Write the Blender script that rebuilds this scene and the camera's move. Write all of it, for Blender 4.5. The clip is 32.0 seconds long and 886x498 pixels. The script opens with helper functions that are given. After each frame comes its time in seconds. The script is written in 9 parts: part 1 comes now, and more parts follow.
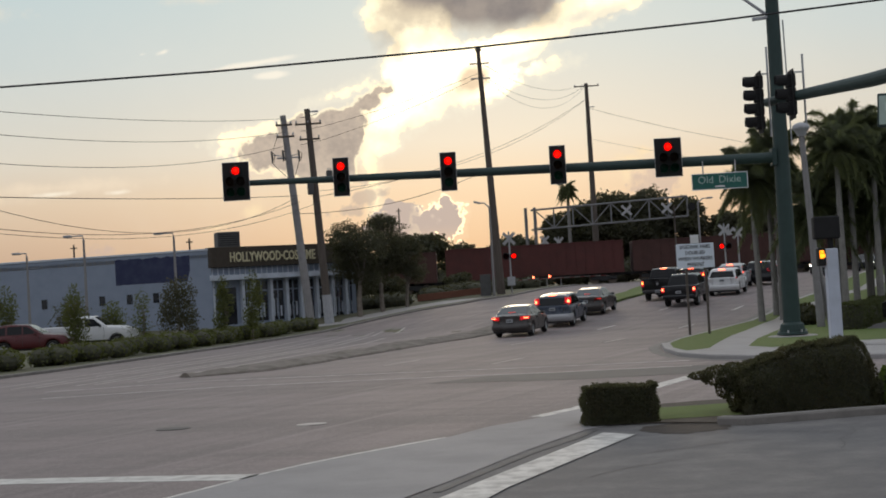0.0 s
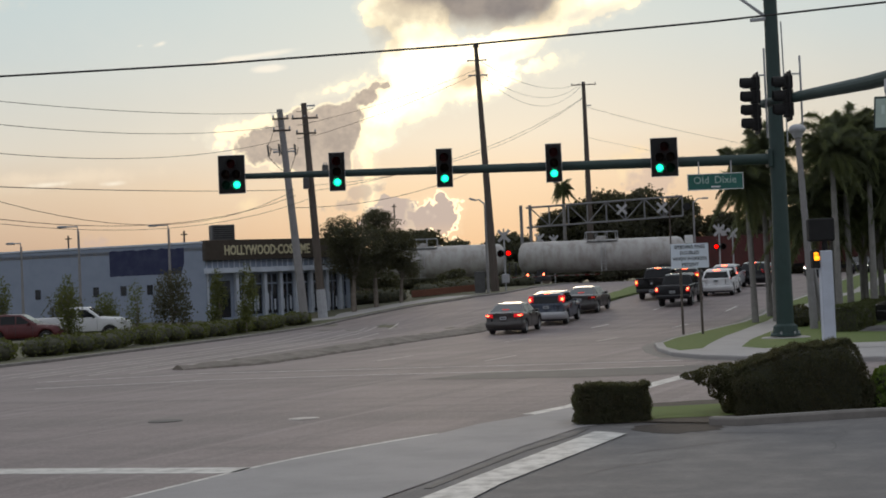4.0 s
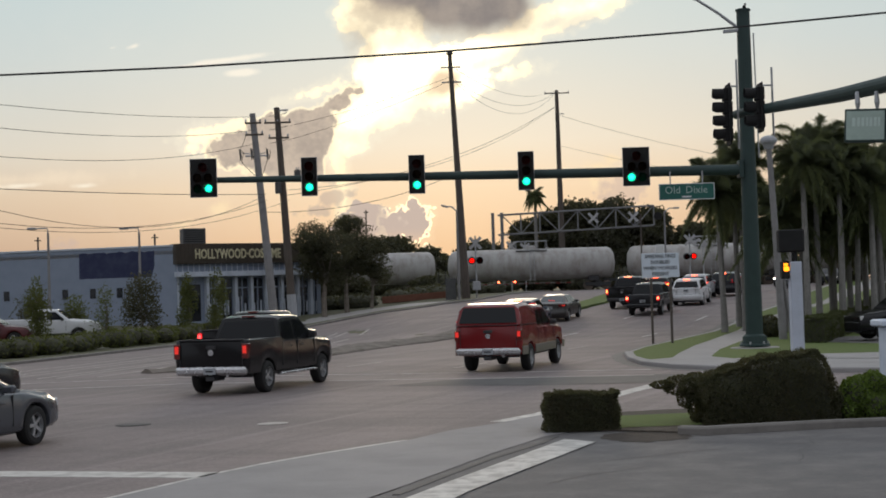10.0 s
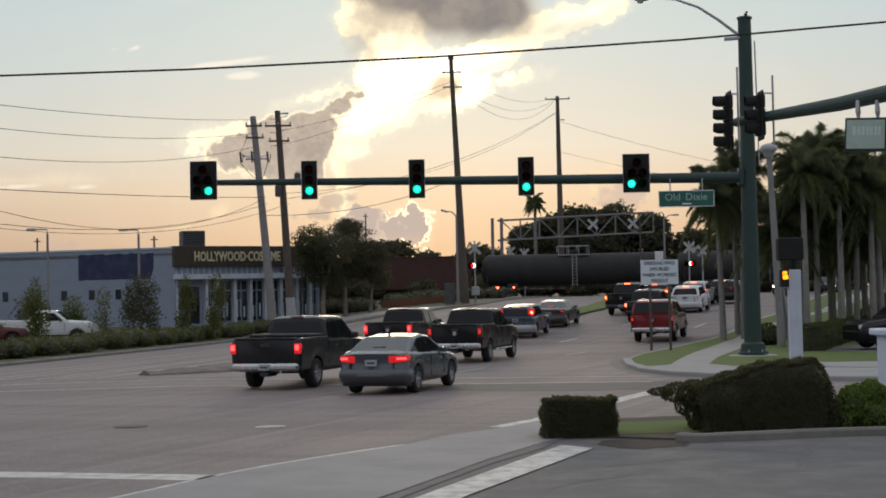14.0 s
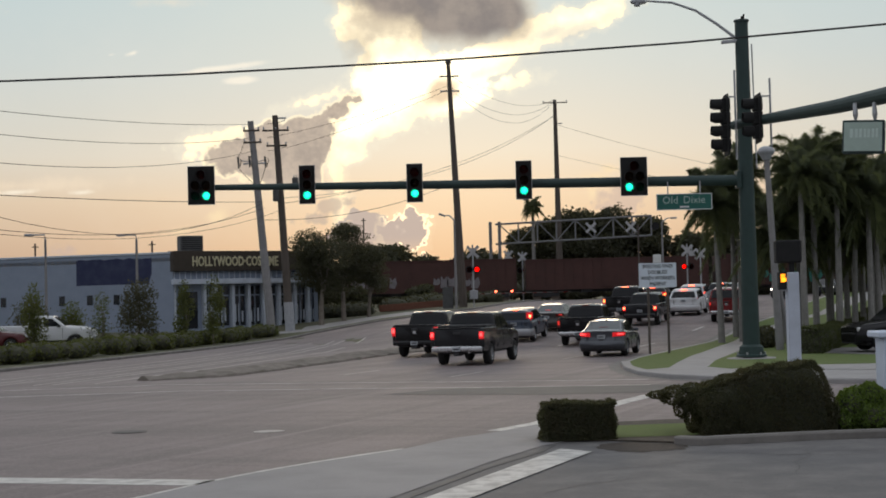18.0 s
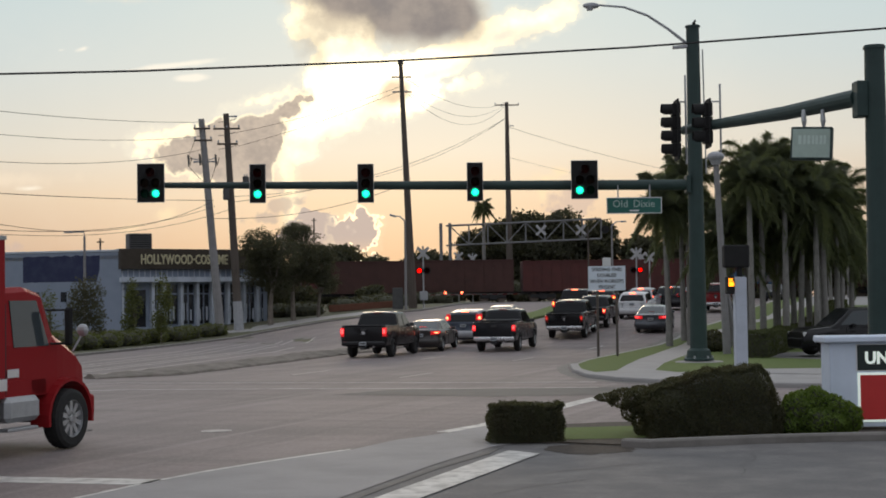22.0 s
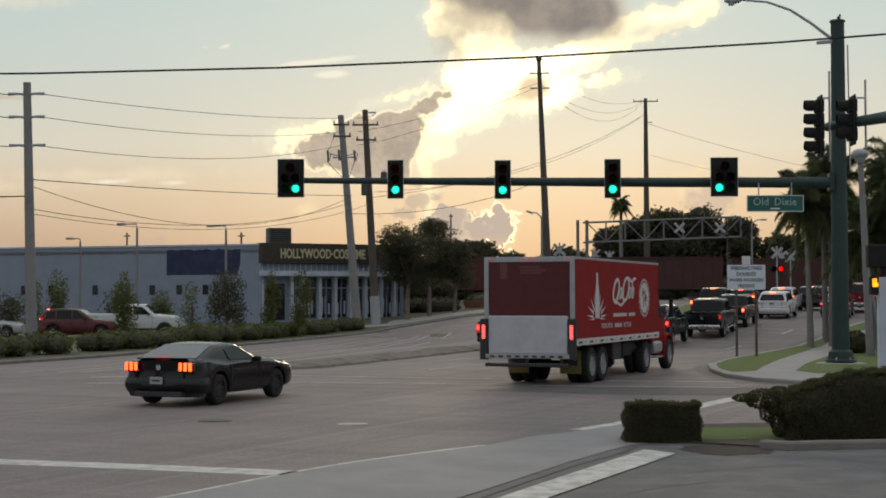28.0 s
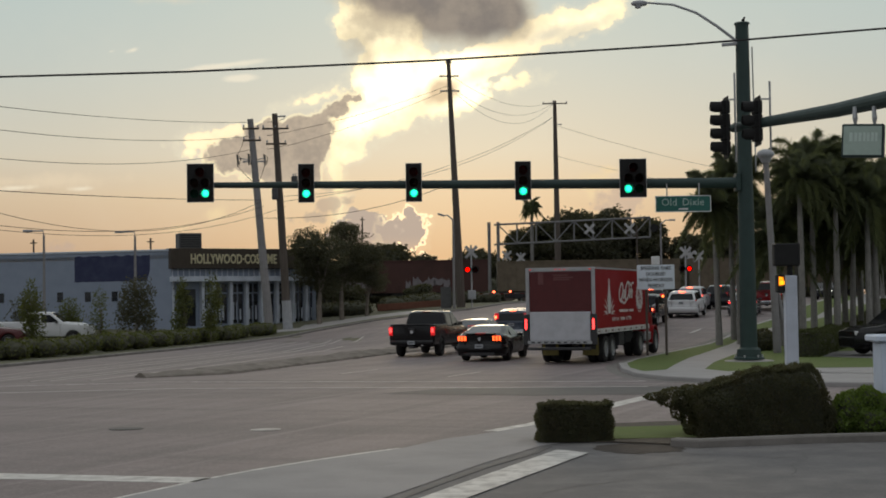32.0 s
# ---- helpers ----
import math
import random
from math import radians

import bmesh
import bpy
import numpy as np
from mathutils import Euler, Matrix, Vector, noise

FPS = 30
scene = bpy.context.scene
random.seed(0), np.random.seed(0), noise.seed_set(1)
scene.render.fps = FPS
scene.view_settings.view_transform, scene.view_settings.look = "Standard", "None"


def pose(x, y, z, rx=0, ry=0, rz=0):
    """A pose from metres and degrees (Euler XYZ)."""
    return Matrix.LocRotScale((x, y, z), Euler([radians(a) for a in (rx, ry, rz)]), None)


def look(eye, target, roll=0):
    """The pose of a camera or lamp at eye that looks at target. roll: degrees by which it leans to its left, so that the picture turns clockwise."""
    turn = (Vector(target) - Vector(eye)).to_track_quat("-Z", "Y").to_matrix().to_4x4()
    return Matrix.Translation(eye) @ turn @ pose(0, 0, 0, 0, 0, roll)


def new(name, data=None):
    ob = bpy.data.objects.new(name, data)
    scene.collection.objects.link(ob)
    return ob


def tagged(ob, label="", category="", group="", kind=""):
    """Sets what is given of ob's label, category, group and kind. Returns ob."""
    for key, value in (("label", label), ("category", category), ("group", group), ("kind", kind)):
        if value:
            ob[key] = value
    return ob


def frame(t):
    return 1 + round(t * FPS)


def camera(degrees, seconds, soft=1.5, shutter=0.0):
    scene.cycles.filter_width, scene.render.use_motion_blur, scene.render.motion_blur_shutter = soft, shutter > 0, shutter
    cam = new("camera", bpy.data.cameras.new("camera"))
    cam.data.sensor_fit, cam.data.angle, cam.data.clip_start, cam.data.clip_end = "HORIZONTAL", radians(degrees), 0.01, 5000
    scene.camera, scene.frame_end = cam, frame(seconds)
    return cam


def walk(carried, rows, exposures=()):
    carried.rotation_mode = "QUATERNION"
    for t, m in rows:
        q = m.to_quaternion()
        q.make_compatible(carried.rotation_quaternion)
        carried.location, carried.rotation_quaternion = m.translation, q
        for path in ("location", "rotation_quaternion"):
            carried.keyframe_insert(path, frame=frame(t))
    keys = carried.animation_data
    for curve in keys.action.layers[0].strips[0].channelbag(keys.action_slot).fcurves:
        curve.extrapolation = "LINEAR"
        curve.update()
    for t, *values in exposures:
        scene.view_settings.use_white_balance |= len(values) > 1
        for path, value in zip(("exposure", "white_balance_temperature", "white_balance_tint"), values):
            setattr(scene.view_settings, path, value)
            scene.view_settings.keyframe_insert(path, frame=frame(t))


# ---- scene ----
cam = camera(33.0, 32.0, soft=1.8)
walk(cam, [
    (0.0, pose(0, 0, 2.4, 91.557, 3.279, 1.339)),
    (0.5, pose(0, 0, 2.4, 91.506, 3.300, 1.298)),
    (1.0, pose(0, 0, 2.4, 91.466, 3.084, 1.251)),
    (1.5, pose(0, 0, 2.4, 91.465, 2.602, 1.246)),
    (2.0, pose(0, 0, 2.4, 91.501, 2.482, 1.260)),
    (2.5, pose(0, 0, 2.4, 91.499, 2.429, 1.223)),
    (3.0, pose(0, 0, 2.4, 91.472, 2.514, 1.175)),
    (3.5, pose(0, 0, 2.4, 91.440, 2.514, 1.110)),
    (5.5, pose(0, 0, 2.4, 91.314, 1.338, 0.611)),
    (6.0, pose(0, 0, 2.4, 91.396, 0.992, 0.106)),
    (6.5, pose(0, 0, 2.4, 91.436, 1.201, 0.037)),
    (7.0, pose(0, 0, 2.4, 91.464, 1.384, 0.044)),
    (7.5, pose(0, 0, 2.4, 91.606, 1.520, 0.040)),
    (8.0, pose(0, 0, 2.4, 91.603, 1.629, 0.024)),
    (8.5, pose(0, 0, 2.4, 91.597, 1.626, 0.066)),
    (9.0, pose(0, 0, 2.4, 91.596, 1.806, 0.053)),
    (9.5, pose(0, 0, 2.4, 91.568, 1.791, -0.000)),
    (10.0, pose(0, 0, 2.4, 91.616, 1.734, 0.001)),
    (10.5, pose(0, 0, 2.4, 91.610, 1.721, 0.022)),
    (11.0, pose(0, 0, 2.4, 91.622, 1.639, 0.008)),
    (11.5, pose(0, 0, 2.4, 91.614, 1.713, 0.022)),
    (12.0, pose(0, 0, 2.4, 91.637, 1.724, 0.023)),
    (12.5, pose(0, 0, 2.4, 91.688, 1.202, -0.036)),
    (13.0, pose(0, 0, 2.4, 91.700, 1.172, 0.014)),
    (13.5, pose(0, 0, 2.4, 91.758, 1.211, 0.028)),
    (14.0, pose(0, 0, 2.4, 91.797, 1.181, -0.041)),
    (14.5, pose(0, 0, 2.4, 91.784, 1.309, -0.052)),
    (16.5, pose(0, 0, 2.4, 91.958, 1.620, 0.009)),
    (17.0, pose(0, 0, 2.4, 91.920, 1.658, -0.023)),
    (17.5, pose(0, 0, 2.4, 91.960, 1.611, -0.067)),
    (18.0, pose(0, 0, 2.4, 91.948, 1.407, -0.109)),
    (18.5, pose(0, 0, 2.4, 91.963, 1.291, -0.162)),
    (19.0, pose(0, 0, 2.4, 92.001, 1.348, -0.308)),
    (19.5, pose(0, 0, 2.4, 91.972, 1.407, -0.973)),
    (20.0, pose(0, 0, 2.4, 91.955, 1.204, -1.503)),
    (20.5, pose(0, 0, 2.4, 91.925, 1.330, -1.715)),
    (21.0, pose(0, 0, 2.4, 91.921, 1.358, -1.837)),
    (21.5, pose(0, 0, 2.4, 91.912, 1.256, -1.915)),
    (22.0, pose(0, 0, 2.4, 91.951, 0.802, -2.032)),
    (22.5, pose(0, 0, 2.4, 91.987, 0.742, -2.975)),
    (23.0, pose(0, 0, 2.4, 91.972, 0.891, -3.544)),
    (23.5, pose(0, 0, 2.4, 92.007, 1.076, -3.625)),
    (24.0, pose(0, 0, 2.4, 91.989, 1.218, -3.537)),
    (24.5, pose(0, 0, 2.4, 92.084, 1.409, -3.556)),
    (25.0, pose(0, 0, 2.4, 92.096, 1.449, -3.468)),
    (25.5, pose(0, 0, 2.4, 92.121, 1.190, -2.763)),
    (26.0, pose(0, 0, 2.4, 92.185, 0.764, 2.290)),
    (26.5, pose(0, 0, 2.4, 92.108, 0.285, 4.440)),
    (28.5, pose(0, 0, 2.4, 91.826, 0.209, 1.810)),
    (29.0, pose(0, 0, 2.4, 91.877, 0.845, 0.064)),
    (29.5, pose(0, 0, 2.4, 91.943, 0.851, -0.002)),
    (30.0, pose(0, 0, 2.4, 91.915, 0.385, -0.110)),
    (30.5, pose(0, 0, 2.4, 91.915, 0.385, -0.110)),
    (31.0, pose(0, 0, 2.4, 91.915, 0.385, -0.110)),
    (31.5, pose(0, 0, 2.4, 91.915, 0.391, -0.176)),
    (32.0, pose(0, 0, 2.4, 91.940, 0.861, -0.184)),
], exposures=[(0, 0.0, 6550, 10), (17.0, 0.02, 6550, 10), (20.0, -0.12, 6550, 10), (21.0, 0.1, 6550, 10), (22.0, 0.08, 6550, 10), (23.0, -0.1, 6650, 10), (24.0, -0.15, 6800, 7), (25.0, -0.36, 7000, 6), (26.0, -0.55, 7250, 5), (26.5, -0.55, 7250, 5), (28.5, 0.05, 6700, 8), (29.0, 0.05, 6700, 10), (30.0, -0.12, 6700, 8), (32.0, -0.2, 6850, 7)])


# ---- sky ----
class Sums:
    """Short way to write arithmetic in a node tree."""

    def __init__(self, tree):
        self.tree = tree

    def op(self, kind, *args):
        n = self.tree.nodes.new("ShaderNodeMath")
        n.operation = kind
        for i, a in enumerate(args):
            if isinstance(a, (int, float)):
                n.inputs[i].default_value = a
            else:
                self.tree.links.new(a, n.inputs[i])
        return n.outputs[0]

    def smooth(self, x, lo, hi):
        n = self.tree.nodes.new("ShaderNodeMapRange")
        n.interpolation_type = "SMOOTHSTEP"
        self.tree.links.new(x, n.inputs[0])
        n.inputs[1].default_value, n.inputs[2].default_value = lo, hi
        return n.outputs[0]

    def mix(self, fac, a, b, kind="MIX"):
        n = self.tree.nodes.new("ShaderNodeMix")
        n.data_type, n.blend_type = "RGBA", kind
        for sock, v in ((n.inputs[0], fac), (n.inputs[6], a), (n.inputs[7], b)):
            if isinstance(v, (int, float)):
                sock.default_value = v
            elif isinstance(v, tuple):
                sock.default_value = (*v, 1)
            else:
                self.tree.links.new(v, sock)
        return n.outputs[2]

    def noise(self, vector, scale, detail=4, rough=0.55):
        n = self.tree.nodes.new("ShaderNodeTexNoise")
        n.inputs["Scale"].default_value, n.inputs["Detail"].default_value, n.inputs["Roughness"].default_value = scale, detail, rough
        self.tree.links.new(vector, n.inputs["Vector"])
        return n.outputs["Fac"]


# clouds as ellipses in thousandths of the distance: across, up, half width, half height, turn in degrees
CLOUDS = {
    "streaks": ((-202.6, 170.6, 5.3, 1.9, 16.7), (-217.0, 169.9, 2.6, 1.1, 6.7), (-130.2, 150.6, 13.6, 3.0, 1.7), (-141.3, 159.3, 35.9, 2.6, 6.7), (-281.6, 79.1, 17.0, 2.3, 1.7), (-238.1, 77.8, 9.4, 1.9, 1.7),),
    "high": ((-367.7, 206.6, 56.7, 8.3, -3.7), (-178.4, 204.3, 17.0, 2.6, 0.3), (-283.9, 83.3, 64.3, 3.8, 0.3), (-359.0, 76.4, 45.4, 3.4, 0.3),),
    "tan": ((-355.3, 137.5, 28.4, 3.4, -2.7), (-379.3, 135.1, 15.1, 4.5, 0.3),),
    "plume": ((-30.4, 189.5, 27.2, 28.4, 11.7), (-56.3, 188.4, 12.9, 16.6, 1.7), (-27.7, 153.2, 31.0, 23.4, 21.7), (-51.2, 127.2, 28.4, 14.4, 26.7), (-5.2, 143.0, 40.8, 19.7, 26.7), (29.4, 157.9, 37.8, 15.1, 23.7), (71.8, 178.8, 41.6, 12.1, 21.7), (110.2, 189.8, 30.2, 10.6, 21.7), (-28.6, 120.9, 34.0, 10.6, 28.7), (-59.3, 106.6, 17.0, 15.1, 51.7), (-67.6, 84.0, 6.8, 18.9, 11.7), (-81.3, 136.5, 27.2, 4.9, 15.7), (45.3, 144.1, 24.9, 6.4, 7.7), (17.2, 132.8, 30.2, 9.1, 21.7), (-157.8, 109.5, 17.4, 7.2, 11.7), (-165.6, 101.4, 10.6, 4.2, -18.3), (-136.8, 114.2, 18.9, 4.9, 11.7), (-63.6, 64.2, 4.2, 14.4, -13.3),),
    "core": ((-31.7, 143.8, 22.7, 18.9, 21.7), (6.5, 154.1, 34.0, 11.3, 21.7), (-47.5, 123.3, 18.9, 9.4, 26.7), (21.2, 138.4, 22.7, 7.6, 21.7),),
    "top": ((30.6, 195.3, 37.8, 27.2, 1.7), (7.8, 195.2, 33.3, 24.2, 1.7), (49.4, 191.7, 18.9, 21.2, 1.7), (-14.8, 204.3, 43.5, 20.8, 1.7), (-33.8, 204.9, 30.2, 15.1, 1.7),),
    "top_tan": ((-49.6, 181.7, 15.9, 21.2, 1.7), (-26.6, 189.4, 27.2, 18.1, 1.7), (-44.5, 163.2, 7.6, 15.1, 11.7), (-50.8, 140.5, 6.8, 3.8, 21.7), (-40.4, 132.6, 9.1, 3.0, 26.7),),
    "smudge": ((4.6, 139.6, 12.1, 9.8, 31.7), (-1.6, 135.3, 9.1, 4.5, 31.7),),
    "pale": ((98.4, 179.9, 22.7, 5.3, 21.7), (79.4, 177.8, 15.1, 4.5, 16.7),),
    "body": ((-131.5, 100.4, 22.7, 14.4, 11.7), (-112.4, 106.3, 22.7, 15.9, 1.7), (-87.7, 107.4, 20.4, 20.4, 1.7), (-77.2, 119.7, 11.3, 8.3, 1.7), (-66.3, 128.1, 16.6, 7.2, 23.7), (-54.7, 135.3, 6.8, 5.3, 21.7), (-105.2, 90.9, 28.4, 13.2, 1.7), (-86.4, 87.6, 12.5, 13.6, 1.7), (-146.0, 98.5, 10.6, 6.4, -18.3),),
    "shreds": ((-71.9, 64.4, 11.3, 7.6, 1.7), (-59.7, 66.7, 6.0, 5.7, 1.7), (-73.5, 75.9, 5.3, 7.6, 1.7), (-83.5, 56.1, 15.1, 5.3, 1.7),),
    "shred_glow": ((-66.0, 72.6, 9.1, 21.9, 1.7), (-65.3, 56.7, 8.3, 9.8, 1.7),),
    "bank": ((-17.6, 46.1, 13.6, 20.4, 1.7), (-10.7, 35.0, 6.0, 19.7, 1.7), (-34.7, 43.2, 19.7, 15.9, 1.7), (-49.7, 46.4, 16.6, 18.9, 1.7), (-53.2, 56.3, 11.3, 9.8, 1.7), (-66.8, 44.2, 13.6, 10.6, 1.7),),
    "lobe": ((-17.6, 45.4, 13.6, 20.8, 1.7), (-30.8, 44.3, 11.3, 14.4, 1.7), (-11.5, 32.3, 5.3, 23.4, 1.7),),
    "puffs": ((101.8, 75.1, 4.9, 12.9, 11.7), (106.5, 79.6, 10.6, 4.9, 1.7), (116.2, 85.0, 8.3, 4.2, 1.7), (-147.7, 59.9, 10.6, 6.0, 21.7), (-170.6, 50.8, 16.6, 3.0, 6.7),),
    "dusky": ((126.9, 66.8, 20.8, 15.1, 1.7), (113.4, 59.6, 22.7, 9.1, 1.7), (-254.2, 37.7, 13.6, 6.4, 1.7), (-227.8, 33.9, 22.7, 3.8, 1.7), (-374.7, 45.5, 16.6, 12.9, 0.3), (-358.8, 35.6, 22.7, 5.3, 0.3), (-248.6, 38.6, 9.8, 3.4, 0.3), (29.4, 33.7, 18.9, 6.0, 1.7),),
}


def sky():
    world = bpy.data.worlds.new("dusk_sky")
    scene.world = world
    world.use_nodes = True
    tree = world.node_tree
    s = Sums(tree)
    out = tree.nodes["Background"]
    coord = tree.nodes.new("ShaderNodeTexCoord")
    sep = tree.nodes.new("ShaderNodeSeparateXYZ")
    tree.links.new(coord.outputs["Generated"], sep.inputs[0])
    x, y, z = sep.outputs
    front = s.smooth(y, 0.2, 0.6)
    deep = s.op("MULTIPLY", s.op("MAXIMUM", y, 0.05), 0.001)
    u, v = s.op("DIVIDE", x, deep), s.op("DIVIDE", z, deep)
    flat = tree.nodes.new("ShaderNodeCombineXYZ")
    tree.links.new(u, flat.inputs[0])
    tree.links.new(v, flat.inputs[1])
    flat = flat.outputs[0]
    # noises by size: broad drifts, billows, fine ruffle
    broad, mid, fine = s.noise(flat, 0.012, 4, 0.55), s.noise(flat, 0.042, 5, 0.6), s.noise(flat, 0.15, 4, 0.6)
    other = s.noise(flat, 0.030, 5, 0.6)
    cells = tree.nodes.new("ShaderNodeTexVoronoi")
    cells.feature = "SMOOTH_F1"
    cells.inputs["Scale"].default_value, cells.inputs["Smoothness"].default_value, cells.inputs["Detail"].default_value = 0.11, 0.35, 2.0
    tree.links.new(flat, cells.inputs["Vector"])
    puff = s.op("SUBTRACT", 0.58, cells.outputs["Distance"])

    def sway(f, k):
        return s.op("MULTIPLY", s.op("SUBTRACT", f, 0.5), k)

    def blob(cx, cy, rx, ry, turn):
        """Distance inside the edge of an ellipse, in thousandths."""
        c, sn = math.cos(radians(turn)), math.sin(radians(turn))
        da, db = s.op("SUBTRACT", u, cx), s.op("SUBTRACT", v, cy)
        p = s.op("ADD", s.op("MULTIPLY", da, c / rx), s.op("MULTIPLY", db, sn / rx))
        q = s.op("SUBTRACT", s.op("MULTIPLY", db, c / ry), s.op("MULTIPLY", da, sn / ry))
        r = s.op("SQRT", s.op("ADD", s.op("MULTIPLY", p, p), s.op("MULTIPLY", q, q)))
        return s.op("MULTIPLY", s.op("SUBTRACT", 1.0, r), min(rx, ry))

    def field(key, *rough, melt=2.5):
        f = None
        for e in CLOUDS[key]:
            g = blob(*e)
            f = g if f is None else s.op("SMOOTH_MAX", f, g, melt)
        for g in rough:
            f = s.op("ADD", f, g)
        return f

    def lay(col, mask, amount, colour):
        return s.mix(s.op("MULTIPLY", mask, amount), col, colour)

    # clear dusk sky: a ramp over the height above the horizon
    ramp = tree.nodes.new("ShaderNodeValToRGB")
    stops = ((0.0, (0.38, 0.28, 0.245)), (0.12, (0.41, 0.30, 0.25)), (0.20, (0.51, 0.385, 0.305)), (0.30, (0.605, 0.49, 0.385)), (0.43, (0.61, 0.585, 0.525)),
             (0.68, (0.53, 0.595, 0.60)), (0.86, (0.50, 0.60, 0.62)), (1.0, (0.45, 0.545, 0.58)))
    while len(ramp.color_ramp.elements) < len(stops):
        ramp.color_ramp.elements.new(0.5)
    for e, (p, c) in zip(ramp.color_ramp.elements, stops):
        e.position, e.color = p, (*c, 1)
    tree.links.new(s.op("DIVIDE", s.op("MAXIMUM", z, 0.0), 0.23), ramp.inputs[0])
    nishita = tree.nodes.new("ShaderNodeTexSky")
    nishita.sky_type, nishita.sun_disc = "NISHITA", False
    nishita.sun_elevation, nishita.sun_rotation = radians(8.4), radians(0.3)
    away = s.mix(0.006, (0, 0, 0), nishita.outputs[0])
    clear = s.mix(1.0, s.mix(s.smooth(z, 0.24, 0.60), ramp.outputs[0], (0.70, 0.74, 0.80)), away, "ADD")
    # the side away from the sunset is a dim blue-grey near the horizon
    east = s.mix(s.smooth(z, 0.10, 0.75), (0.40, 0.42, 0.47), (0.64, 0.68, 0.75))
    clear = s.mix(s.smooth(y, 0.86, 0.10), clear, east)
    # glow round the hidden sun
    halo = s.op("ADD", s.op("POWER", s.op("SUBTRACT", u, -10.0), 2.0), s.op("POWER", s.op("MULTIPLY", s.op("SUBTRACT", v, 140.0), 1.25), 2.0))
    col = lay(clear, s.smooth(s.op("SQRT", halo), 240.0, 20.0), 0.05, (1.10, 0.96, 0.70))
    wisps = s.noise(flat, 0.005, 6, 0.65)
    col = lay(col, s.smooth(wisps, 0.48, 0.72), 0.10, (0.92, 0.86, 0.74))
    # thin streaks, high veils, far low banks
    col = lay(col, s.smooth(field("streaks", sway(mid, 4)), -0.3, 2.2), 0.70, (1.05, 0.96, 0.80))
    col = lay(col, s.smooth(field("high", sway(mid, 14), sway(fine, 4)), -3.0, 6.0), 0.45, (0.98, 0.82, 0.62))
    col = lay(col, s.smooth(field("tan", sway(mid, 6), sway(fine, 3)), -0.5, 2.5), 0.55, (0.55, 0.42, 0.30))
    col = lay(col, s.smooth(field("dusky", sway(mid, 16), s.op("MULTIPLY", puff, 8.0)), -1.0, 5.0), 0.55, (0.60, 0.46, 0.40))
    col = lay(col, s.smooth(field("puffs", sway(mid, 9), sway(fine, 5)), -1.0, 5.0), 0.75, (1.0, 0.79, 0.50))
    # the lit plume, burnt out in its middle
    plume = field("plume", sway(mid, 12), sway(fine, 5), s.op("MULTIPLY", puff, 4.0))
    lit = s.mix(s.smooth(plume, 0.0, 9.0), (1.35, 1.16, 0.78), s.mix(s.smooth(other, 0.35, 0.62), (1.75, 1.50, 1.02), (1.25, 1.08, 0.76)))
    lit = s.mix(s.smooth(field("core", sway(mid, 14)), -6.0, 8.0), lit, (2.3, 2.0, 1.40))
    col = lay(col, s.smooth(plume, -5.0, 0.0), 0.40, (1.0, 0.93, 0.74))
    col = lay(col, s.smooth(plume, -0.6, 2.0), 0.97, lit)
    col = lay(col, s.smooth(field("pale", sway(mid, 10)), -2.0, 5.0), 0.55, (0.66, 0.65, 0.60))
    # grey bodies of the clouds in front of the light
    tan = s.op("MULTIPLY", s.smooth(field("top_tan", sway(mid, 22), sway(fine, 6)), -3.0, 9.0), s.op("ADD", 0.25, s.op("MULTIPLY", other, 0.9)))
    col = lay(col, tan, 0.85, (0.56, 0.48, 0.37))
    col = lay(col, s.smooth(field("smudge", sway(mid, 8), sway(fine, 3)), -3.0, 5.0), 0.88, (0.80, 0.60, 0.40))
    top = field("top", sway(broad, 14), sway(mid, 12), sway(fine, 2))
    col = lay(col, s.smooth(top, -6.0, 3.0), 0.45, (0.70, 0.58, 0.42))
    col = lay(col, s.smooth(top, -1.5, 11.0), 0.95, s.mix(s.smooth(mid, 0.3, 0.7), (0.245, 0.215, 0.205), (0.37, 0.315, 0.275)))
    body = field("body", sway(mid, 9), sway(fine, 4), s.op("MULTIPLY", puff, 5.0))
    base = s.smooth(v, 56.0, 86.0)
    col = lay(col, s.op("MULTIPLY", s.smooth(body, -3.0, -0.6), base), 0.55, (1.25, 1.08, 0.72))
    shade = s.mix(s.smooth(s.op("ADD", mid, sway(fine, 0.5)), 0.32, 0.68), (0.40, 0.33, 0.285), (0.58, 0.475, 0.385))
    col = lay(col, s.op("MULTIPLY", s.smooth(body, -0.5, 1.6), base), 0.93, shade)
    col = lay(col, s.smooth(field("shred_glow", sway(mid, 14), sway(fine, 5)), -3.0, 6.0), 0.60, (1.10, 0.88, 0.56))
    col = lay(col, s.smooth(field("shreds", sway(mid, 12), sway(fine, 5), s.op("MULTIPLY", puff, 4.0)), -0.8, 2.2), 0.62, (0.54, 0.43, 0.36))
    # cumulus bank whose one lobe has a burning rim
    bank = field("bank", s.op("MULTIPLY", puff, 9.0), sway(fine, 2.5), melt=1.5)
    low = s.smooth(v, 20.0, 45.0)
    col = lay(col, s.op("MULTIPLY", s.smooth(bank, -0.3, 0.8), low), 0.86, s.mix(s.smooth(cells.outputs["Distance"], 0.15, 0.7), (0.68, 0.57, 0.49), (0.54, 0.445, 0.40)))
    lobe = field("lobe", s.op("MULTIPLY", puff, 9.0), sway(fine, 2.5), melt=1.5)
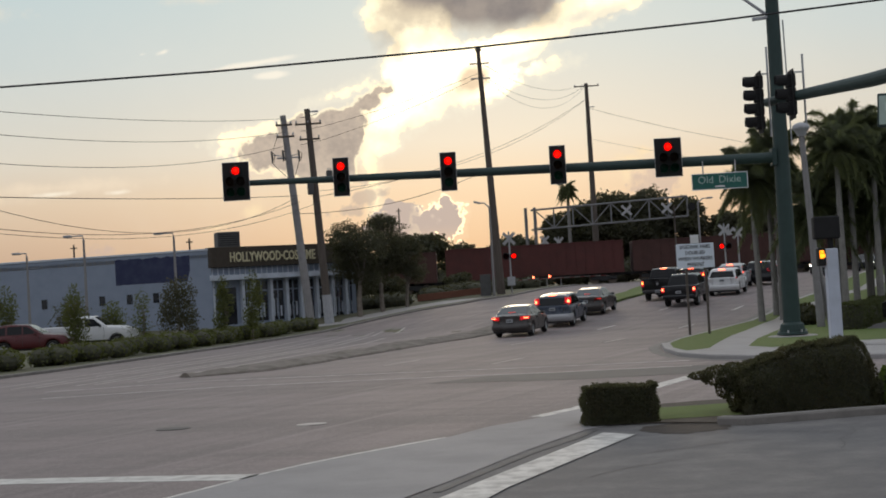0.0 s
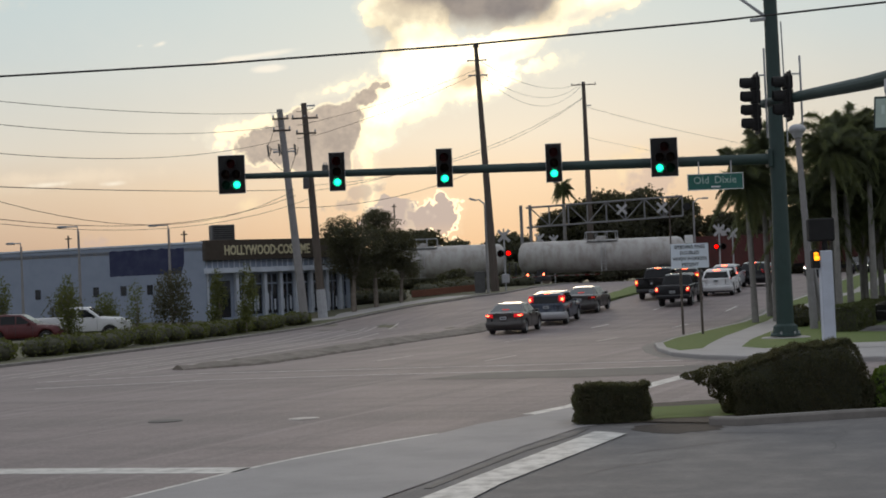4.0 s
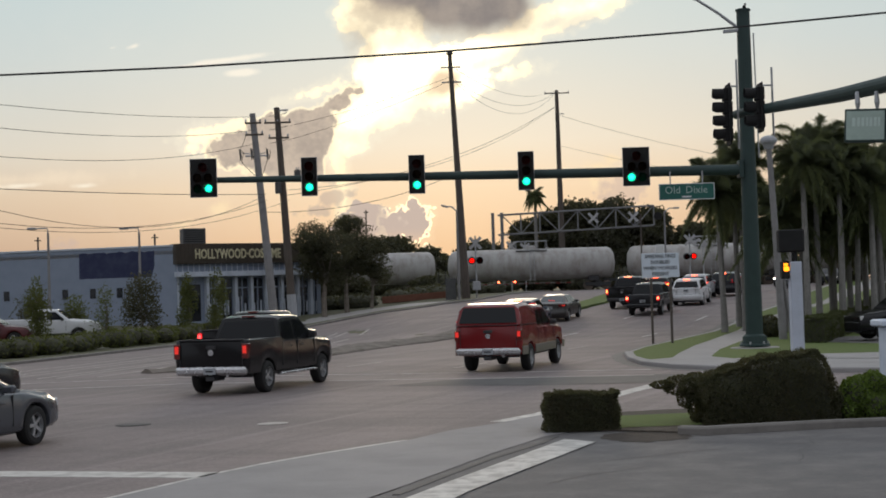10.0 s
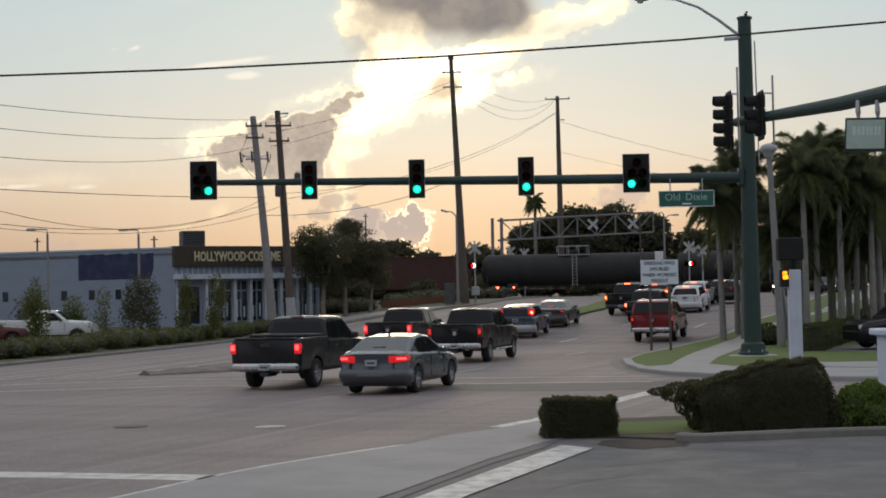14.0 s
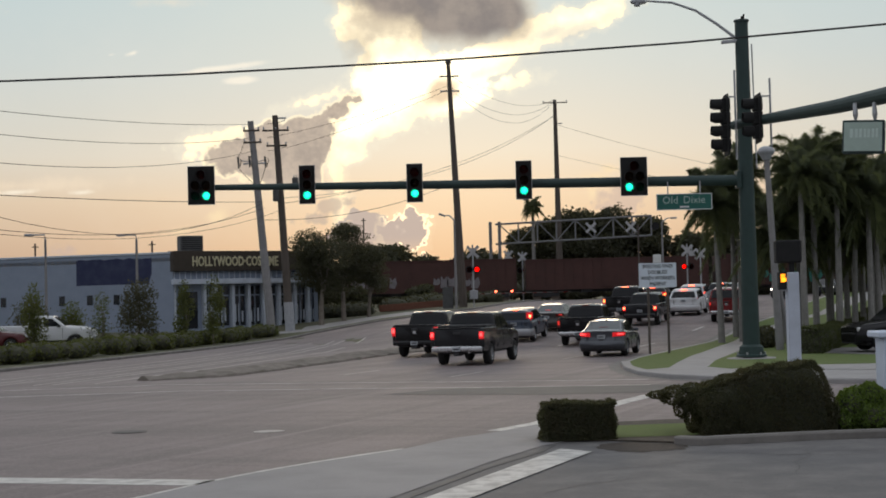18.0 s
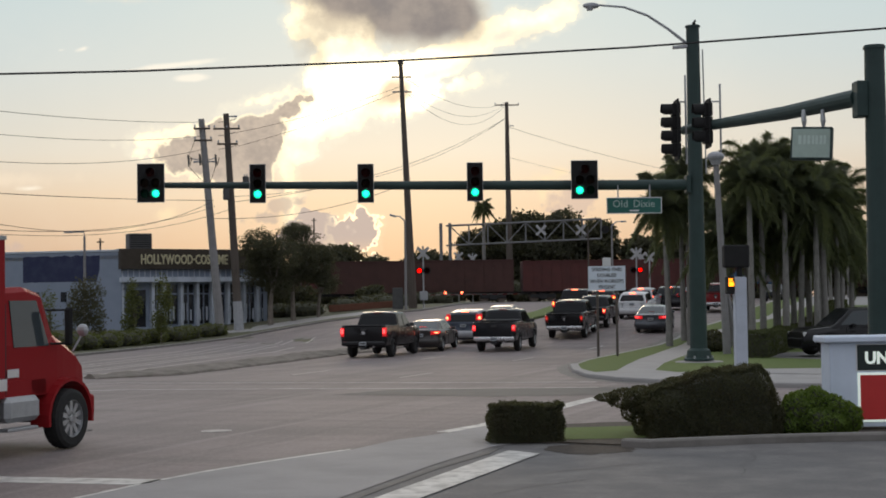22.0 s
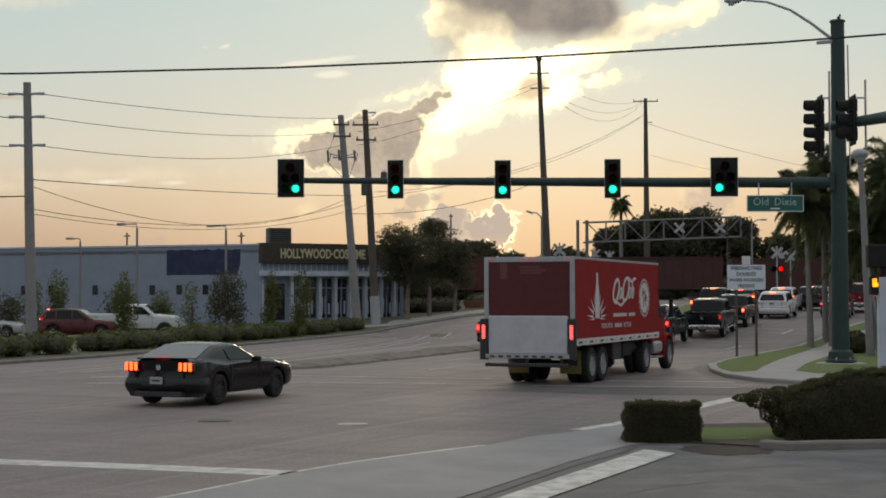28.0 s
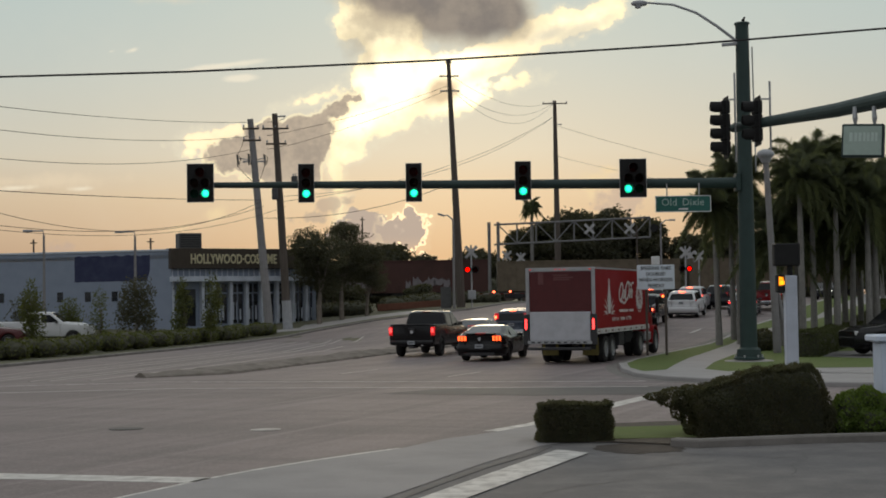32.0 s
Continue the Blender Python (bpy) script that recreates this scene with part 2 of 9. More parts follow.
    rim = s.op("MULTIPLY", s.smooth(s.op("ABSOLUTE", lobe), 1.3, 0.4), s.smooth(s.op("ADD", u, s.op("MULTIPLY", v, 0.35)), -22.0, -12.0))
    col = lay(col, s.op("MULTIPLY", s.smooth(lobe, -6.0, 0.0), s.smooth(lobe, 1.0, -1.0)), 0.25, (1.1, 0.9, 0.6))
    col = lay(col, rim, 0.95, (1.55, 1.25, 0.80))
    tree.links.new(s.mix(front, clear, col), out.inputs["Color"])
    out.inputs["Strength"].default_value = 1.0


sky()
sun = new("sun", bpy.data.lights.new("sun", "SUN"))
sun.data.energy, sun.data.angle, sun.data.color = 0.5, radians(14), (1.0, 0.80, 0.58)
sun.matrix_world = look((6, 1000, 150), (0, 0, 0))


# ---- materials ----
def material(name, base, rough=0.7, metal=0.0, vary=0.25, scale=6.0, bump=0.15, fine=60.0, coat=0.0, tint=None, spots=0.0, piece=0.0, glow=None, power=0.0, clear=0.0, stretch=None, leafy=0.0):
    """Principled surface with grain at two sizes. vary: how far stains pull the colour; tint: the stains' colour; piece: change from piece to piece."""
    m = bpy.data.materials.new(name)
    m.use_nodes = True
    tree = m.node_tree
    b = tree.nodes["Principled BSDF"]
    b.inputs["Roughness"].default_value, b.inputs["Metallic"].default_value = rough, metal
    b.inputs["Coat Weight"].default_value = coat
    b.inputs["Coat Roughness"].default_value = 0.08
    b.inputs["Transmission Weight"].default_value = clear
    s = Sums(tree)
    tc = tree.nodes.new("ShaderNodeTexCoord")
    vec = tc.outputs["Object"]
    if stretch:
        mp = tree.nodes.new("ShaderNodeMapping")
        mp.inputs["Scale"].default_value = stretch[:3]
        if len(stretch) > 3:
            mp.inputs["Rotation"].default_value = (0, 0, radians(stretch[3]))
        tree.links.new(vec, mp.inputs[0])
        vec = mp.outputs[0]
    big, small = s.noise(vec, 1.0 / scale * 3, 5, 0.6), s.noise(tc.outputs["Object"], fine, 3, 0.6)
    other = tint or tuple(c * 0.45 for c in base)
    fac = s.op("MULTIPLY", s.smooth(big, 0.35, 0.75), vary)
    col = s.mix(fac, tuple(base), tuple(other))
    col = s.mix(s.op("MULTIPLY", s.smooth(small, 0.45, 0.8), vary * 0.6), col, tuple(c * 0.6 for c in base))
    if piece:
        info = tree.nodes.new("ShaderNodeObjectInfo")
        geo = tree.nodes.new("ShaderNodeNewGeometry")
        r = s.op("FRACT", s.op("ADD", info.outputs["Random"], geo.outputs["Random Per Island"]))
        col = s.mix(s.op("MULTIPLY", r, piece), col, tuple(c * 0.4 for c in base))
    tree.links.new(col, b.inputs["Base Color"])
    rr = s.op("ADD", rough - 0.06, s.op("MULTIPLY", big, 0.14))
    tree.links.new(rr, b.inputs["Roughness"])
    if bump:
        bp = tree.nodes.new("ShaderNodeBump")
        bp.inputs["Strength"].default_value, bp.inputs["Distance"].default_value = bump, 0.01
        tree.links.new(small, bp.inputs["Height"])
        tree.links.new(bp.outputs[0], b.inputs["Normal"])
    if leafy:
        thin, both = tree.nodes.new("ShaderNodeBsdfTranslucent"), tree.nodes.new("ShaderNodeMixShader")
        tree.links.new(s.mix(1.0, col, (1.0, 0.95, 0.55), "MULTIPLY"), thin.inputs[0])
        both.inputs[0].default_value = leafy
        tree.links.new(b.outputs[0], both.inputs[1])
        tree.links.new(thin.outputs[0], both.inputs[2])
        tree.links.new(both.outputs[0], tree.nodes["Material Output"].inputs[0])
    if glow:
        b.inputs["Emission Color"].default_value = (*glow, 1)
        b.inputs["Emission Strength"].default_value = power
    return m


def road_surface(name, base, dark, pale):
    """Asphalt: stains, tyre tracks along both streets, speckle of stones."""
    m = material(name, base, 0.8, vary=0.35, scale=9, tint=dark, bump=0.3, fine=16)
    tree = m.node_tree
    s = Sums(tree)
    b = tree.nodes["Principled BSDF"]
    tc = tree.nodes.new("ShaderNodeTexCoord")
    col = b.inputs["Base Color"].links[0].from_socket
    for deg, scale, lo, hi, colour, amount in ((22, (1.1, 0.035, 1), 0.42, 0.68, dark, 0.60), (-70, (0.9, 0.03, 1), 0.45, 0.70, dark, 0.62), (-76, (0.32, 0.02, 1), 0.46, 0.62, dark, 0.55), (22, (2.6, 0.05, 1), 0.52, 0.72, pale, 0.40), (-66, (2.2, 0.06, 1), 0.55, 0.75, pale, 0.30)):
        mp = tree.nodes.new("ShaderNodeMapping")
        mp.inputs["Rotation"].default_value = (0, 0, radians(deg))
        mp2 = tree.nodes.new("ShaderNodeMapping")
        mp2.inputs["Scale"].default_value = scale
        tree.links.new(tc.outputs["Object"], mp.inputs[0])
        tree.links.new(mp.outputs[0], mp2.inputs[0])
        n = s.noise(mp2.outputs[0], 1.0, 4, 0.6)
        col = s.mix(s.op("MULTIPLY", s.smooth(n, lo, hi), amount), col, colour)
    stones = s.noise(tc.outputs["Object"], 5.0, 6, 0.75)
    col = s.mix(s.op("MULTIPLY", s.smooth(stones, 0.40, 0.75), 0.35), col, dark)
    grit = s.noise(tc.outputs["Object"], 17.0, 3, 0.8)
    col = s.mix(s.op("MULTIPLY", s.smooth(grit, 0.45, 0.70), 0.42), col, pale)
    col = s.mix(s.op("MULTIPLY", s.smooth(grit, 0.48, 0.28), 0.40), col, dark)
    tree.links.new(col, b.inputs["Base Color"])
    return m


M = {}
M["earth"] = material("dry_earth_and_grass", (0.085, 0.088, 0.045), 0.95, vary=0.6, scale=8, tint=(0.16, 0.13, 0.09), bump=0.4, fine=9)
M["asphalt"] = road_surface("worn_asphalt", (0.220, 0.181, 0.173), (0.126, 0.104, 0.101), (0.308, 0.264, 0.256))
M["lot"] = material("dark_lot_asphalt", (0.112, 0.107, 0.106), 0.85, vary=0.85, scale=2.2, tint=(0.19, 0.18, 0.17), bump=0.9, fine=22)
M["concrete"] = material("grey_concrete", (0.32, 0.308, 0.30), 0.85, vary=0.4, scale=3, tint=(0.22, 0.21, 0.20), bump=0.2, fine=40)
M["gutter"] = material("smooth_driveway_concrete", (0.26, 0.25, 0.25), 0.8, vary=0.65, scale=4, tint=(0.19, 0.185, 0.18), bump=0.15, fine=40)
M["patch"] = material("dark_asphalt_patch", (0.10, 0.095, 0.09), 0.8, vary=0.4, scale=3, bump=0.2, fine=40)
M["kerb_dirty"] = material("dirty_worn_kerb_concrete", (0.20, 0.185, 0.17), 0.9, vary=0.6, scale=1.5, tint=(0.09, 0.085, 0.075), bump=0.4, fine=30)
M["median"] = material("earth_crusted_median_concrete", (0.215, 0.185, 0.160), 0.95, vary=0.7, scale=1.2, tint=(0.12, 0.11, 0.08), bump=0.8, fine=9)
M["mono_white"] = material("bluish_white_painted_panel", (0.60, 0.67, 0.78), 0.6, vary=0.15, scale=1.5, bump=0.05)
M["sign_faded"] = material("faded_sign_letters", (0.36, 0.46, 0.42), 0.6, vary=0.3, scale=0.3, bump=0)
M["sign_dull"] = material("weathered_white_boards", (0.42, 0.42, 0.42), 0.7, vary=0.3, scale=0.4, bump=0)
M["steel_dull"] = material("dull_weathered_steel", (0.20, 0.20, 0.20), 0.7, vary=0.35, scale=1.0, bump=0.05)
M["dirt"] = material("dark_damp_dirt", (0.048, 0.038, 0.030), 0.98, vary=0.5, scale=0.4, tint=(0.08, 0.065, 0.05), bump=0.8, fine=30)
M["soil"] = material("dark_soil_and_leaf_litter", (0.055, 0.045, 0.035), 0.98, vary=0.6, scale=0.6, tint=(0.12, 0.10, 0.075), bump=0.8, fine=22)
M["paint"] = material("worn_white_road_paint", (0.60, 0.58, 0.54), 0.75, vary=0.75, scale=0.8, tint=(0.20, 0.185, 0.17), bump=0.2, fine=14)
M["worn_line"] = material("thin_worn_white_line", (0.46, 0.43, 0.40), 0.75, vary=0.8, scale=1.0, tint=(0.22, 0.195, 0.18), bump=0.2, fine=20)
M["faded"] = material("faded_road_paint", (0.40, 0.37, 0.33), 0.75, vary=0.7, scale=1.0, tint=(0.20, 0.18, 0.165), bump=0.2, fine=30)
M["grass"] = material("mown_grass", (0.082, 0.125, 0.020), 0.95, vary=0.8, scale=1.2, tint=(0.105, 0.135, 0.025), bump=0.5, fine=50)
M["bark"] = material("grey_bark", (0.20, 0.17, 0.14), 0.95, vary=0.6, scale=1.0, bump=0.6, fine=24)
M["palm_bark"] = material("smooth_palm_trunk", (0.23, 0.22, 0.205), 0.95, vary=0.5, scale=0.8, bump=0.5, fine=18)
M["leaf"] = material("dark_leaves", (0.092, 0.096, 0.062), 0.75, vary=0.4, scale=1.5, tint=(0.10, 0.075, 0.05), bump=0, piece=0.3, leafy=0.5)
M["leaf_light"] = material("pale_young_leaves", (0.140, 0.160, 0.055), 0.75, vary=0.4, scale=1.0, bump=0, piece=0.5, leafy=0.5)
M["leaf_hedge"] = material("clipped_hedge_leaves", (0.096, 0.100, 0.055), 0.75, vary=0.5, scale=0.8, tint=(0.085, 0.060, 0.032), bump=0, piece=0.22, leafy=0.5)
M["leaf_row"] = material("trimmed_row_leaves", (0.085, 0.105, 0.040), 0.75, vary=0.5, scale=0.8, tint=(0.08, 0.07, 0.04), bump=0, piece=0.3, leafy=0.5)
M["leaf_bright"] = material("bright_shrub_leaves", (0.16, 0.24, 0.045), 0.7, vary=0.4, scale=0.7, bump=0, piece=0.45, leafy=0.5)
M["frond"] = material("palm_fronds", (0.175, 0.205, 0.125), 0.7, vary=0.3, scale=1.0, tint=(0.15, 0.15, 0.09), bump=0, piece=0.25, leafy=0.55)
# dark colour stands for twigs and the shade deep inside a hedge
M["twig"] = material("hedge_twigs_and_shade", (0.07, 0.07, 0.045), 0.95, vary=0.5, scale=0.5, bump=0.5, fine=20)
M["green_steel"] = material("dark_green_painted_steel", (0.018, 0.042, 0.038), 0.6, vary=0.35, scale=1.2, bump=0.05)
M["galv"] = material("galvanised_steel", (0.42, 0.43, 0.44), 0.5, metal=0.6, vary=0.3, scale=0.8, bump=0.05)
M["grey_paint"] = material("light_grey_painted_metal", (0.36, 0.37, 0.39), 0.55, vary=0.3, scale=0.8, bump=0.05)
M["wood"] = material("weathered_pole_wood", (0.105, 0.086, 0.072), 0.9, vary=0.5, scale=1.0, bump=0.5, fine=30, stretch=(3, 3, 0.3))
M["pole_concrete"] = material("pale_concrete_pole", (0.24, 0.232, 0.232), 0.85, vary=0.3, scale=1.2, bump=0.2)
M["black"] = material("black_painted_metal", (0.010, 0.010, 0.010), 0.85, vary=0.3, scale=0.5, bump=0.05)
M["rubber"] = material("tyre_rubber", (0.012, 0.012, 0.012), 0.85, vary=0.5, scale=0.3, tint=(0.03, 0.027, 0.025), bump=0.2, fine=30)
M["cable"] = material("black_cable", (0.02, 0.02, 0.02), 0.7, vary=0.1, bump=0)
M["wall_blue"] = material("pale_blue_grey_stucco", (0.245, 0.285, 0.36), 0.9, vary=0.4, scale=3, tint=(0.18, 0.215, 0.27), bump=0.2, fine=25)
M["wall_white"] = material("white_stucco_trim", (0.50, 0.545, 0.62), 0.85, vary=0.3, scale=2, bump=0.15, fine=25)
M["navy"] = material("peeling_navy_paint", (0.022, 0.028, 0.075), 0.85, vary=0.3, scale=2, tint=(0.10, 0.11, 0.16), bump=0.1)
M["dark_glass"] = material("dark_window_glass", (0.012, 0.014, 0.018), 0.08, vary=0.1, scale=2, bump=0)
M["fascia"] = material("dark_bronze_fascia", (0.055, 0.042, 0.03), 0.7, vary=0.4, scale=1.0, bump=0.2)
M["plastic_grey"] = material("dark_weathered_casing", (0.085, 0.085, 0.085), 0.8, vary=0.4, scale=1.0, bump=0.1)
M["sign_letter"] = material("worn_cream_letters", (0.62, 0.56, 0.36), 0.7, vary=0.5, scale=0.3, bump=0.1)
M["sign_green"] = material("green_reflective_sheet", (0.010, 0.105, 0.085), 0.45, vary=0.15, scale=0.6, bump=0)
M["sign_white"] = material("white_reflective_sheet", (0.68, 0.68, 0.68), 0.5, vary=0.2, scale=0.6, bump=0)
M["sign_black"] = material("black_sign_letters", (0.02, 0.02, 0.025), 0.6, vary=0.2, scale=0.3, bump=0)


# ---- builders ----
TAU = math.tau
KNOTS = ((0, 0), (70, 0), (76, 0.15), (84, 0.6), (95, 1.1), (107, 1.5), (125, 1.9), (140, 2.05), (4000, 2.05))


def ease(lo, hi, v):
    k = min(1.0, max(0.0, (v - lo) / (hi - lo)))
    return k * k * (3 - 2 * k)


def land(x, y):
    """Height of the ground: flat at the crossroads, rising to the railway."""
    e = y - 22 * (1 - ease(-12, 2, x))
    for (a, za), (b, zb) in zip(KNOTS, KNOTS[1:]):
        if e <= b:
            return za + (zb - za) * max(0.0, (e - a) / (b - a))
    return KNOTS[-1][1]


def part(name, bm, mat, parent=None, label="", smooth=False):
    me = bpy.data.meshes.new(name)
    bm.to_mesh(me)
    bm.free()
    if smooth:
        me.polygons.foreach_set("use_smooth", [True] * len(me.polygons))
        me.set_sharp_from_angle(angle=radians(32))
    for m in mat if isinstance(mat, (list, tuple)) else (mat,):
        me.materials.append(m)
    ob = new(name, me)
    if parent:
        ob.parent = parent
    if label:
        ob["label"] = label
    return ob


def again(ob, m, parent=None):
    """Another object on the same mesh at pose m."""
    o = new(ob.name.split(".")[0], ob.data)
    o.parent = parent or ob.parent
    o.matrix_local = m
    if ob.get("label"):
        o["label"] = ob["label"]
    return o


def thing(name, m, label, category, group="", kind=""):
    ob = new(name)
    ob.empty_display_size = 0.2
    ob.matrix_world = m
    return tagged(ob, label, category, group, kind)


def box(bm, x0, x1, y0, y1, z0, z1, bevel=0.0, m=None):
    vs = [bm.verts.new((x, y, z)) for z in (z0, z1) for y in (y0, y1) for x in (x0, x1)]
    fs = [bm.faces.new([vs[i] for i in q]) for q in ((0, 2, 3, 1), (4, 5, 7, 6), (0, 1, 5, 4), (2, 6, 7, 3), (0, 4, 6, 2), (1, 3, 7, 5))]
    geo = vs
    if bevel:
        edges = list({e for f in fs for e in f.edges})
        r = bmesh.ops.bevel(bm, geom=edges, offset=bevel, segments=1, affect="EDGES", profile=0.7)
        geo = list({v for f in r["faces"] for v in f.verts} | {v for v in vs if v.is_valid})
    if m is not None:
        bmesh.ops.transform(bm, matrix=m, verts=geo)
    return bm


def tube(bm, pts, radii, seg=10, caps=True):
    """A round bar along pts with a radius at each."""
    pts = [Vector(p) for p in pts]
    if isinstance(radii, (int, float)):
        radii = [radii] * len(pts)
    rings = []
    for i, p in enumerate(pts):
        d = (pts[min(i + 1, len(pts) - 1)] - pts[max(i - 1, 0)]).normalized()
        up = Vector((0, 0, 1)) if abs(d.z) < 0.95 else Vector((0, 1, 0))
        u = d.cross(up).normalized()
        v = u.cross(d)
        rings.append([bm.verts.new(p + (u * math.cos(TAU * k / seg) + v * math.sin(TAU * k / seg)) * radii[i]) for k in range(seg)])
    for r, q in zip(rings, rings[1:]):
        for k in range(seg):
            bm.faces.new((r[k], r[(k + 1) % seg], q[(k + 1) % seg], q[k]))
    if caps:
        bm.faces.new(rings[0][::-1])
        bm.faces.new(rings[-1])
    return bm


def loft(bm, rings, ends=True):
    """Skin over rings of points with equal counts."""
    vs = [[bm.verts.new(p) for p in r] for r in rings]
    n = len(vs[0])
    for r, q in zip(vs, vs[1:]):
        for k in range(n):
            bm.faces.new((r[k], r[(k + 1) % n], q[(k + 1) % n], q[k]))
    if ends:
        bm.faces.new(vs[0][::-1])
        bm.faces.new(vs[-1])
    return bm


def text_mesh(name, body, size, mat, parent, m, depth=0.01, label="", align="CENTER", wide=1.0, bold=0.0):
    cu = bpy.data.curves.new(name, "FONT")
    cu.body, cu.size, cu.extrude, cu.align_x, cu.align_y = body, size, depth, align, "CENTER"
    cu.resolution_u = 2
    cu.offset = bold
    tmp = bpy.data.objects.new(name, cu)
    scene.collection.objects.link(tmp)
    me = bpy.data.meshes.new_from_object(tmp.evaluated_get(bpy.context.evaluated_depsgraph_get()))
    bpy.data.objects.remove(tmp)
    bpy.data.curves.remove(cu)
    me.materials.clear()
    me.materials.append(mat)
    me.transform(Matrix.Diagonal((wide, 1, 1, 1)))
    ob = new(name, me)
    ob.parent = parent
    ob.matrix_local = m
    if label:
        ob["label"] = label
    return ob


def drape(name, pts, lift, mat, parent=None, label="", thick=0.0):
    """A flat patch laid over the land. thick: a raised slab with sides."""
    bm = bmesh.new()
    f = bm.faces.new([bm.verts.new((x, y, 0)) for x, y in pts])
    if f.normal.z < 0 or f.calc_area() and (f.normal_update() or f.normal.z < 0):
        f.normal_flip()
    ys = [p[1] for p in pts]
    xs = [p[0] for p in pts]
    cuts = [Vector((0, y, 0)) for y in (70, 73, 76, 80, 84, 89.5, 92, 95, 98, 101, 104, 107, 112, 117, 125, 132, 140, 147, 162) if min(ys) < y < max(ys)]
    for c in cuts:
        bmesh.ops.bisect_plane(bm, geom=bm.verts[:] + bm.edges[:] + bm.faces[:], plane_co=c, plane_no=(0, 1, 0))
    for x in (-12, -9, -6, -4, -2, 0, 2):
        if min(xs) < x < max(xs) and max(ys) > 70:
            bmesh.ops.bisect_plane(bm, geom=bm.verts[:] + bm.edges[:] + bm.faces[:], plane_co=(x, 0, 0), plane_no=(1, 0, 0))
    bmesh.ops.triangulate(bm, faces=bm.faces[:])
    if thick:
        r = bmesh.ops.extrude_face_region(bm, geom=bm.faces[:])
        for v in [g for g in r["geom"] if isinstance(g, bmesh.types.BMVert)]:
            v.co.z += thick
    for v in bm.verts:
        v.co.z += land(v.co.x, v.co.y) + lift
    bmesh.ops.recalc_face_normals(bm, faces=bm.faces[:])
    return part(name, bm, mat, parent, label)


def band(name, line, width, lift, height, mat, parent=None, label=""):
    """A kerb, stripe or wall of one width along a line over the land."""
    pts = []
    for (x0, y0), (x1, y1) in zip(line, line[1:]):
        n = max(1, int(math.hypot(x1 - x0, y1 - y0) / 2.5))
        pts += [(x0 + (x1 - x0) * k / n, y0 + (y1 - y0) * k / n) for k in range(n)]
    pts.append(line[-1])
    rings = []
    for i, (x, y) in enumerate(pts):
        (ax, ay), (bx, by) = pts[max(i - 1, 0)], pts[min(i + 1, len(pts) - 1)]
        l = math.hypot(bx - ax, by - ay)
        nx, ny = (by - ay) / l * width / 2, -(bx - ax) / l * width / 2
        z = land(x, y) + lift
        c = min(0.03, height * 0.4)
        rings.append([(x - nx, y - ny, z), (x + nx, y + ny, z), (x + nx, y + ny, z + height - c), (x + nx * 0.8, y + ny * 0.8, z + height),
                      (x - nx * 0.8, y - ny * 0.8, z + height), (x - nx, y - ny, z + height - c)])
    bm = bmesh.new()
    loft(bm, rings)
    bmesh.ops.recalc_face_normals(bm, faces=bm.faces[:])
    return part(name, bm, mat, parent, label)


# ---- ground and roads ----
def ground():
    xs = [-3000, -900, -350, -160, -100, -70, -50, -38] + [i * 2.0 for i in range(-14, 12)] + [26, 34, 45, 60, 90, 150, 350, 900, 3000]
    ys = [-3000, -900, -300, -100, -40, -10, 10, 30, 45, 58, 66] + [68 + i * 2.0 for i in range(0, 50)] + [175, 190, 230, 300, 500, 1000, 3000]
    bm = bmesh.new()
    g = [[bm.verts.new((x, y, land(x, y))) for x in xs] for y in ys]
    for r, q in zip(g, g[1:]):
        for k in range(len(xs) - 1):
            bm.faces.new((r[k], r[k + 1], q[k + 1], q[k]))
    tagged(part("ground", bm, M["earth"]), "dry sandy earth with patchy grass", "ground", kind="structure")


ground()
LEFT_KERB = [(-60, 44), (-30, 45), (-22, 47.5), (-19.4, 51), (-17.0, 59), (-15.4, 67), (-13.2, 78), (-11.2, 92), (-8.6, 98), (-5.0, 101.5), (-1.2, 104), (2.2, 111), (5.8, 128), (9.5, 143)]
RIGHT_KERB = [(60, 35.4), (20, 37.3), (11, 37.9), (9.0, 38.9), (7.7, 40.5), (6.5, 42.4), (5.95, 44.6), (5.92, 47.8), (6.25, 51.3), (7.1, 54.6), (9.6, 62), (16.0, 80.5), (20.6, 91), (28, 112), (38, 142)]
road = tagged(drape("road", LEFT_KERB + [(24, 190), (60, 300), (150, 600), (190, 600), (100, 300), (56, 190)] + RIGHT_KERB[::-1] + [(60, -30), (-60, -30)], 0.02, M["asphalt"]),
              "worn brown-grey asphalt road and crossroads", "road", kind="structure")
left_bank = tagged(drape("verge_left", LEFT_KERB + [(4, 146), (-60, 146), (-140, 120), (-140, 44)], 0.0, M["earth"], thick=0.12), "raised verge of dry grass and earth", "verge", kind="structure")
tagged(band("kerb_left", LEFT_KERB[2:], 0.28, 0.0, 0.14, M["kerb_dirty"]), "dirty concrete kerb along the road", "kerb", kind="structure")
tagged(drape("pavement_left", [(-9.0, 99.6), (-5.0, 103), (-1.4, 105.6), (0.6, 109), (-2.5, 110.5), (-7, 107), (-11.5, 103), (-12, 99)], 0.13, M["concrete"]), "pale concrete pavement beside the trees", "pavement", kind="structure")
pavement_right = tagged(drape("pavement_right", RIGHT_KERB + [(70, 142), (70, 36)], 0.0, M["concrete"], thick=0.14), "pale concrete corner pavement", "pavement", kind="structure")
tagged(band("kerb_right", RIGHT_KERB[:9], 0.22, 0.0, 0.15, M["concrete"]), "pale concrete kerb round the corner", "kerb", kind="structure")
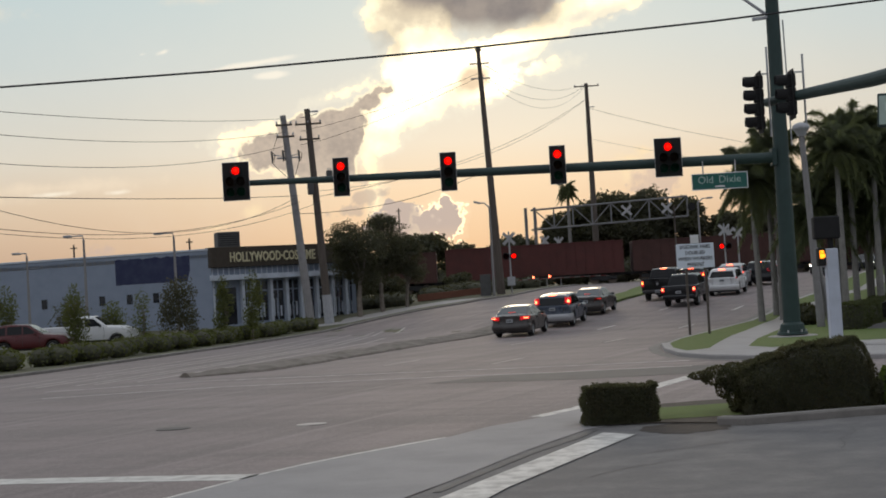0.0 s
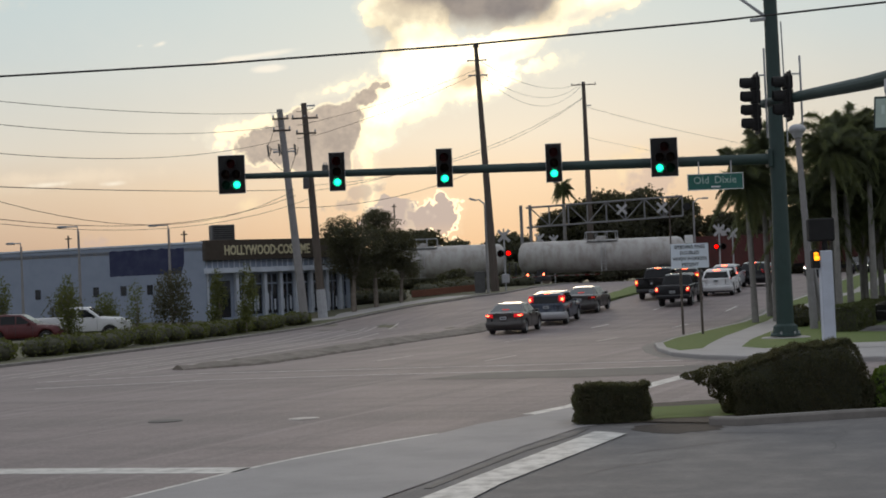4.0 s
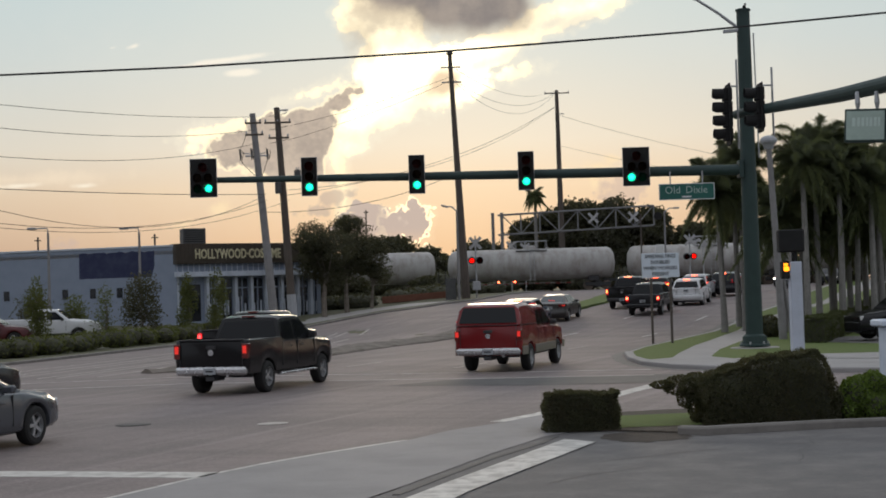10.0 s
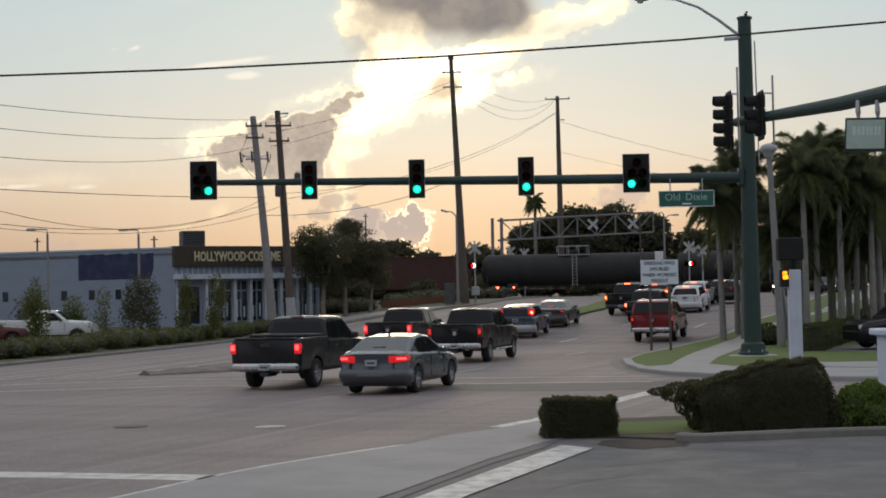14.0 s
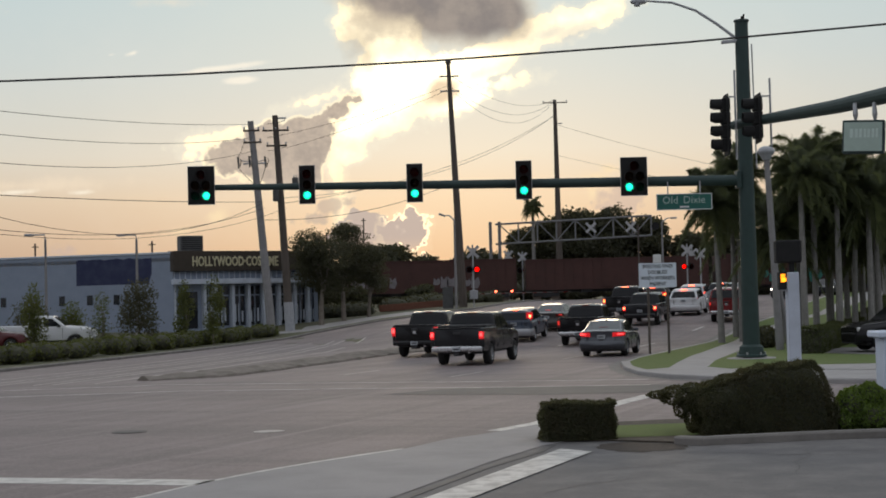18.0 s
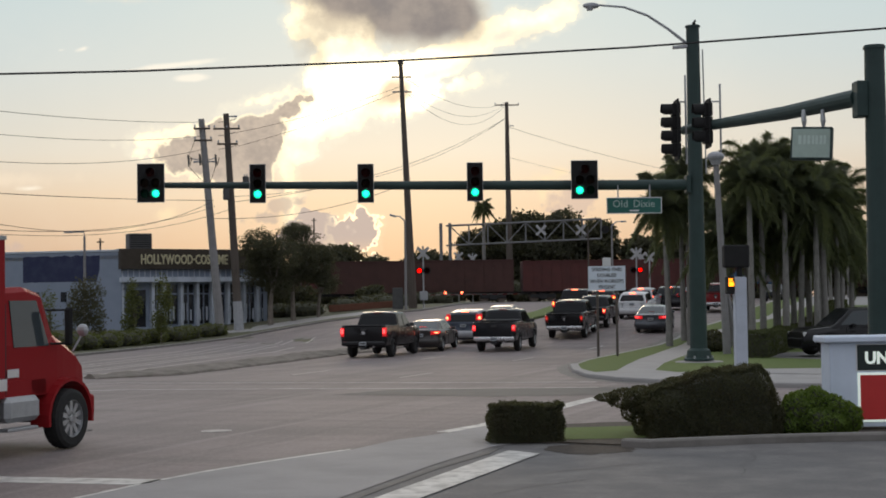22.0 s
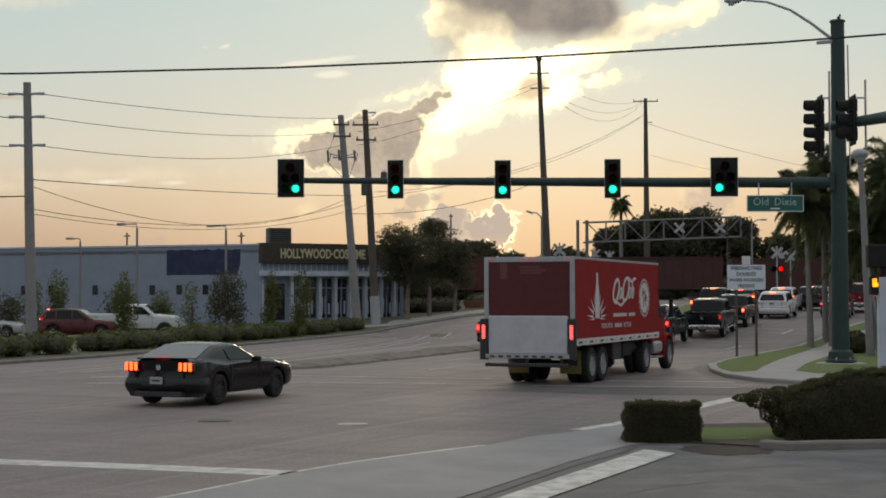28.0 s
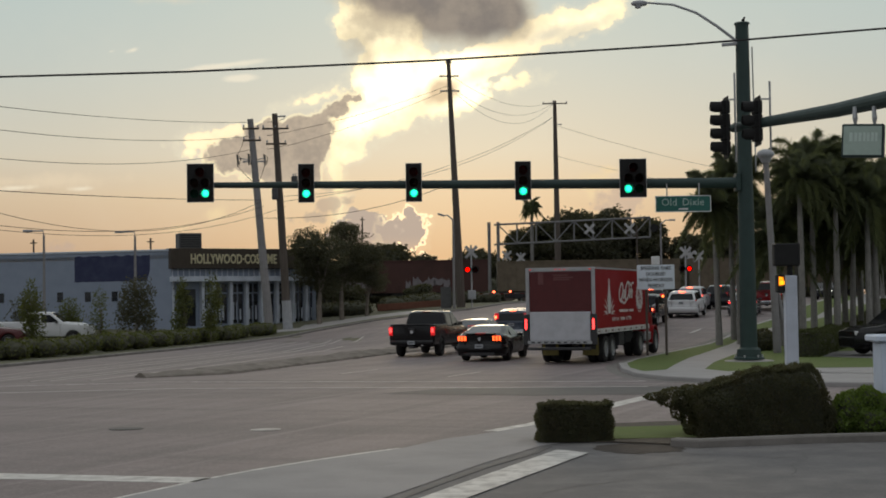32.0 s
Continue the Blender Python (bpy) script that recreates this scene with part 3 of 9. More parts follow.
pan = [(8.8, 38.6), (7.45, 40.3), (6.2, 42.2), (5.62, 44.5), (5.58, 47.8), (5.9, 51.5), (6.75, 54.8), (9.2, 62.1), (15.6, 80.6)]
tagged(band("gutter_pan", pan, 0.40, 0.0, 0.028, M["kerb_dirty"]), "flush concrete gutter along the kerb", "gutter", kind="structure")
tagged(band("kerb_verge", RIGHT_KERB[8:], 0.14, 0.0, 0.146, M["kerb_dirty"]), "dirty kerb along the grass verge", "kerb", kind="structure")
tagged(drape("verge_grass", [(6.1, 47.8), (6.42, 51.2), (7.27, 54.5), (9.9, 62), (16.3, 80.4), (20.9, 90.9), (28.3, 112), (38.2, 141), (40, 141), (30.5, 112), (23.0, 91), (18.0, 81.3), (15.2, 75), (12.3, 65.4), (10.4, 58.9), (9.1, 54.6), (7.75, 49.4), (7.0, 46.2), (6.2, 45.4)], 0.145, M["grass"]),
       "strip of mown green grass along the kerb", "grass", kind="structure")
tagged(drape("lawn_right", [(8.2, 46.2), (9.3, 50.75), (11.0, 56.3), (12.3, 60.4), (16.6, 76.6), (19.2, 82.5), (24.4, 92), (30, 106), (64, 106), (64, 47), (15.6, 45.5), (12.5, 45.8), (11.4, 45.9), (9.6, 45.0), (8.6, 44.6)], 0.145, M["grass"]), "green grass lawn by the pavement", "grass", kind="structure")
tagged(drape("drive_right", [(13.6, 54.3), (15, 58.5), (62, 70), (62, 49), (16.3, 49.2)], 0.152, M["lot"]), "dark asphalt parking lot", "parking lot", kind="structure")
tagged(drape("crossing_path", [(10.6, 43.2), (11.2, 45.6), (13.2, 45.2), (13.4, 42.6), (12.2, 42.2)], 0.152, M["concrete"]), "pale concrete path over the lawn", "pavement", kind="structure")

# station lot, driveway apron and planted island
tagged(drape("station_lot", [(-0.54, 18.4), (0.6, 21.6), (1.58, 24.0), (1.95, 24.5), (60, 26.5), (60, -20), (-14, -20)], 0.028, M["lot"]), "dark patched asphalt of the station lot", "parking lot", kind="structure")
tagged(drape("driveway_apron", [(-4.1, 18.0), (-3.16, 20.2), (-2.6, 21.25), (-1.96, 22.25), (-1.17, 23.32), (-0.62, 24.05), (0.07, 25.55), (0.6, 26.2), (0.95, 26.7), (1.9, 28.3), (2.2, 27.5), (1.95, 24.5), (1.58, 24.02), (0.6, 21.62), (-0.54, 18.42), (-7, 2), (-16, -6)], 0.034, M["gutter"]),
       "smooth grey concrete driveway apron", "driveway", kind="structure")
tagged(band("lot_seam", [(-0.62, 17.6), (-0.07, 19.2), (0.61, 21.1), (1.45, 23.0), (1.74, 24.0)], 0.10, 0.03, 0.008, M["patch"]), "dark joint between apron and lot", "joint", kind="structure")
tagged(drape("stop_bar", [(-0.75, 16.55), (-0.15, 16.4), (0.23, 17.67), (2.25, 22.8), (1.82, 23.38), (-0.07, 18.41)], 0.044, M["paint"]), "worn broad white stop bar", "road marking", kind="structure")
tagged(drape("island_soil", [(1.95, 24.55), (2.7, 24.5), (3.9, 23.75), (4.6, 23.95), (5.6, 24.3), (7.2, 24.4), (30, 25.0), (30, 28.0), (8, 28.2), (4.2, 28.2), (2.4, 27.7)], 0.036, M["soil"], thick=0.02), "bare planted soil island", "soil", kind="structure")
tagged(drape("island_grass", [(2.5, 24.75), (4.3, 24.9), (4.4, 27.2), (2.8, 27.0)], 0.062, M["grass"]), "small patch of green grass between the hedges", "grass", kind="structure")
spill = [(3.1 + (0.62 + 0.16 * noise.noise((math.cos(a) * 2, math.sin(a) * 2, 4)) + 0.10 * noise.noise((math.cos(a) * 7, math.sin(a) * 7, 9))) * 1.15 * math.cos(a), 23.45 + (0.62 + 0.25 * noise.noise((math.cos(a) * 3, math.sin(a) * 3, 6))) * 1.25 * math.sin(a)) for a in (TAU * k / 40 for k in range(40))]
tagged(drape("dirt_spill", spill, 0.0335, M["dirt"]), "brown soil spilled over the broken kerb", "soil", kind="structure")
tagged(band("island_kerb", [(3.7, 23.75), (4.05, 23.5), (4.6, 23.65), (5.9, 23.95), (7.0, 24.05), (30, 24.8)], 0.24, 0.03, 0.13, M["kerb_dirty"]), "chipped concrete kerb of the planted island", "kerb", kind="structure")

# central median: concrete nose, then grass
median_line = [(-9.7, 48.6), (-8.0, 50.2), (-6.5, 54.6), (-3.1, 66.5), (0.4, 75.6), (4.2, 84.5)]


def median_strip():
    """Low strip with broken edges, its top crusted with uneven earth."""
    pts = []
    for (x0, y0), (x1, y1) in zip(median_line, median_line[1:]):
        n = max(1, int(math.hypot(x1 - x0, y1 - y0) / 0.3))
        pts += [(x0 + (x1 - x0) * k / n, y0 + (y1 - y0) * k / n) for k in range(n)]
    rings = []
    for i, (x, y) in enumerate(pts):
        (ax, ay), (bx, by) = pts[max(i - 3, 0)], pts[min(i + 3, len(pts) - 1)]
        l = math.hypot(bx - ax, by - ay)
        nx, ny = (by - ay) / l, -(bx - ax) / l
        z = land(x, y)
        taper = min(1.0, 0.35 + i / 14)
        ring = []
        for u, h in ((-1.0, 0.0), (-0.94, 0.09), (-0.78, 0.13), (-0.5, 0.17), (-0.2, 0.19), (0.1, 0.20), (0.4, 0.18), (0.7, 0.14), (0.92, 0.09), (1.0, 0.0)):
            w = u * (1.02 + 0.13 * noise.noise((x * 0.9, y * 0.9, u * 0.6))) * taper
            lump = h * (1 + 0.55 * noise.noise((x * 1.6 + u, y * 1.6, 3)) + 0.35 * noise.noise((x * 4.1, y * 4.1 + u * 2, 7))) if h else -0.05
            ring.append((x + nx * w, y + ny * w, z + lump * (0.55 + 0.45 * taper)))
        rings.append(ring)
    bm = bmesh.new()
    rows = [[bm.verts.new(p) for p in r] for r in rings]
    for a, b in zip(rows, rows[1:]):
        for k in range(len(a) - 1):
            bm.faces.new((a[k], a[k + 1], b[k + 1], b[k]))
    bm.faces.new(rows[0])
    bm.faces.new(rows[-1][::-1])
    bmesh.ops.recalc_face_normals(bm, faces=bm.faces[:])
    tagged(part("median", bm, M["median"]), "low earth-crusted concrete median strip", "median", kind="structure")


median_strip()
tagged(drape("median_grass", [(4.3, 83.2), (7.4, 89), (12.0, 103), (14.4, 116), (12.6, 116), (10.2, 104), (6.2, 91), (3.4, 85.5)], 0.0, M["grass"], thick=0.16), "grassy median strip", "median", kind="structure")


# ---- road markings ----
def stripe(line, width, mat, label):
    return tagged(band("road_marking", line, width, 0.02, 0.008, mat), label, "road marking", kind="structure")


stripe([(-9.5, 21.9), (-6.32, 21.12), (-3.18, 20.2)], 0.60, M["paint"], "worn broad white stop line")
stripe([(-7.6, 10), (-4.1, 18.15), (-3.18, 20.3), (-2.62, 21.37), (-1.98, 22.37), (-1.2, 23.45), (-0.66, 24.12)], 0.12, M["paint"], "thin white edge line")
stripe([(0.96, 26.95), (1.82, 28.4), (3.8, 33.0), (5.4, 36.6)], 0.42, M["paint"], "broad white line at the junction")
stripe([(-13.1, 44.5), (-8.3, 45.6), (-3.0, 44.3), (1.9, 42.9), (5.8, 42.2)], 0.20, M["worn_line"], "faded white crosswalk line")
stripe([(-12.2, 41.2), (-7.6, 42.0), (-2.8, 41.3), (1.8, 40.1), (5.5, 39.6)], 0.20, M["worn_line"], "faded white crosswalk line")
for x, y, k in ((-3.25, 49.0, 5), (0.25, 46.2, 4), ):
    for i in range(k):
        dx, dy = 0.362, 0.932
        s0 = i * 12.2
        stripe([(x + dx * s0, y + dy * s0), (x + dx * (s0 + 3.0), y + dy * (s0 + 3.0))], 0.12, M["paint"] if i > 1 else M["faded"], "short white lane dash")
for x in (-16.2, -15.0, -14.2, -12.9, -12.3, -11.0):
    stripe([(x, 47.2), (x + 3.0, 60), (x + 5.4, 72), (x + 6.6, 88)], 0.09 + 0.04 * (x > -13), M["faded"], "faded lane line on the far carriageway")
tagged(drape("asphalt_patch", [(-1.5, 38.3), (2.5, 36.6), (7.0, 36.4), (7.2, 39.6), (3.0, 40.0), (0.2, 40.1)], 0.026, M["patch"]), "darker asphalt repair patch", "asphalt patch", kind="structure")
for x, y, r, mat in ((-6.0, 28.7, 0.33, M["patch"]), (-3.25, 28.0, 0.29, M["worn_line"])):
    bm = bmesh.new()
    tube(bm, [(0, 0, -0.02), (0, 0, 0.026)], r, 20)
    tube(bm, [(0, 0, 0.02), (0, 0, 0.03)], r * 0.8, 16)
    ob = tagged(part("manhole_cover", bm, mat), "round manhole cover set in the road", "manhole cover", "manholes in the road")
    ob.location = (x, y, 0.005)


def crack(x, y, deg, length, seed, width=0.014):
    """A wandering dark crack in the lot's asphalt."""
    rng = random.Random(seed)
    pts, a = [(x, y)], radians(deg)
    for k in range(int(length / 0.22)):
        a += rng.uniform(-0.5, 0.5)
        a += (radians(deg) - a) * 0.25
        pts.append((pts[-1][0] + 0.22 * math.cos(a), pts[-1][1] + 0.22 * math.sin(a)))
    bm = bmesh.new()
    left, right = [], []
    for k, (px, py) in enumerate(pts):
        w = width * (0.35 + rng.random()) * (0.3 if k in (0, len(pts) - 1) else 1)
        left.append(bm.verts.new((px - w * math.sin(a), py + w * math.cos(a), 0.0315)))
        right.append(bm.verts.new((px + w * math.sin(a), py - w * math.cos(a), 0.0315)))
    for k in range(len(pts) - 1):
        bm.faces.new((right[k], right[k + 1], left[k + 1], left[k]))
    tagged(part("asphalt_crack", bm, M["patch"]), "dark crack in the lot asphalt", "crack", kind="structure")


for k, (x, y, deg, length) in enumerate(((4.6, 19.6, 62, 3.6), (6.4, 21.0, 12, 4.0), (2.0, 20.2, 25, 2.6), (3.1, 22.6, 5, 3.4), (7.5, 18.5, 75, 4.2), (1.2, 18.2, 50, 2.0), (5.4, 22.3, -10, 3.0), (8.6, 22.0, 30, 2.5))):
    crack(x, y, deg, length, 900 + k)


# ---- traffic signals ----
def filter_glass(name, colour):
    """Tinted lens that lets the lamp behind it shine through."""
    m = bpy.data.materials.new(name)
    m.use_nodes = True
    t = m.node_tree
    t.nodes.remove(t.nodes["Principled BSDF"])
    tr, gl, mx = t.nodes.new("ShaderNodeBsdfTransparent"), t.nodes.new("ShaderNodeBsdfGlossy"), t.nodes.new("ShaderNodeMixShader")
    tr.inputs[0].default_value = (*colour, 1)
    gl.inputs[0].default_value, gl.inputs["Roughness"].default_value = (0.12, 0.12, 0.12, 1), 0.25
    mx.inputs[0].default_value = 0.06
    t.links.new(tr.outputs[0], mx.inputs[1])
    t.links.new(gl.outputs[0], mx.inputs[2])
    t.links.new(mx.outputs[0], t.nodes["Material Output"].inputs[0])
    return m


def glow_mat(name, colour, power):
    m = bpy.data.materials.new(name)
    m.use_nodes = True
    b = m.node_tree.nodes["Principled BSDF"]
    b.inputs["Base Color"].default_value = (*[min(1, c * 0.5) for c in colour], 1)
    b.inputs["Emission Color"].default_value, b.inputs["Emission Strength"].default_value = (*colour, 1), power
    return m


M["lens_red"] = filter_glass("red_lens", (0.85, 0.035, 0.02))
M["lens_yellow"] = filter_glass("amber_lens", (0.55, 0.28, 0.02))
M["lens_green"] = filter_glass("green_lens", (0.06, 0.85, 0.62))
M["bulb"] = glow_mat("lit_signal_lamp", (1.0, 1.0, 1.0), 1.8)
M["filament"] = glow_mat("hot_lamp_middle", (1.0, 1.0, 1.0), 12.0)
M["walk_symbol"] = glow_mat("lit_orange_walk_symbol", (1.0, 0.30, 0.01), 2.6)
SIGNAL_BULBS, FLASHERS = [], []


def visor(bm, x, z, r, deep):
    """A tunnel visor, open below, that looks towards -y."""
    rings = []
    n = 12
    for y in (0.0, -deep):
        rings.append([(x + r * math.sin(radians(-130 + 260 * k / n)), y * (1.0 if k not in (0, n) else 0.6), z + r * math.cos(radians(-130 + 260 * k / n))) for k in range(n + 1)])
    a, b = ([bm.verts.new(p) for p in r_] for r_ in rings)
    c, d = ([bm.verts.new((x + (p[0] - x) * 0.94, p[1], z + (p[2] - z) * 0.94)) for p in r_] for r_ in rings)
    for k in range(n):
        bm.faces.new((a[k], b[k], b[k + 1], a[k + 1]))
        bm.faces.new((c[k], c[k + 1], d[k + 1], d[k]))
        bm.faces.new((b[k], d[k], d[k + 1], b[k + 1]))


def signal_head(m, wide, label, side=1):
    """Three lenses on a backplate (wide: five lenses, a cluster), facing -y; the lamp inside moves from lens to lens."""
    head = thing("traffic_signal", m, label, "traffic signal", "signals on the mast arm")
    w = 0.46 if wide else 0.275
    bm = bmesh.new()
    box(bm, -w, w, -0.02, 0.0, -0.66, 0.66, 0.012)
    part("backplate", bm, M["black"], head, "black backplate with a grey rim")
    bm = bmesh.new()
    for x0, x1, z0, z1 in ((-w, w, 0.645, 0.66), (-w, w, -0.66, -0.645), (-w, -w + 0.015, -0.645, 0.645), (w - 0.015, w, -0.645, 0.645)):
        box(bm, x0, x1, -0.026, -0.021, z0, z1)
    part("rim", bm, M["galv"], head)
    spots = [(0.0, 0.36, "lens_red"), (0.0, 0.0, "lens_yellow"), (0.0, -0.36, "lens_green")] if not wide else \
        [(0.0, 0.36, "lens_red"), (0.17 * side, 0.0, "lens_yellow"), (0.17 * side, -0.36, "lens_green"), (-0.19 * side, 0.0, "lens_yellow"), (-0.19 * side, -0.36, "lens_green")]
    for x, z, lens in spots:
        bm = bmesh.new()
        box(bm, x - 0.17, x + 0.17, 0.001, 0.17, z - 0.175, z + 0.175, 0.02)
        housing = part("housing", bm, M["black"], head)
        bm = bmesh.new()
        visor(bm, x, z, 0.165, 0.22)
        part("visor", bm, M["black"], housing).location = (0, -0.021, 0)
        bm = bmesh.new()
        tube(bm, [(x, -0.075, z), (x, -0.085, z), (x, -0.095, z)], [0.145, 0.14, 0.09], 18)
        part(lens.split("_")[0], bm, M[lens], housing)
    bm = bmesh.new()
    tube(bm, [(0, -0.028, 0), (0, -0.040, 0)], 0.135, 18)
    bulb = part("lamp", bm, M["bulb"], head, "lit lamp behind the lens")
    bm = bmesh.new()
    tube(bm, [(0.01, -0.041, 0.01), (0.01, -0.050, 0.01)], 0.075, 14)
    part("filament", bm, M["filament"], bulb, "hottest part of the lit lamp")
    bulb.location = (0, 0, 0.36)
    SIGNAL_BULBS.append((bulb, (0.0, 0.36), (0.17 * side if wide else 0.0, -0.36)))
    bm = bmesh.new()
    box(bm, -0.05, 0.05, 0.171, 0.30, -0.08, 0.22, 0.01)
    part("bracket", bm, M["galv"], head)
    return head


def mast_arm():
    """Dark green signal pole with a long arm to the left and a luminaire arm on top."""
    px, py = 10.62, 51.3
    mast = thing("signal_mast", pose(px, py, 0.14), "dark green steel signal pole with a long mast arm", "signal pole", "signal poles")
    bm = bmesh.new()
    tube(bm, [(0, 0, 0.08), (0, 0, 11.6)], [0.30, 0.225], 20)
    tube(bm, [(0, 0, 11.6), (0, 0, 11.66)], [0.27, 0.25], 20)
    part("pole", bm, M["green_steel"], mast, smooth=False)
    bm = bmesh.new()
    tube(bm, [(0, 0, 0.0), (0, 0, 0.06), (0, 0, 0.10), (0, 0, 0.34), (0, 0, 0.42)], [0.52, 0.52, 0.43, 0.40, 0.30], 20)
    base = part("base_plate", bm, M["green_steel"], mast)
    bm = bmesh.new()
    tube(bm, [(0, 0, -0.1), (0, 0, 0.0), (0, 0, 0.03)], [0.85, 0.85, 0.80], 24)
    part("footing", bm, M["concrete"], mast, "round pale concrete footing").location.z = 0.0
    for piece in (base, *mast.children[:1]):
        piece.location.z += 0.031
    for k in range(6):
        bm = bmesh.new()
        tube(bm, [(0, 0, 0.06), (0, 0, 0.16)], 0.035, 6)
        part("bolt", bm, M["galv"], base).location = (0.46 * math.cos(k * TAU / 6), 0.46 * math.sin(k * TAU / 6), 0)
    bm = bmesh.new()
    tube(bm, [(-0.20, -0.06, 6.12), (-6, -0.12, 6.16), (-12, -0.16, 6.22), (-19.0, -0.2, 6.30)], [0.185, 0.165, 0.14, 0.095], 14)
    part("arm", bm, M["green_steel"], mast)
    bm = bmesh.new()
    box(bm, -0.36, -0.20, -0.27, 0.2, 5.84, 6.44, 0.02)
    part("flange", bm, M["green_steel"], mast)
    bm = bmesh.new()
    tube(bm, [(-0.1, 0, 10.95), (-0.9, -0.1, 11.55), (-1.6, -0.15, 12.0), (-2.4, -0.2, 12.28), (-3.3, -0.2, 12.36)], [0.06, 0.05, 0.045, 0.04, 0.035], 8)
    part("luminaire_arm", bm, M["grey_paint"], mast)
    bm = bmesh.new()
    bmesh.ops.create_uvsphere(bm, u_segments=14, v_segments=8, radius=1.0, matrix=pose(-3.55, -0.2, 12.34) @ Matrix.Diagonal((0.30, 0.14, 0.11, 1)))
    tube(bm, [(-3.6, -0.2, 12.30), (-3.6, -0.2, 12.18)], [0.13, 0.10], 12)
    part("luminaire", bm, M["grey_paint"], mast, "grey cobra-head luminaire")
    bm = bmesh.new()
    box(bm, 0.05, 0.62, -0.11, 0.03, 10.86, 10.97, 0.015, pose(0, 0, 0, 0, -4, 0))
    part("camera_box", bm, M["grey_paint"], mast, "small camera housing on a bracket")
    bm = bmesh.new()
    tube(bm, [(0.31, -0.1, 10.8), (0.33, -0.1, 9.0), (0.36, -0.1, 6.5)], 0.025, 6)
    part("conduit", bm, M["galv"], mast)
    bm = bmesh.new()
    bmesh.ops.create_uvsphere(bm, u_segments=8, v_segments=6, radius=0.07, matrix=pose(0.05, 0, 11.78) @ Matrix.Diagonal((0.9, 1.6, 0.9, 1)))
    bmesh.ops.create_uvsphere(bm, u_segments=8, v_segments=6, radius=0.04, matrix=pose(0.09, 0, 11.87))
    bird = tagged(part("bird", bm, M["black"]), "small dark bird perched on the pole top", "bird")
    bird.location = (px, py, 0.14 - 0.04)
    for x, z, wide in ((-18.63, 6.34, True), (-15.04, 6.28, False), (-11.39, 6.25, False), (-7.68, 6.26, False), (-3.94, 6.29, True)):
        signal_head(pose(px + x, py - 0.62, 0.14 + z, 0, 0.0, 0), wide, "black five-lens traffic signal on the mast arm" if wide else "black three-lens traffic signal on the mast arm", -1 if x > -5 else 1)
    sign = thing("street_sign", pose(px - 2.2, py - 0.3, 5.55), "green street name sign with white letters", "street sign", "hanging street signs")
    bm = bmesh.new()
    box(bm, -0.95, 0.95, -0.02, 0.02, -0.28, 0.28, 0.015)
    part("panel", bm, M["sign_green"], sign)
    bm = bmesh.new()
    for x0, x1, z0, z1 in ((-0.95, 0.95, 0.255, 0.28), (-0.95, 0.95, -0.28, -0.255), (-0.95, -0.925, -0.255, 0.255), (0.925, 0.95, -0.255, 0.255)):
        box(bm, x0, x1, -0.026, -0.0205, z0, z1)
    part("border", bm, M["sign_white"], sign)
    for word, x in (("Old", -0.48), ("Dixie", 0.34)):
        text_mesh("lettering", word, 0.36, M["sign_faded"], sign, pose(x, -0.024, 0.05, 90, 0, 0), 0.003, wide=0.98)
    bm = bmesh.new()
    box(bm, -0.16, 0.16, -0.024, -0.021, -0.2, -0.15)
    part("small_bar", bm, M["sign_white"], sign)
    for x in (-0.55, 0.55):
        bm = bmesh.new()
        box(bm, x - 0.02, x + 0.02, -0.015, 0.015, 0.281, 0.70)
        part("hanger", bm, M["galv"], sign)


mast_arm()


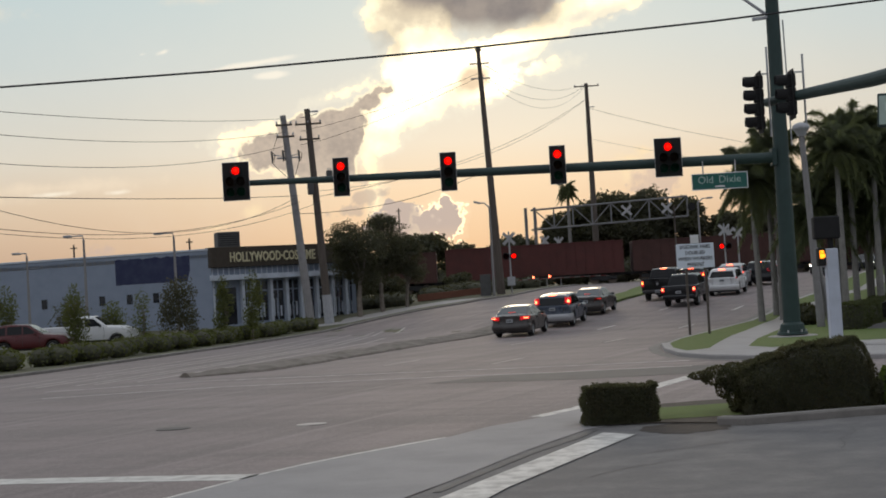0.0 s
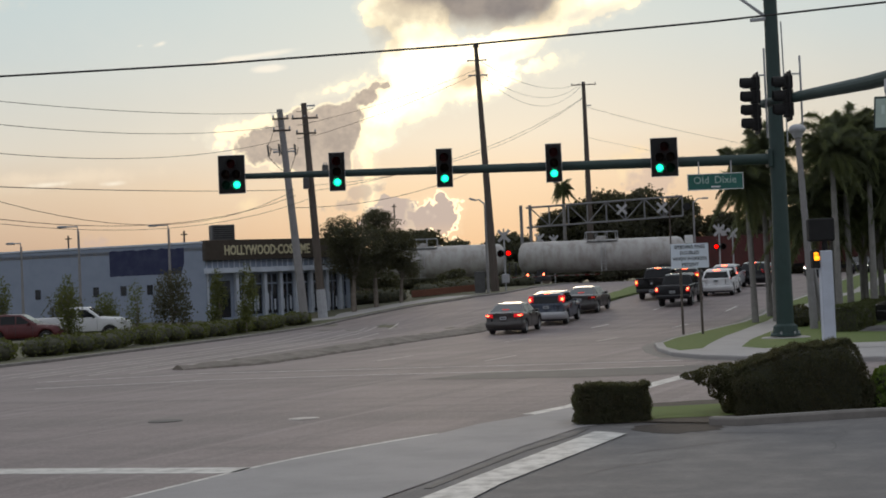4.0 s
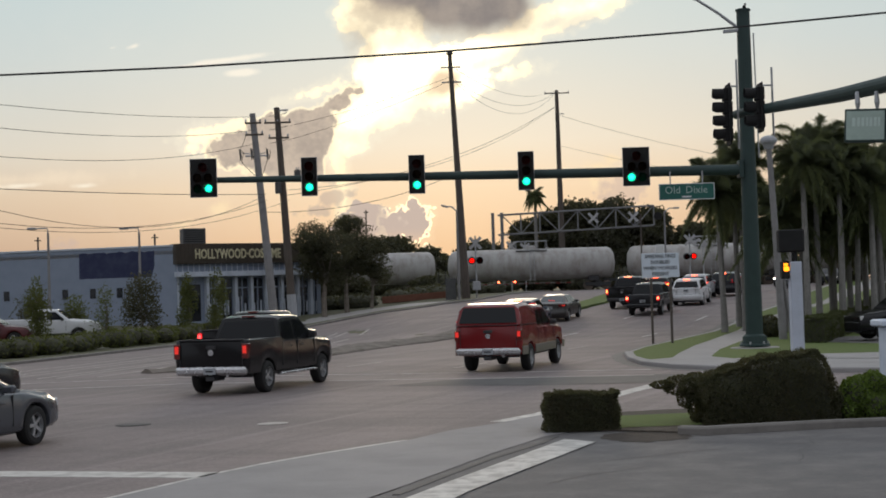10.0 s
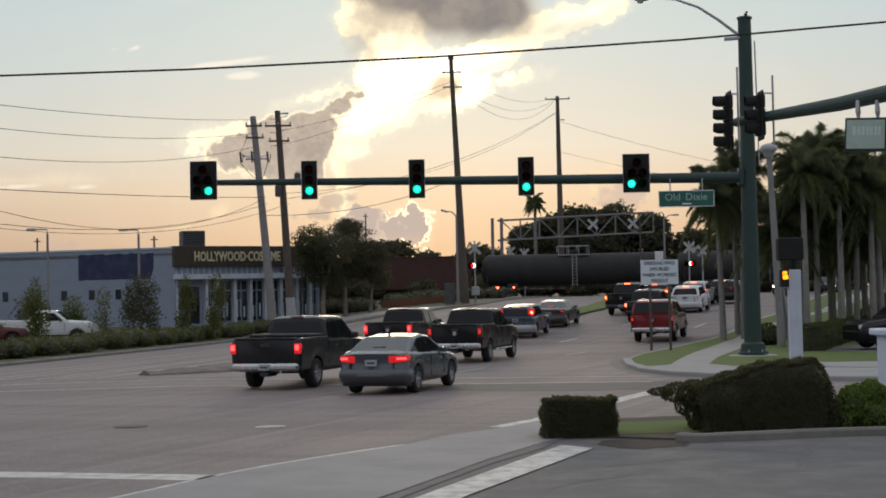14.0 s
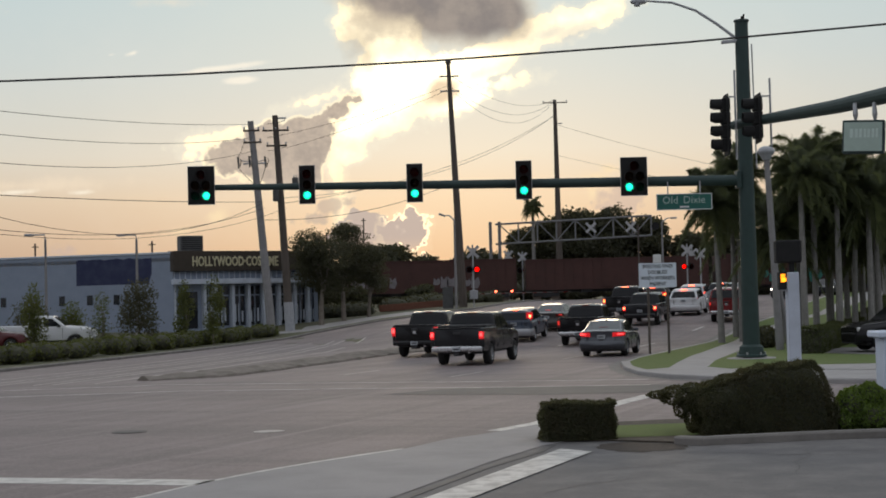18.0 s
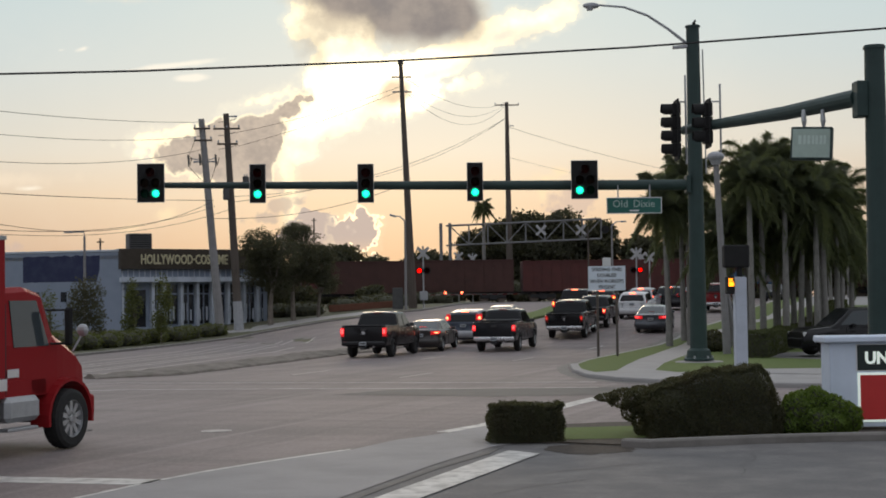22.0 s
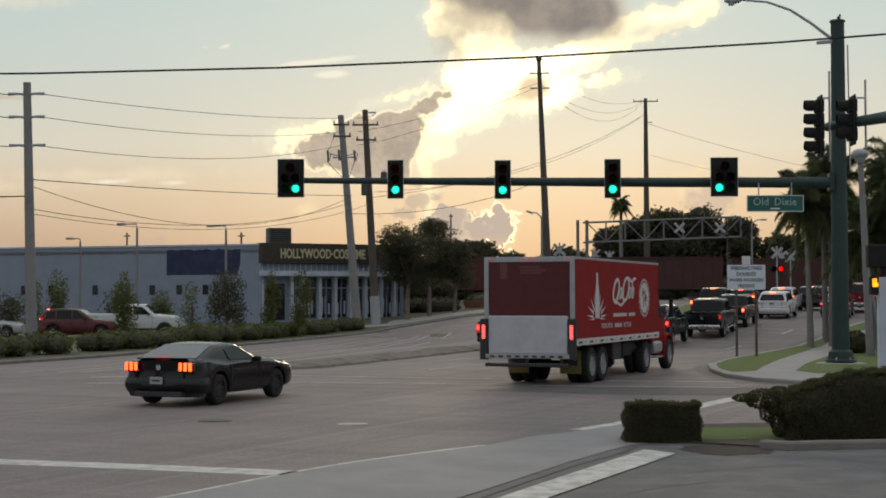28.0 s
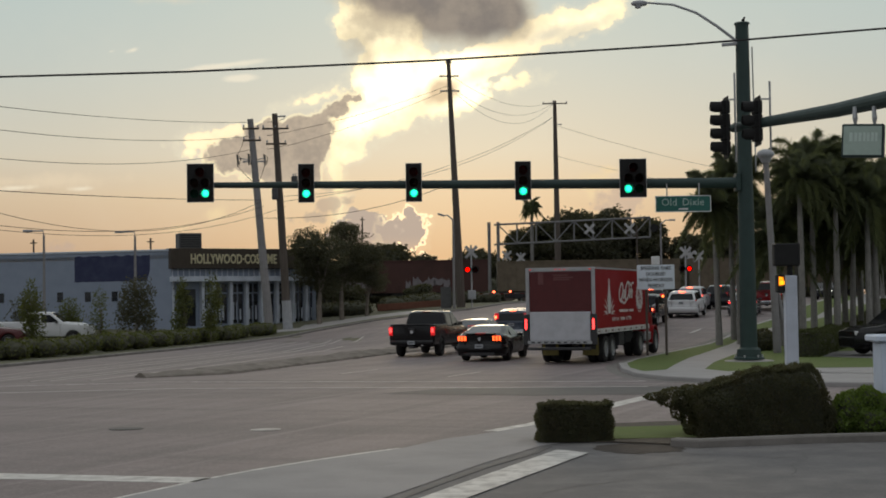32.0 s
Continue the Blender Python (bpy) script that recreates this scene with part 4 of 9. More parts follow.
def side_mast():
    """Nearer signal pole whose arm crosses the side street; its heads are seen from the side."""
    px, py, rz = 10.26, 31.0, 2.4
    mast = thing("signal_mast", pose(px, py, 0.14), "dark green steel signal pole with an arm over the side street", "signal pole", "signal poles")
    bm = bmesh.new()
    tube(bm, [(0, 0, 0.0), (0, 0, 7.42)], [0.27, 0.205], 20)
    tube(bm, [(0, 0, 7.42), (0, 0, 7.49)], [0.235, 0.22], 20)
    part("pole", bm, M["green_steel"], mast)
    bm = bmesh.new()
    tube(bm, [(-0.3, 0.2, 6.42), (-1.0, 3.4, 6.50), (-1.9, 7.4, 6.69), (-2.27, 9.0, 6.75)], [0.19, 0.165, 0.13, 0.12], 14)
    part("arm", bm, M["green_steel"], mast)
    bm = bmesh.new()
    box(bm, -0.42, -0.18, -0.12, 0.26, 5.98, 6.74, 0.02)
    part("flange", bm, M["green_steel"], mast)
    sign = thing("street_sign", pose(9.28, 32.2, 5.69), "internally lit pale green street sign box", "street sign", "hanging street signs")
    bm = bmesh.new()
    box(bm, -0.48, 0.40, -0.13, 0.13, -0.36, 0.36, 0.02, pose(0, 0, 0, 0, 3, -24))
    part("box_frame", bm, M["green_steel"], sign)
    bm = bmesh.new()
    box(bm, -0.44, 0.36, -0.142, -0.132, -0.31, 0.31, 0, pose(0, 0, 0, 0, 3, -24))
    part("face", bm, M["sign_pale"], sign, "pale green translucent face")
    for x, w in ((-0.28, 0.07), (-0.18, 0.06), (-0.09, 0.06), (0.0, 0.05), (0.08, 0.06), (0.17, 0.06), (0.25, 0.05)):
        bm = bmesh.new()
        box(bm, x - w / 2, x + w / 2, -0.149, -0.144, -0.02, 0.17, 0, pose(0, 0, 0, 0, 3, -24))
        part("letter_bar", bm, M["sign_letter_pale"], sign, "pale bar in place of a letter")
    for x in (-0.2, 0.22):
        bm = bmesh.new()
        tube(bm, [(x, 0.02, 0.36), (x, 0.02, 0.5), (x, 0.05, 0.75)], [0.03, 0.06, 0.04], 8)
        part("hanger", bm, M["galv"], sign)
    for x, y, z0, n, rod in ((7.53, 39.4, 6.12, 4, 0.40), (8.14, 38.3, 6.33, 3, 0.47)):
        head = thing("traffic_signal", pose(x, y, z0), "black traffic signal with visors seen from its side", "traffic signal", "signals over the side street")
        for k in range(n):
            z = 0.18 + k * 0.355
            bm = bmesh.new()
            box(bm, 0.02, 0.24, -0.17, 0.17, z - 0.17, z + 0.17, 0.02)
            housing = part("housing", bm, M["black"], head)
            bm = bmesh.new()
            visor(bm, 0, 0, 0.165, 0.27)
            v = part("visor", bm, M["black"], housing)
            v.matrix_local = pose(0.02, 0, z, 0, 0, -90)
        bm = bmesh.new()
        box(bm, 0.13, 0.17, -0.30, 0.30, -0.1, n * 0.355 + 0.1, 0.01)
        part("backplate", bm, M["black"], head)
        bm = bmesh.new()
        tube(bm, [(rod, 0, -0.2), (rod, 0, n * 0.355 + 0.75 - 0.25 * (n == 3))], 0.028, 8)
        box(bm, 0.2, rod, -0.02, 0.02, n * 0.355 + 0.02, n * 0.355 + 0.06)
        part("mounting_rod", bm, M["galv"], head)


M["sign_letter_pale"] = material("pale_weathered_letter", (0.55, 0.66, 0.60), 0.5, vary=0.2, scale=0.3, bump=0)
M["sign_pale"] = material("lit_pale_green_face", (0.40, 0.50, 0.44), 0.5, vary=0.2, scale=0.5, bump=0)
side_mast()


# ---- poles and wires ----
def crossarm(parent, z, n, w, depth, mat):
    bm = bmesh.new()
    box(bm, -w, w, -0.06, 0.06, z - 0.06, z + 0.06, 0.01)
    arm = part("crossarm", bm, mat, parent)
    for k in range(n):
        bm = bmesh.new()
        x = -w + 0.08 + (2 * w - 0.16) * k / max(1, n - 1)
        tube(bm, [(x, 0, z + 0.06), (x, 0, z + 0.12), (x, 0, z + 0.18), (x, 0, z + 0.22)], [0.03, 0.055, 0.055, 0.03], 8)
        part("insulator", bm, M["grey_paint"], arm)


def utility_pole(base, top, r0, r1, mat, label, arms=(), outs=()):
    b, t = Vector(base), Vector(top)
    pole = thing("utility_pole", pose(*b), label, "utility pole", "utility poles")
    bm = bmesh.new()
    tube(bm, [(0, 0, -0.3), tuple((t - b) * 0.5), tuple(t - b)], [r0, (r0 + r1) / 2, r1], 12)
    part("shaft", bm, mat, pole)
    for frac, n, w, rz in arms:
        p = (t - b) * frac
        bm = bmesh.new()
        box(bm, -w, w, -0.06, 0.06, -0.06, 0.06, 0.01)
        arm = part("crossarm", bm, M["wood"], pole)
        arm.matrix_local = pose(p.x, p.y - 0.15, p.z, 0, 0, rz)
        for k in range(n):
            x = -w + 0.08 + (2 * w - 0.16) * k / max(1, n - 1)
            bm = bmesh.new()
            tube(bm, [(x, 0, 0.06), (x, 0, 0.12), (x, 0, 0.2), (x, 0, 0.26)], [0.03, 0.06, 0.06, 0.03], 8)
            part("insulator", bm, M["grey_paint"], arm)
    for frac, side in outs:
        p = (t - b) * frac
        bm = bmesh.new()
        tube(bm, [p, p + Vector((0.35 * side, -0.1, 0.03)), p + Vector((0.75 * side, -0.1, 0.02))], [0.06, 0.05, 0.07], 8)
        part("insulator", bm, M["grey_paint"], pole, "horizontal post insulator")
    return pole


def wire(a, b, sag, r=0.018, label="black wire hung between the poles", n=16):
    a, b = Vector(a), Vector(b)
    bm = bmesh.new()
    tube(bm, [a.lerp(b, k / n) - Vector((0, 0, sag * 4 * (k / n) * (1 - k / n))) for k in range(n + 1)], r, 6)
    return tagged(part("overhead_wire", bm, M["cable"]), label, "wire", "overhead wires")


utility_pole((-11.17, 99.3, 0.3), (-12.34, 99.3, 14.6), 0.30, 0.20, M["pole_concrete"], "pale leaning concrete utility pole", [(0.955, 2, 0.55, 0), (0.90, 3, 0.6, 0)], [(0.80, 1), (0.80, -1)])
wooden_pole = utility_pole((-10.21, 101.7, 0.4), (-10.97, 101.7, 15.25), 0.30, 0.19, M["wood"], "weathered leaning wooden utility pole", [(0.93, 3, 0.9, 0), (0.86, 2, 0.7, 0)], [(0.985, 1)])
bm = bmesh.new()
tube(bm, [(0, 0, 0.0), (-0.11, 0, 2.1)], [0.335, 0.325], 12)
part("sleeve", bm, M["grey_paint"], wooden_pole, "pale marker sleeve round the foot")
utility_pole((1.78, 115, 1.7), (1.05, 115, 20.96), 0.34, 0.15, M["wood"], "tall leaning wooden utility pole by the railway", [(0.985, 2, 0.25, 0)], [(0.93, 1), (0.93, -1), (0.87, 1), (0.87, -1)])
utility_pole((13.7, 170, 2.0), (13.62, 170, 24.9), 0.42, 0.20, M["wood"], "tall wooden utility pole behind the railway", [(0.985, 3, 1.4, 0)], [(0.88, 1)])
utility_pole((-20.26, 60.5, 0.1), (-20.55, 60.5, 11.3), 0.24, 0.16, M["pole_concrete"], "grey concrete utility pole by the kerb", [], [(0.955, 1), (0.955, -1), (0.87, 1), (0.87, -1), (0.765, 1), (0.765, -1)])
# collar and transformer on the paired poles
for k, (za, zb, zc) in enumerate(((0.3, 10.8, 14.4), (0.5, 9.85, 13.5), (0.7, 8.65, 12.6))):
    wire((-19.8, 60.5, zb), (-12.2, 99.3, zc), za, 0.015)
    wire((-21.2, 60.5, zb), (-48, 20, zb + 0.6), 0.6, 0.02)
    wire((-11.2, 99.3, zc), (-10.3, 101.7, zc + 0.5), 0.05, 0.02)
utility_pole((-40, 30, 0), (-40, 30, 9.2), 0.20, 0.15, M["wood"], "wooden utility pole beside the road")
utility_pole((40, 30, 0), (40, 30, 12.2), 0.22, 0.15, M["wood"], "tall wooden utility pole behind the corner")
wire((-40, 30, 8.5), (40, 30, 11.7), 2.88, 0.022, "heavy black cable across the crossroads")
wire((-20.5, 60.5, 7.3), (-11.6, 99.3, 9.2), 0.15, 0.02)
wire((-20.3, 60.5, 7.0), (-11.7, 99.3, 9.1), 1.75, 0.014)
wire((-20.5, 60.5, 6.1), (-11.5, 99.3, 8.8), 1.1, 0.015)
wire((-20.5, 60.5, 5.9), (-10.3, 101.7, 8.9), 1.2, 0.013)
wire((-48, 25, 6.4), (-20.5, 60.5, 6.6), 0.8, 0.03)
wire((-11.6, 99.3, 8.0), (1.5, 115, 11.5), 0.8, 0.02)
for zp, zt in ((13.95, 18.9), (13.0, 18.6)):
    wire((-10.3, 101.7, zp), (1.0, 115, zt), 0.25, 0.014)
for zt, zf, sag in ((19.8, 24.8, 1.4), (18.9, 24.7, 1.9), (18.8, 24.6, 2.6)):
    wire((1.1, 115, zt), (13.5, 169.5, zf), sag, 0.014)
wire((-10.8, 101.7, 9.2), (13.4, 169.5, 23.0), 1.5, 0.018)
wire((-10.6, 101.7, 9.6), (13.3, 169.5, 22.9), 1.9, 0.016)
wire((13.7, 169.5, 22.0), (60, 180, 14.0), 1.5, 0.018)
wire((13.7, 169.5, 18.5), (60, 180, 12.0), 1.2, 0.014)
for x, z in ((-9.62, 10.55), (-10.95, 9.75)):
    can = thing("transformer", pose(x, 101.2, z - 0.4), "grey pole-mounted transformer can", "transformer", "pole transformers")
    bm = bmesh.new()
    tube(bm, [(0, 0, 0), (0, 0, 0.06), (0, 0, 0.72), (0, 0, 0.78)], [0.18, 0.22, 0.22, 0.17], 14)
    body_can = part("tank", bm, M["plastic_grey"], can)
    for k in (-0.08, 0.08):
        bm = bmesh.new()
        tube(bm, [(k, 0, 0.77), (k, 0, 0.86), (k, 0, 0.95)], [0.03, 0.045, 0.02], 8)
        part("bushing", bm, M["grey_paint"], body_can)
    bm = bmesh.new()
    box(bm, -0.06, 0.06, 0.15, 0.5, 0.45, 0.55)
    part("bracket", bm, M["galv"], can)


for x, z in ((-13.2, 11.9), (-12.45, 11.95), (-11.4, 11.9)):
    fuse = thing("fuse_cutout", pose(x, 99.2, z), "dark hanging fuse cutout on the concrete pole", "fuse cutout", "fuse cutouts")
    bm = bmesh.new()
    tube(bm, [(0, 0, -0.45), (0.03, 0, -0.2), (0.0, 0, 0.15), (-0.05, 0, 0.35)], [0.03, 0.07, 0.07, 0.03], 8)
    part("barrel", bm, M["plastic_grey"], fuse)
    bm = bmesh.new()
    tube(bm, [(0.0, 0, 0.3), (0.22, 0, 0.1), (0.1, 0, -0.4)], 0.025, 6)
    part("hook", bm, M["black"], fuse)
    bm = bmesh.new()
    tube(bm, [(0, 0.05, 0.1), ((-12.1 - x), 0.1, -0.05)], 0.035, 6)
    part("bracket", bm, M["galv"], fuse)
wire((-13.2, 99.2, 11.5), (-11.9, 99.2, 10.2), 0.1, 0.02)
wire((-11.4, 99.2, 11.5), (-11.9, 99.2, 10.2), 0.1, 0.02)
wire((-12.7, 99.2, 13.4), (-13.2, 99.2, 12.2), 0.1, 0.015)


# ---- shop across the road ----
def shop():
    c, l, r = Vector((-18.5, 104.0)), Vector((-39.8, 110.2)), Vector((-8.9, 110.4))
    shop_ob = thing("shop_building", pose(c.x, c.y, 0.2), "pale blue-grey single-storey costume shop with a dark sign band", "building")

    def face(a, b, m):
        """Pose whose x runs from a to b along the wall and whose -y looks out."""
        d = (b - a)
        return pose(a.x - c.x, a.y - c.y, 0, 0, 0, math.degrees(math.atan2(d.y, d.x))), d.length

    ml, nl = face(l, c, None)
    mr, nr = face(c, r, None)
    # long blind wall
    bm = bmesh.new()
    box(bm, 0, nl, 0, 0.3, -0.6, 5.85)
    wall = part("wall", bm, M["wall_blue"], shop_ob)
    wall.matrix_local = ml
    bm = bmesh.new()
    box(bm, -0.1, nl + 0.05, -0.06, 0.36, 5.853, 6.0, 0.02)
    part("coping", bm, M["wall_white"], shop_ob).matrix_local = ml
    bm = bmesh.new()
    prev = None
    for k in range(25):
        x = nl - 7.55 + 5.9 * k / 24
        top, bot = 5.62 + 0.12 * noise.noise((x * 2.1, 0, 1)), 3.82 + (0.25 if k in (0, 1, 23, 24) else 0.05) * noise.noise((x * 3.3, 2, 1)) + (0.8 if k == 24 else 0)
        cur = (bm.verts.new((x, -0.004, bot)), bm.verts.new((x, -0.004, top)))
        if prev:
            bm.faces.new((prev[0], cur[0], cur[1], prev[1]))
        prev = cur
    part("painted_panel", bm, M["navy"], wall, "peeling dark navy painted-over sign")
    for x in (nl - 19.6, nl - 17.2, nl - 13.45, nl - 8.7, nl - 6.5, nl - 4.4):
        bm = bmesh.new()
        box(bm, x - 0.24, x + 0.24, -0.015, 0.05, 2.42, 3.12)
        w = part("window", bm, M["dark_glass"], wall)
        bm = bmesh.new()
        for x0, x1, z0, z1 in ((-0.30, 0.30, 3.12, 3.18), (-0.30, 0.30, 2.36, 2.42), (-0.30, -0.24, 2.42, 3.12), (0.24, 0.30, 2.42, 3.12)):
            box(bm, x + x0, x + x1, -0.03, 0.02, z0, z1)
        part("frame", bm, M["wall_blue"], w)
    # shop front: piers, glazing, canopy and sign band
    bm = bmesh.new()
    box(bm, 0, nr, 0.5, 0.8, -0.4, 5.0)
    front = part("wall", bm, M["wall_blue"], shop_ob)
    front.matrix_local = mr
    piers = [0.0, 2.3, 3.15, 4.5, 5.75, 6.95, 8.2, 9.5, 10.6, 11.4]
    for k, x in enumerate(piers):
        if x > nr - 0.4:
            break
        bm = bmesh.new()
        box(bm, x, x + 0.22, 0.05, 0.499, -0.4, 4.15, 0.02)
        part("pier", bm, M["wall_white"], front)
        x1 = piers[k + 1] if k + 1 < len(piers) else nr
        if k == 0:
            bm = bmesh.new()
            box(bm, 0.9, 2.0, 0.46, 0.498, 0.3, 3.2)
        else:
            bm = bmesh.new()
            box(bm, x + 0.30, x1 - 0.08, 0.46, 0.498, 0.75, 3.55)
        w = part("window", bm, M["dark_glass"], front)
        if k:
            bm = bmesh.new()
            xm = (x + 0.30 + x1 - 0.08) / 2
            box(bm, xm - 0.05, xm + 0.05, 0.42, 0.459, 0.75, 3.55)
            box(bm, x + 0.30, xm - 0.052, 0.42, 0.459, 2.85, 2.95)
            box(bm, xm + 0.052, x1 - 0.08, 0.42, 0.459, 2.85, 2.95)
            part("mullion", bm, M["wall_blue"], w)
            # pale strips stand for goods and the bright patches of the lit interior
            bm = bmesh.new()
            for j in range(3):
                h = 0.7 + 0.5 * noise.noise((x, j * 2.0, 5))
                box(bm, x + 0.36 + j * 0.27, x + 0.49 + j * 0.27, 0.440, 0.458, 1.0, 1.3 + h)
            part("window_display", bm, M["wall_white"], w, "pale strips for goods and lit patches in the shop window")
    bm = bmesh.new()
    box(bm, 0, nr, 0.05, 0.499, -0.4, 0.6)
    part("plinth", bm, M["wall_blue"], front)
    bm = bmesh.new()
    box(bm, -0.1, nr, -0.35, 0.499, 3.72, 4.08, 0.02)
    part("canopy", bm, M["wall_white"], front, "white projecting canopy ledge")
    bm = bmesh.new()
    box(bm, 0.04, 0.10, 0.0, 0.049, 4.081, 4.62)
    rib = part("canopy_rib", bm, M["wall_white"], front)
    for k in range(1, int(nr / 0.42)):
        again(rib, pose(k * 0.42, 0, 0))
    bm = bmesh.new()
    box(bm, 0, nr, 0.05, 0.5, 4.081, 4.62)
    part("soffit", bm, M["wall_blue"], front)
    bm = bmesh.new()
    box(bm, -0.15, nr, -0.35, 0.6, 4.63, 6.05, 0.02)
    fascia = part("fascia", bm, M["fascia"], front, "dark bronze sign band")
    bm = bmesh.new()
    box(bm, -0.1, -0.06, -0.375, -0.352, 4.66, 6.0)
    rib = part("fascia_rib", bm, M["fascia"], fascia)
    for k in range(1, int(nr / 0.3)):
        again(rib, pose(k * 0.3, 0, 0))
    text_mesh("lettering", "HOLLYWOOD\u00b7COS UME", 0.95, M["sign_letter"], fascia, pose(1.25, -0.40, 5.28, 90, 0, 0), 0.03, "worn cream shop name with a missing letter", "LEFT", 0.64, 0.022)
    bm = bmesh.new()
    vs = [bm.verts.new((p.x - c.x, p.y - c.y, 5.6)) for p in (l, c, r, r + Vector((-12, 24)), l + Vector((4, 26)))]
    bm.faces.new(vs)
    e = bmesh.ops.extrude_face_region(bm, geom=bm.faces[:])
    for v in [g for g in e["geom"] if isinstance(g, bmesh.types.BMVert)]:
        v.co.z -= 0.25
    part("roof", bm, M["concrete"], shop_ob)
    for a, b in ((r, r + Vector((-12, 24))), (r + Vector((-12, 24)), l + Vector((4, 26))), (l + Vector((4, 26)), l)):
        m, n = face(a, b, None)
        bm = bmesh.new()
        box(bm, 0.32, n - 0.02, 0, 0.3, -0.6, 5.85)
        part("wall", bm, M["wall_blue"], shop_ob).matrix_local = m
    hv = thing("air_conditioner", pose(-17.6, 105.8, 6.0, 0, 0, 20), "grey rooftop air-conditioning unit", "air conditioner")
    bm = bmesh.new()
    box(bm, -0.8, 0.8, -0.7, 0.7, 0.1, 1.35, 0.04)
    body = part("casing", bm, M["plastic_grey"], hv)
    bm = bmesh.new()
    for k in range(7):
        box(bm, -0.7, 0.7, -0.72, -0.701, 0.25 + k * 0.15, 0.30 + k * 0.15)
    part("grille", bm, M["black"], body)
    bm = bmesh.new()
    box(bm, -0.6, 0.6, -0.6, 0.6, -0.25, 0.099)
    part("curb", bm, M["galv"], hv)


shop()


# ---- vehicles ----
def paint(name, c, rough=0.28, coat=0.14, metal=0.1, spec=0.40):
    m = material(name, c, rough, metal=metal, vary=0.05, scale=1.5, bump=0.0, coat=coat)
    m.node_tree.nodes["Principled BSDF"].inputs["Specular IOR Level"].default_value = spec
    return m


M["chrome"] = material("dull_chrome", (0.55, 0.55, 0.56), 0.25, metal=0.9, vary=0.2, scale=0.5, bump=0)
M["alloy"] = material("silver_alloy", (0.48, 0.49, 0.50), 0.35, metal=0.7, vary=0.3, scale=0.3, bump=0)
M["plastic"] = material("grey_black_plastic", (0.03, 0.03, 0.032), 0.6, vary=0.3, scale=0.4, bump=0.05)
M["car_glass"] = material("tinted_car_glass", (0.010, 0.011, 0.013), 0.06, vary=0.05, scale=1, bump=0)
M["car_glass"].node_tree.nodes["Principled BSDF"].inputs["Specular IOR Level"].default_value = 0.25
# base colour lifted to paint the sky's reflection on the panes
M["pale_glass"] = material("clear_car_glass_with_sky_glare", (0.045, 0.055, 0.06), 0.07, vary=0.1, scale=1, bump=0)
M["plate"] = material("white_number_plate", (0.33, 0.35, 0.37), 0.5, vary=0.2, scale=0.1, bump=0)
M["lamp_red"] = material("dark_red_lamp_glass", (0.13, 0.010, 0.009), 0.15, vary=0.1, scale=0.2, bump=0, coat=0.6)
M["tail_lit"] = glow_mat("lit_brake_lamp", (1.0, 0.13, 0.055), 8.0)
M["tail_red"] = glow_mat("lit_red_tail_lamp", (1.0, 0.045, 0.045), 4.0)
M["tail_halo"] = glow_mat("glowing_red_lamp_glass", (0.80, 0.014, 0.020), 0.55)
M["tail_soft"] = glow_mat("red_tail_lamp", (0.8, 0.03, 0.02), 0.7)
M["tail_amber"] = glow_mat("lit_amber_red_lamp", (1.0, 0.24, 0.05), 4.5)
M["tail_bar"] = glow_mat("lit_bar_tail_lamp", (1.0, 0.09, 0.02), 4.0)
M["head_white"] = glow_mat("lit_headlamp", (1.0, 0.95, 0.85), 5.0)
M["head_dull"] = material("unlit_headlamp", (0.6, 0.6, 0.6), 0.15, vary=0.2, scale=0.2, bump=0, coat=0.5)
M["red_paint"] = paint("red_car_paint", (0.18, 0.012, 0.014), 0.20, 0.30, 0.0, 0.4)
M["tan_paint"] = paint("grey_beige_lower_paint", (0.17, 0.145, 0.125))
M["black_paint"] = paint("black_car_paint", (0.009, 0.009, 0.010), 0.22, 0.08, 0.0, 0.3)
M["char_paint"] = paint("charcoal_car_paint", (0.014, 0.0145, 0.017), 0.24, 0.12, 0.0, 0.32)
M["steel_paint"] = paint("steel_grey_car_paint", (0.085, 0.091, 0.105), 0.24, 0.35, 0.35)
M["slate_paint"] = paint("slate_blue_car_paint", (0.060, 0.075, 0.105))
M["taupe_paint"] = paint("grey_brown_car_paint", (0.055, 0.050, 0.048))
M["silver_paint"] = paint("pale_silver_car_paint", (0.42, 0.43, 0.45))
M["white_paint"] = paint("white_car_paint", (0.66, 0.67, 0.68), 0.40, 0.06, 0.0)
M["maroon_paint"] = paint("dark_red_car_paint", (0.085, 0.016, 0.018))


def lerp_line(line, y):
    if y <= line[0][0]:
        return line[0][1]
    for (a, za), (b, zb) in zip(line, line[1:]):
        if y <= b:
            return za + (zb - za) * (y - a) / (b - a)
    return line[-1][1]


WHEELS = {}


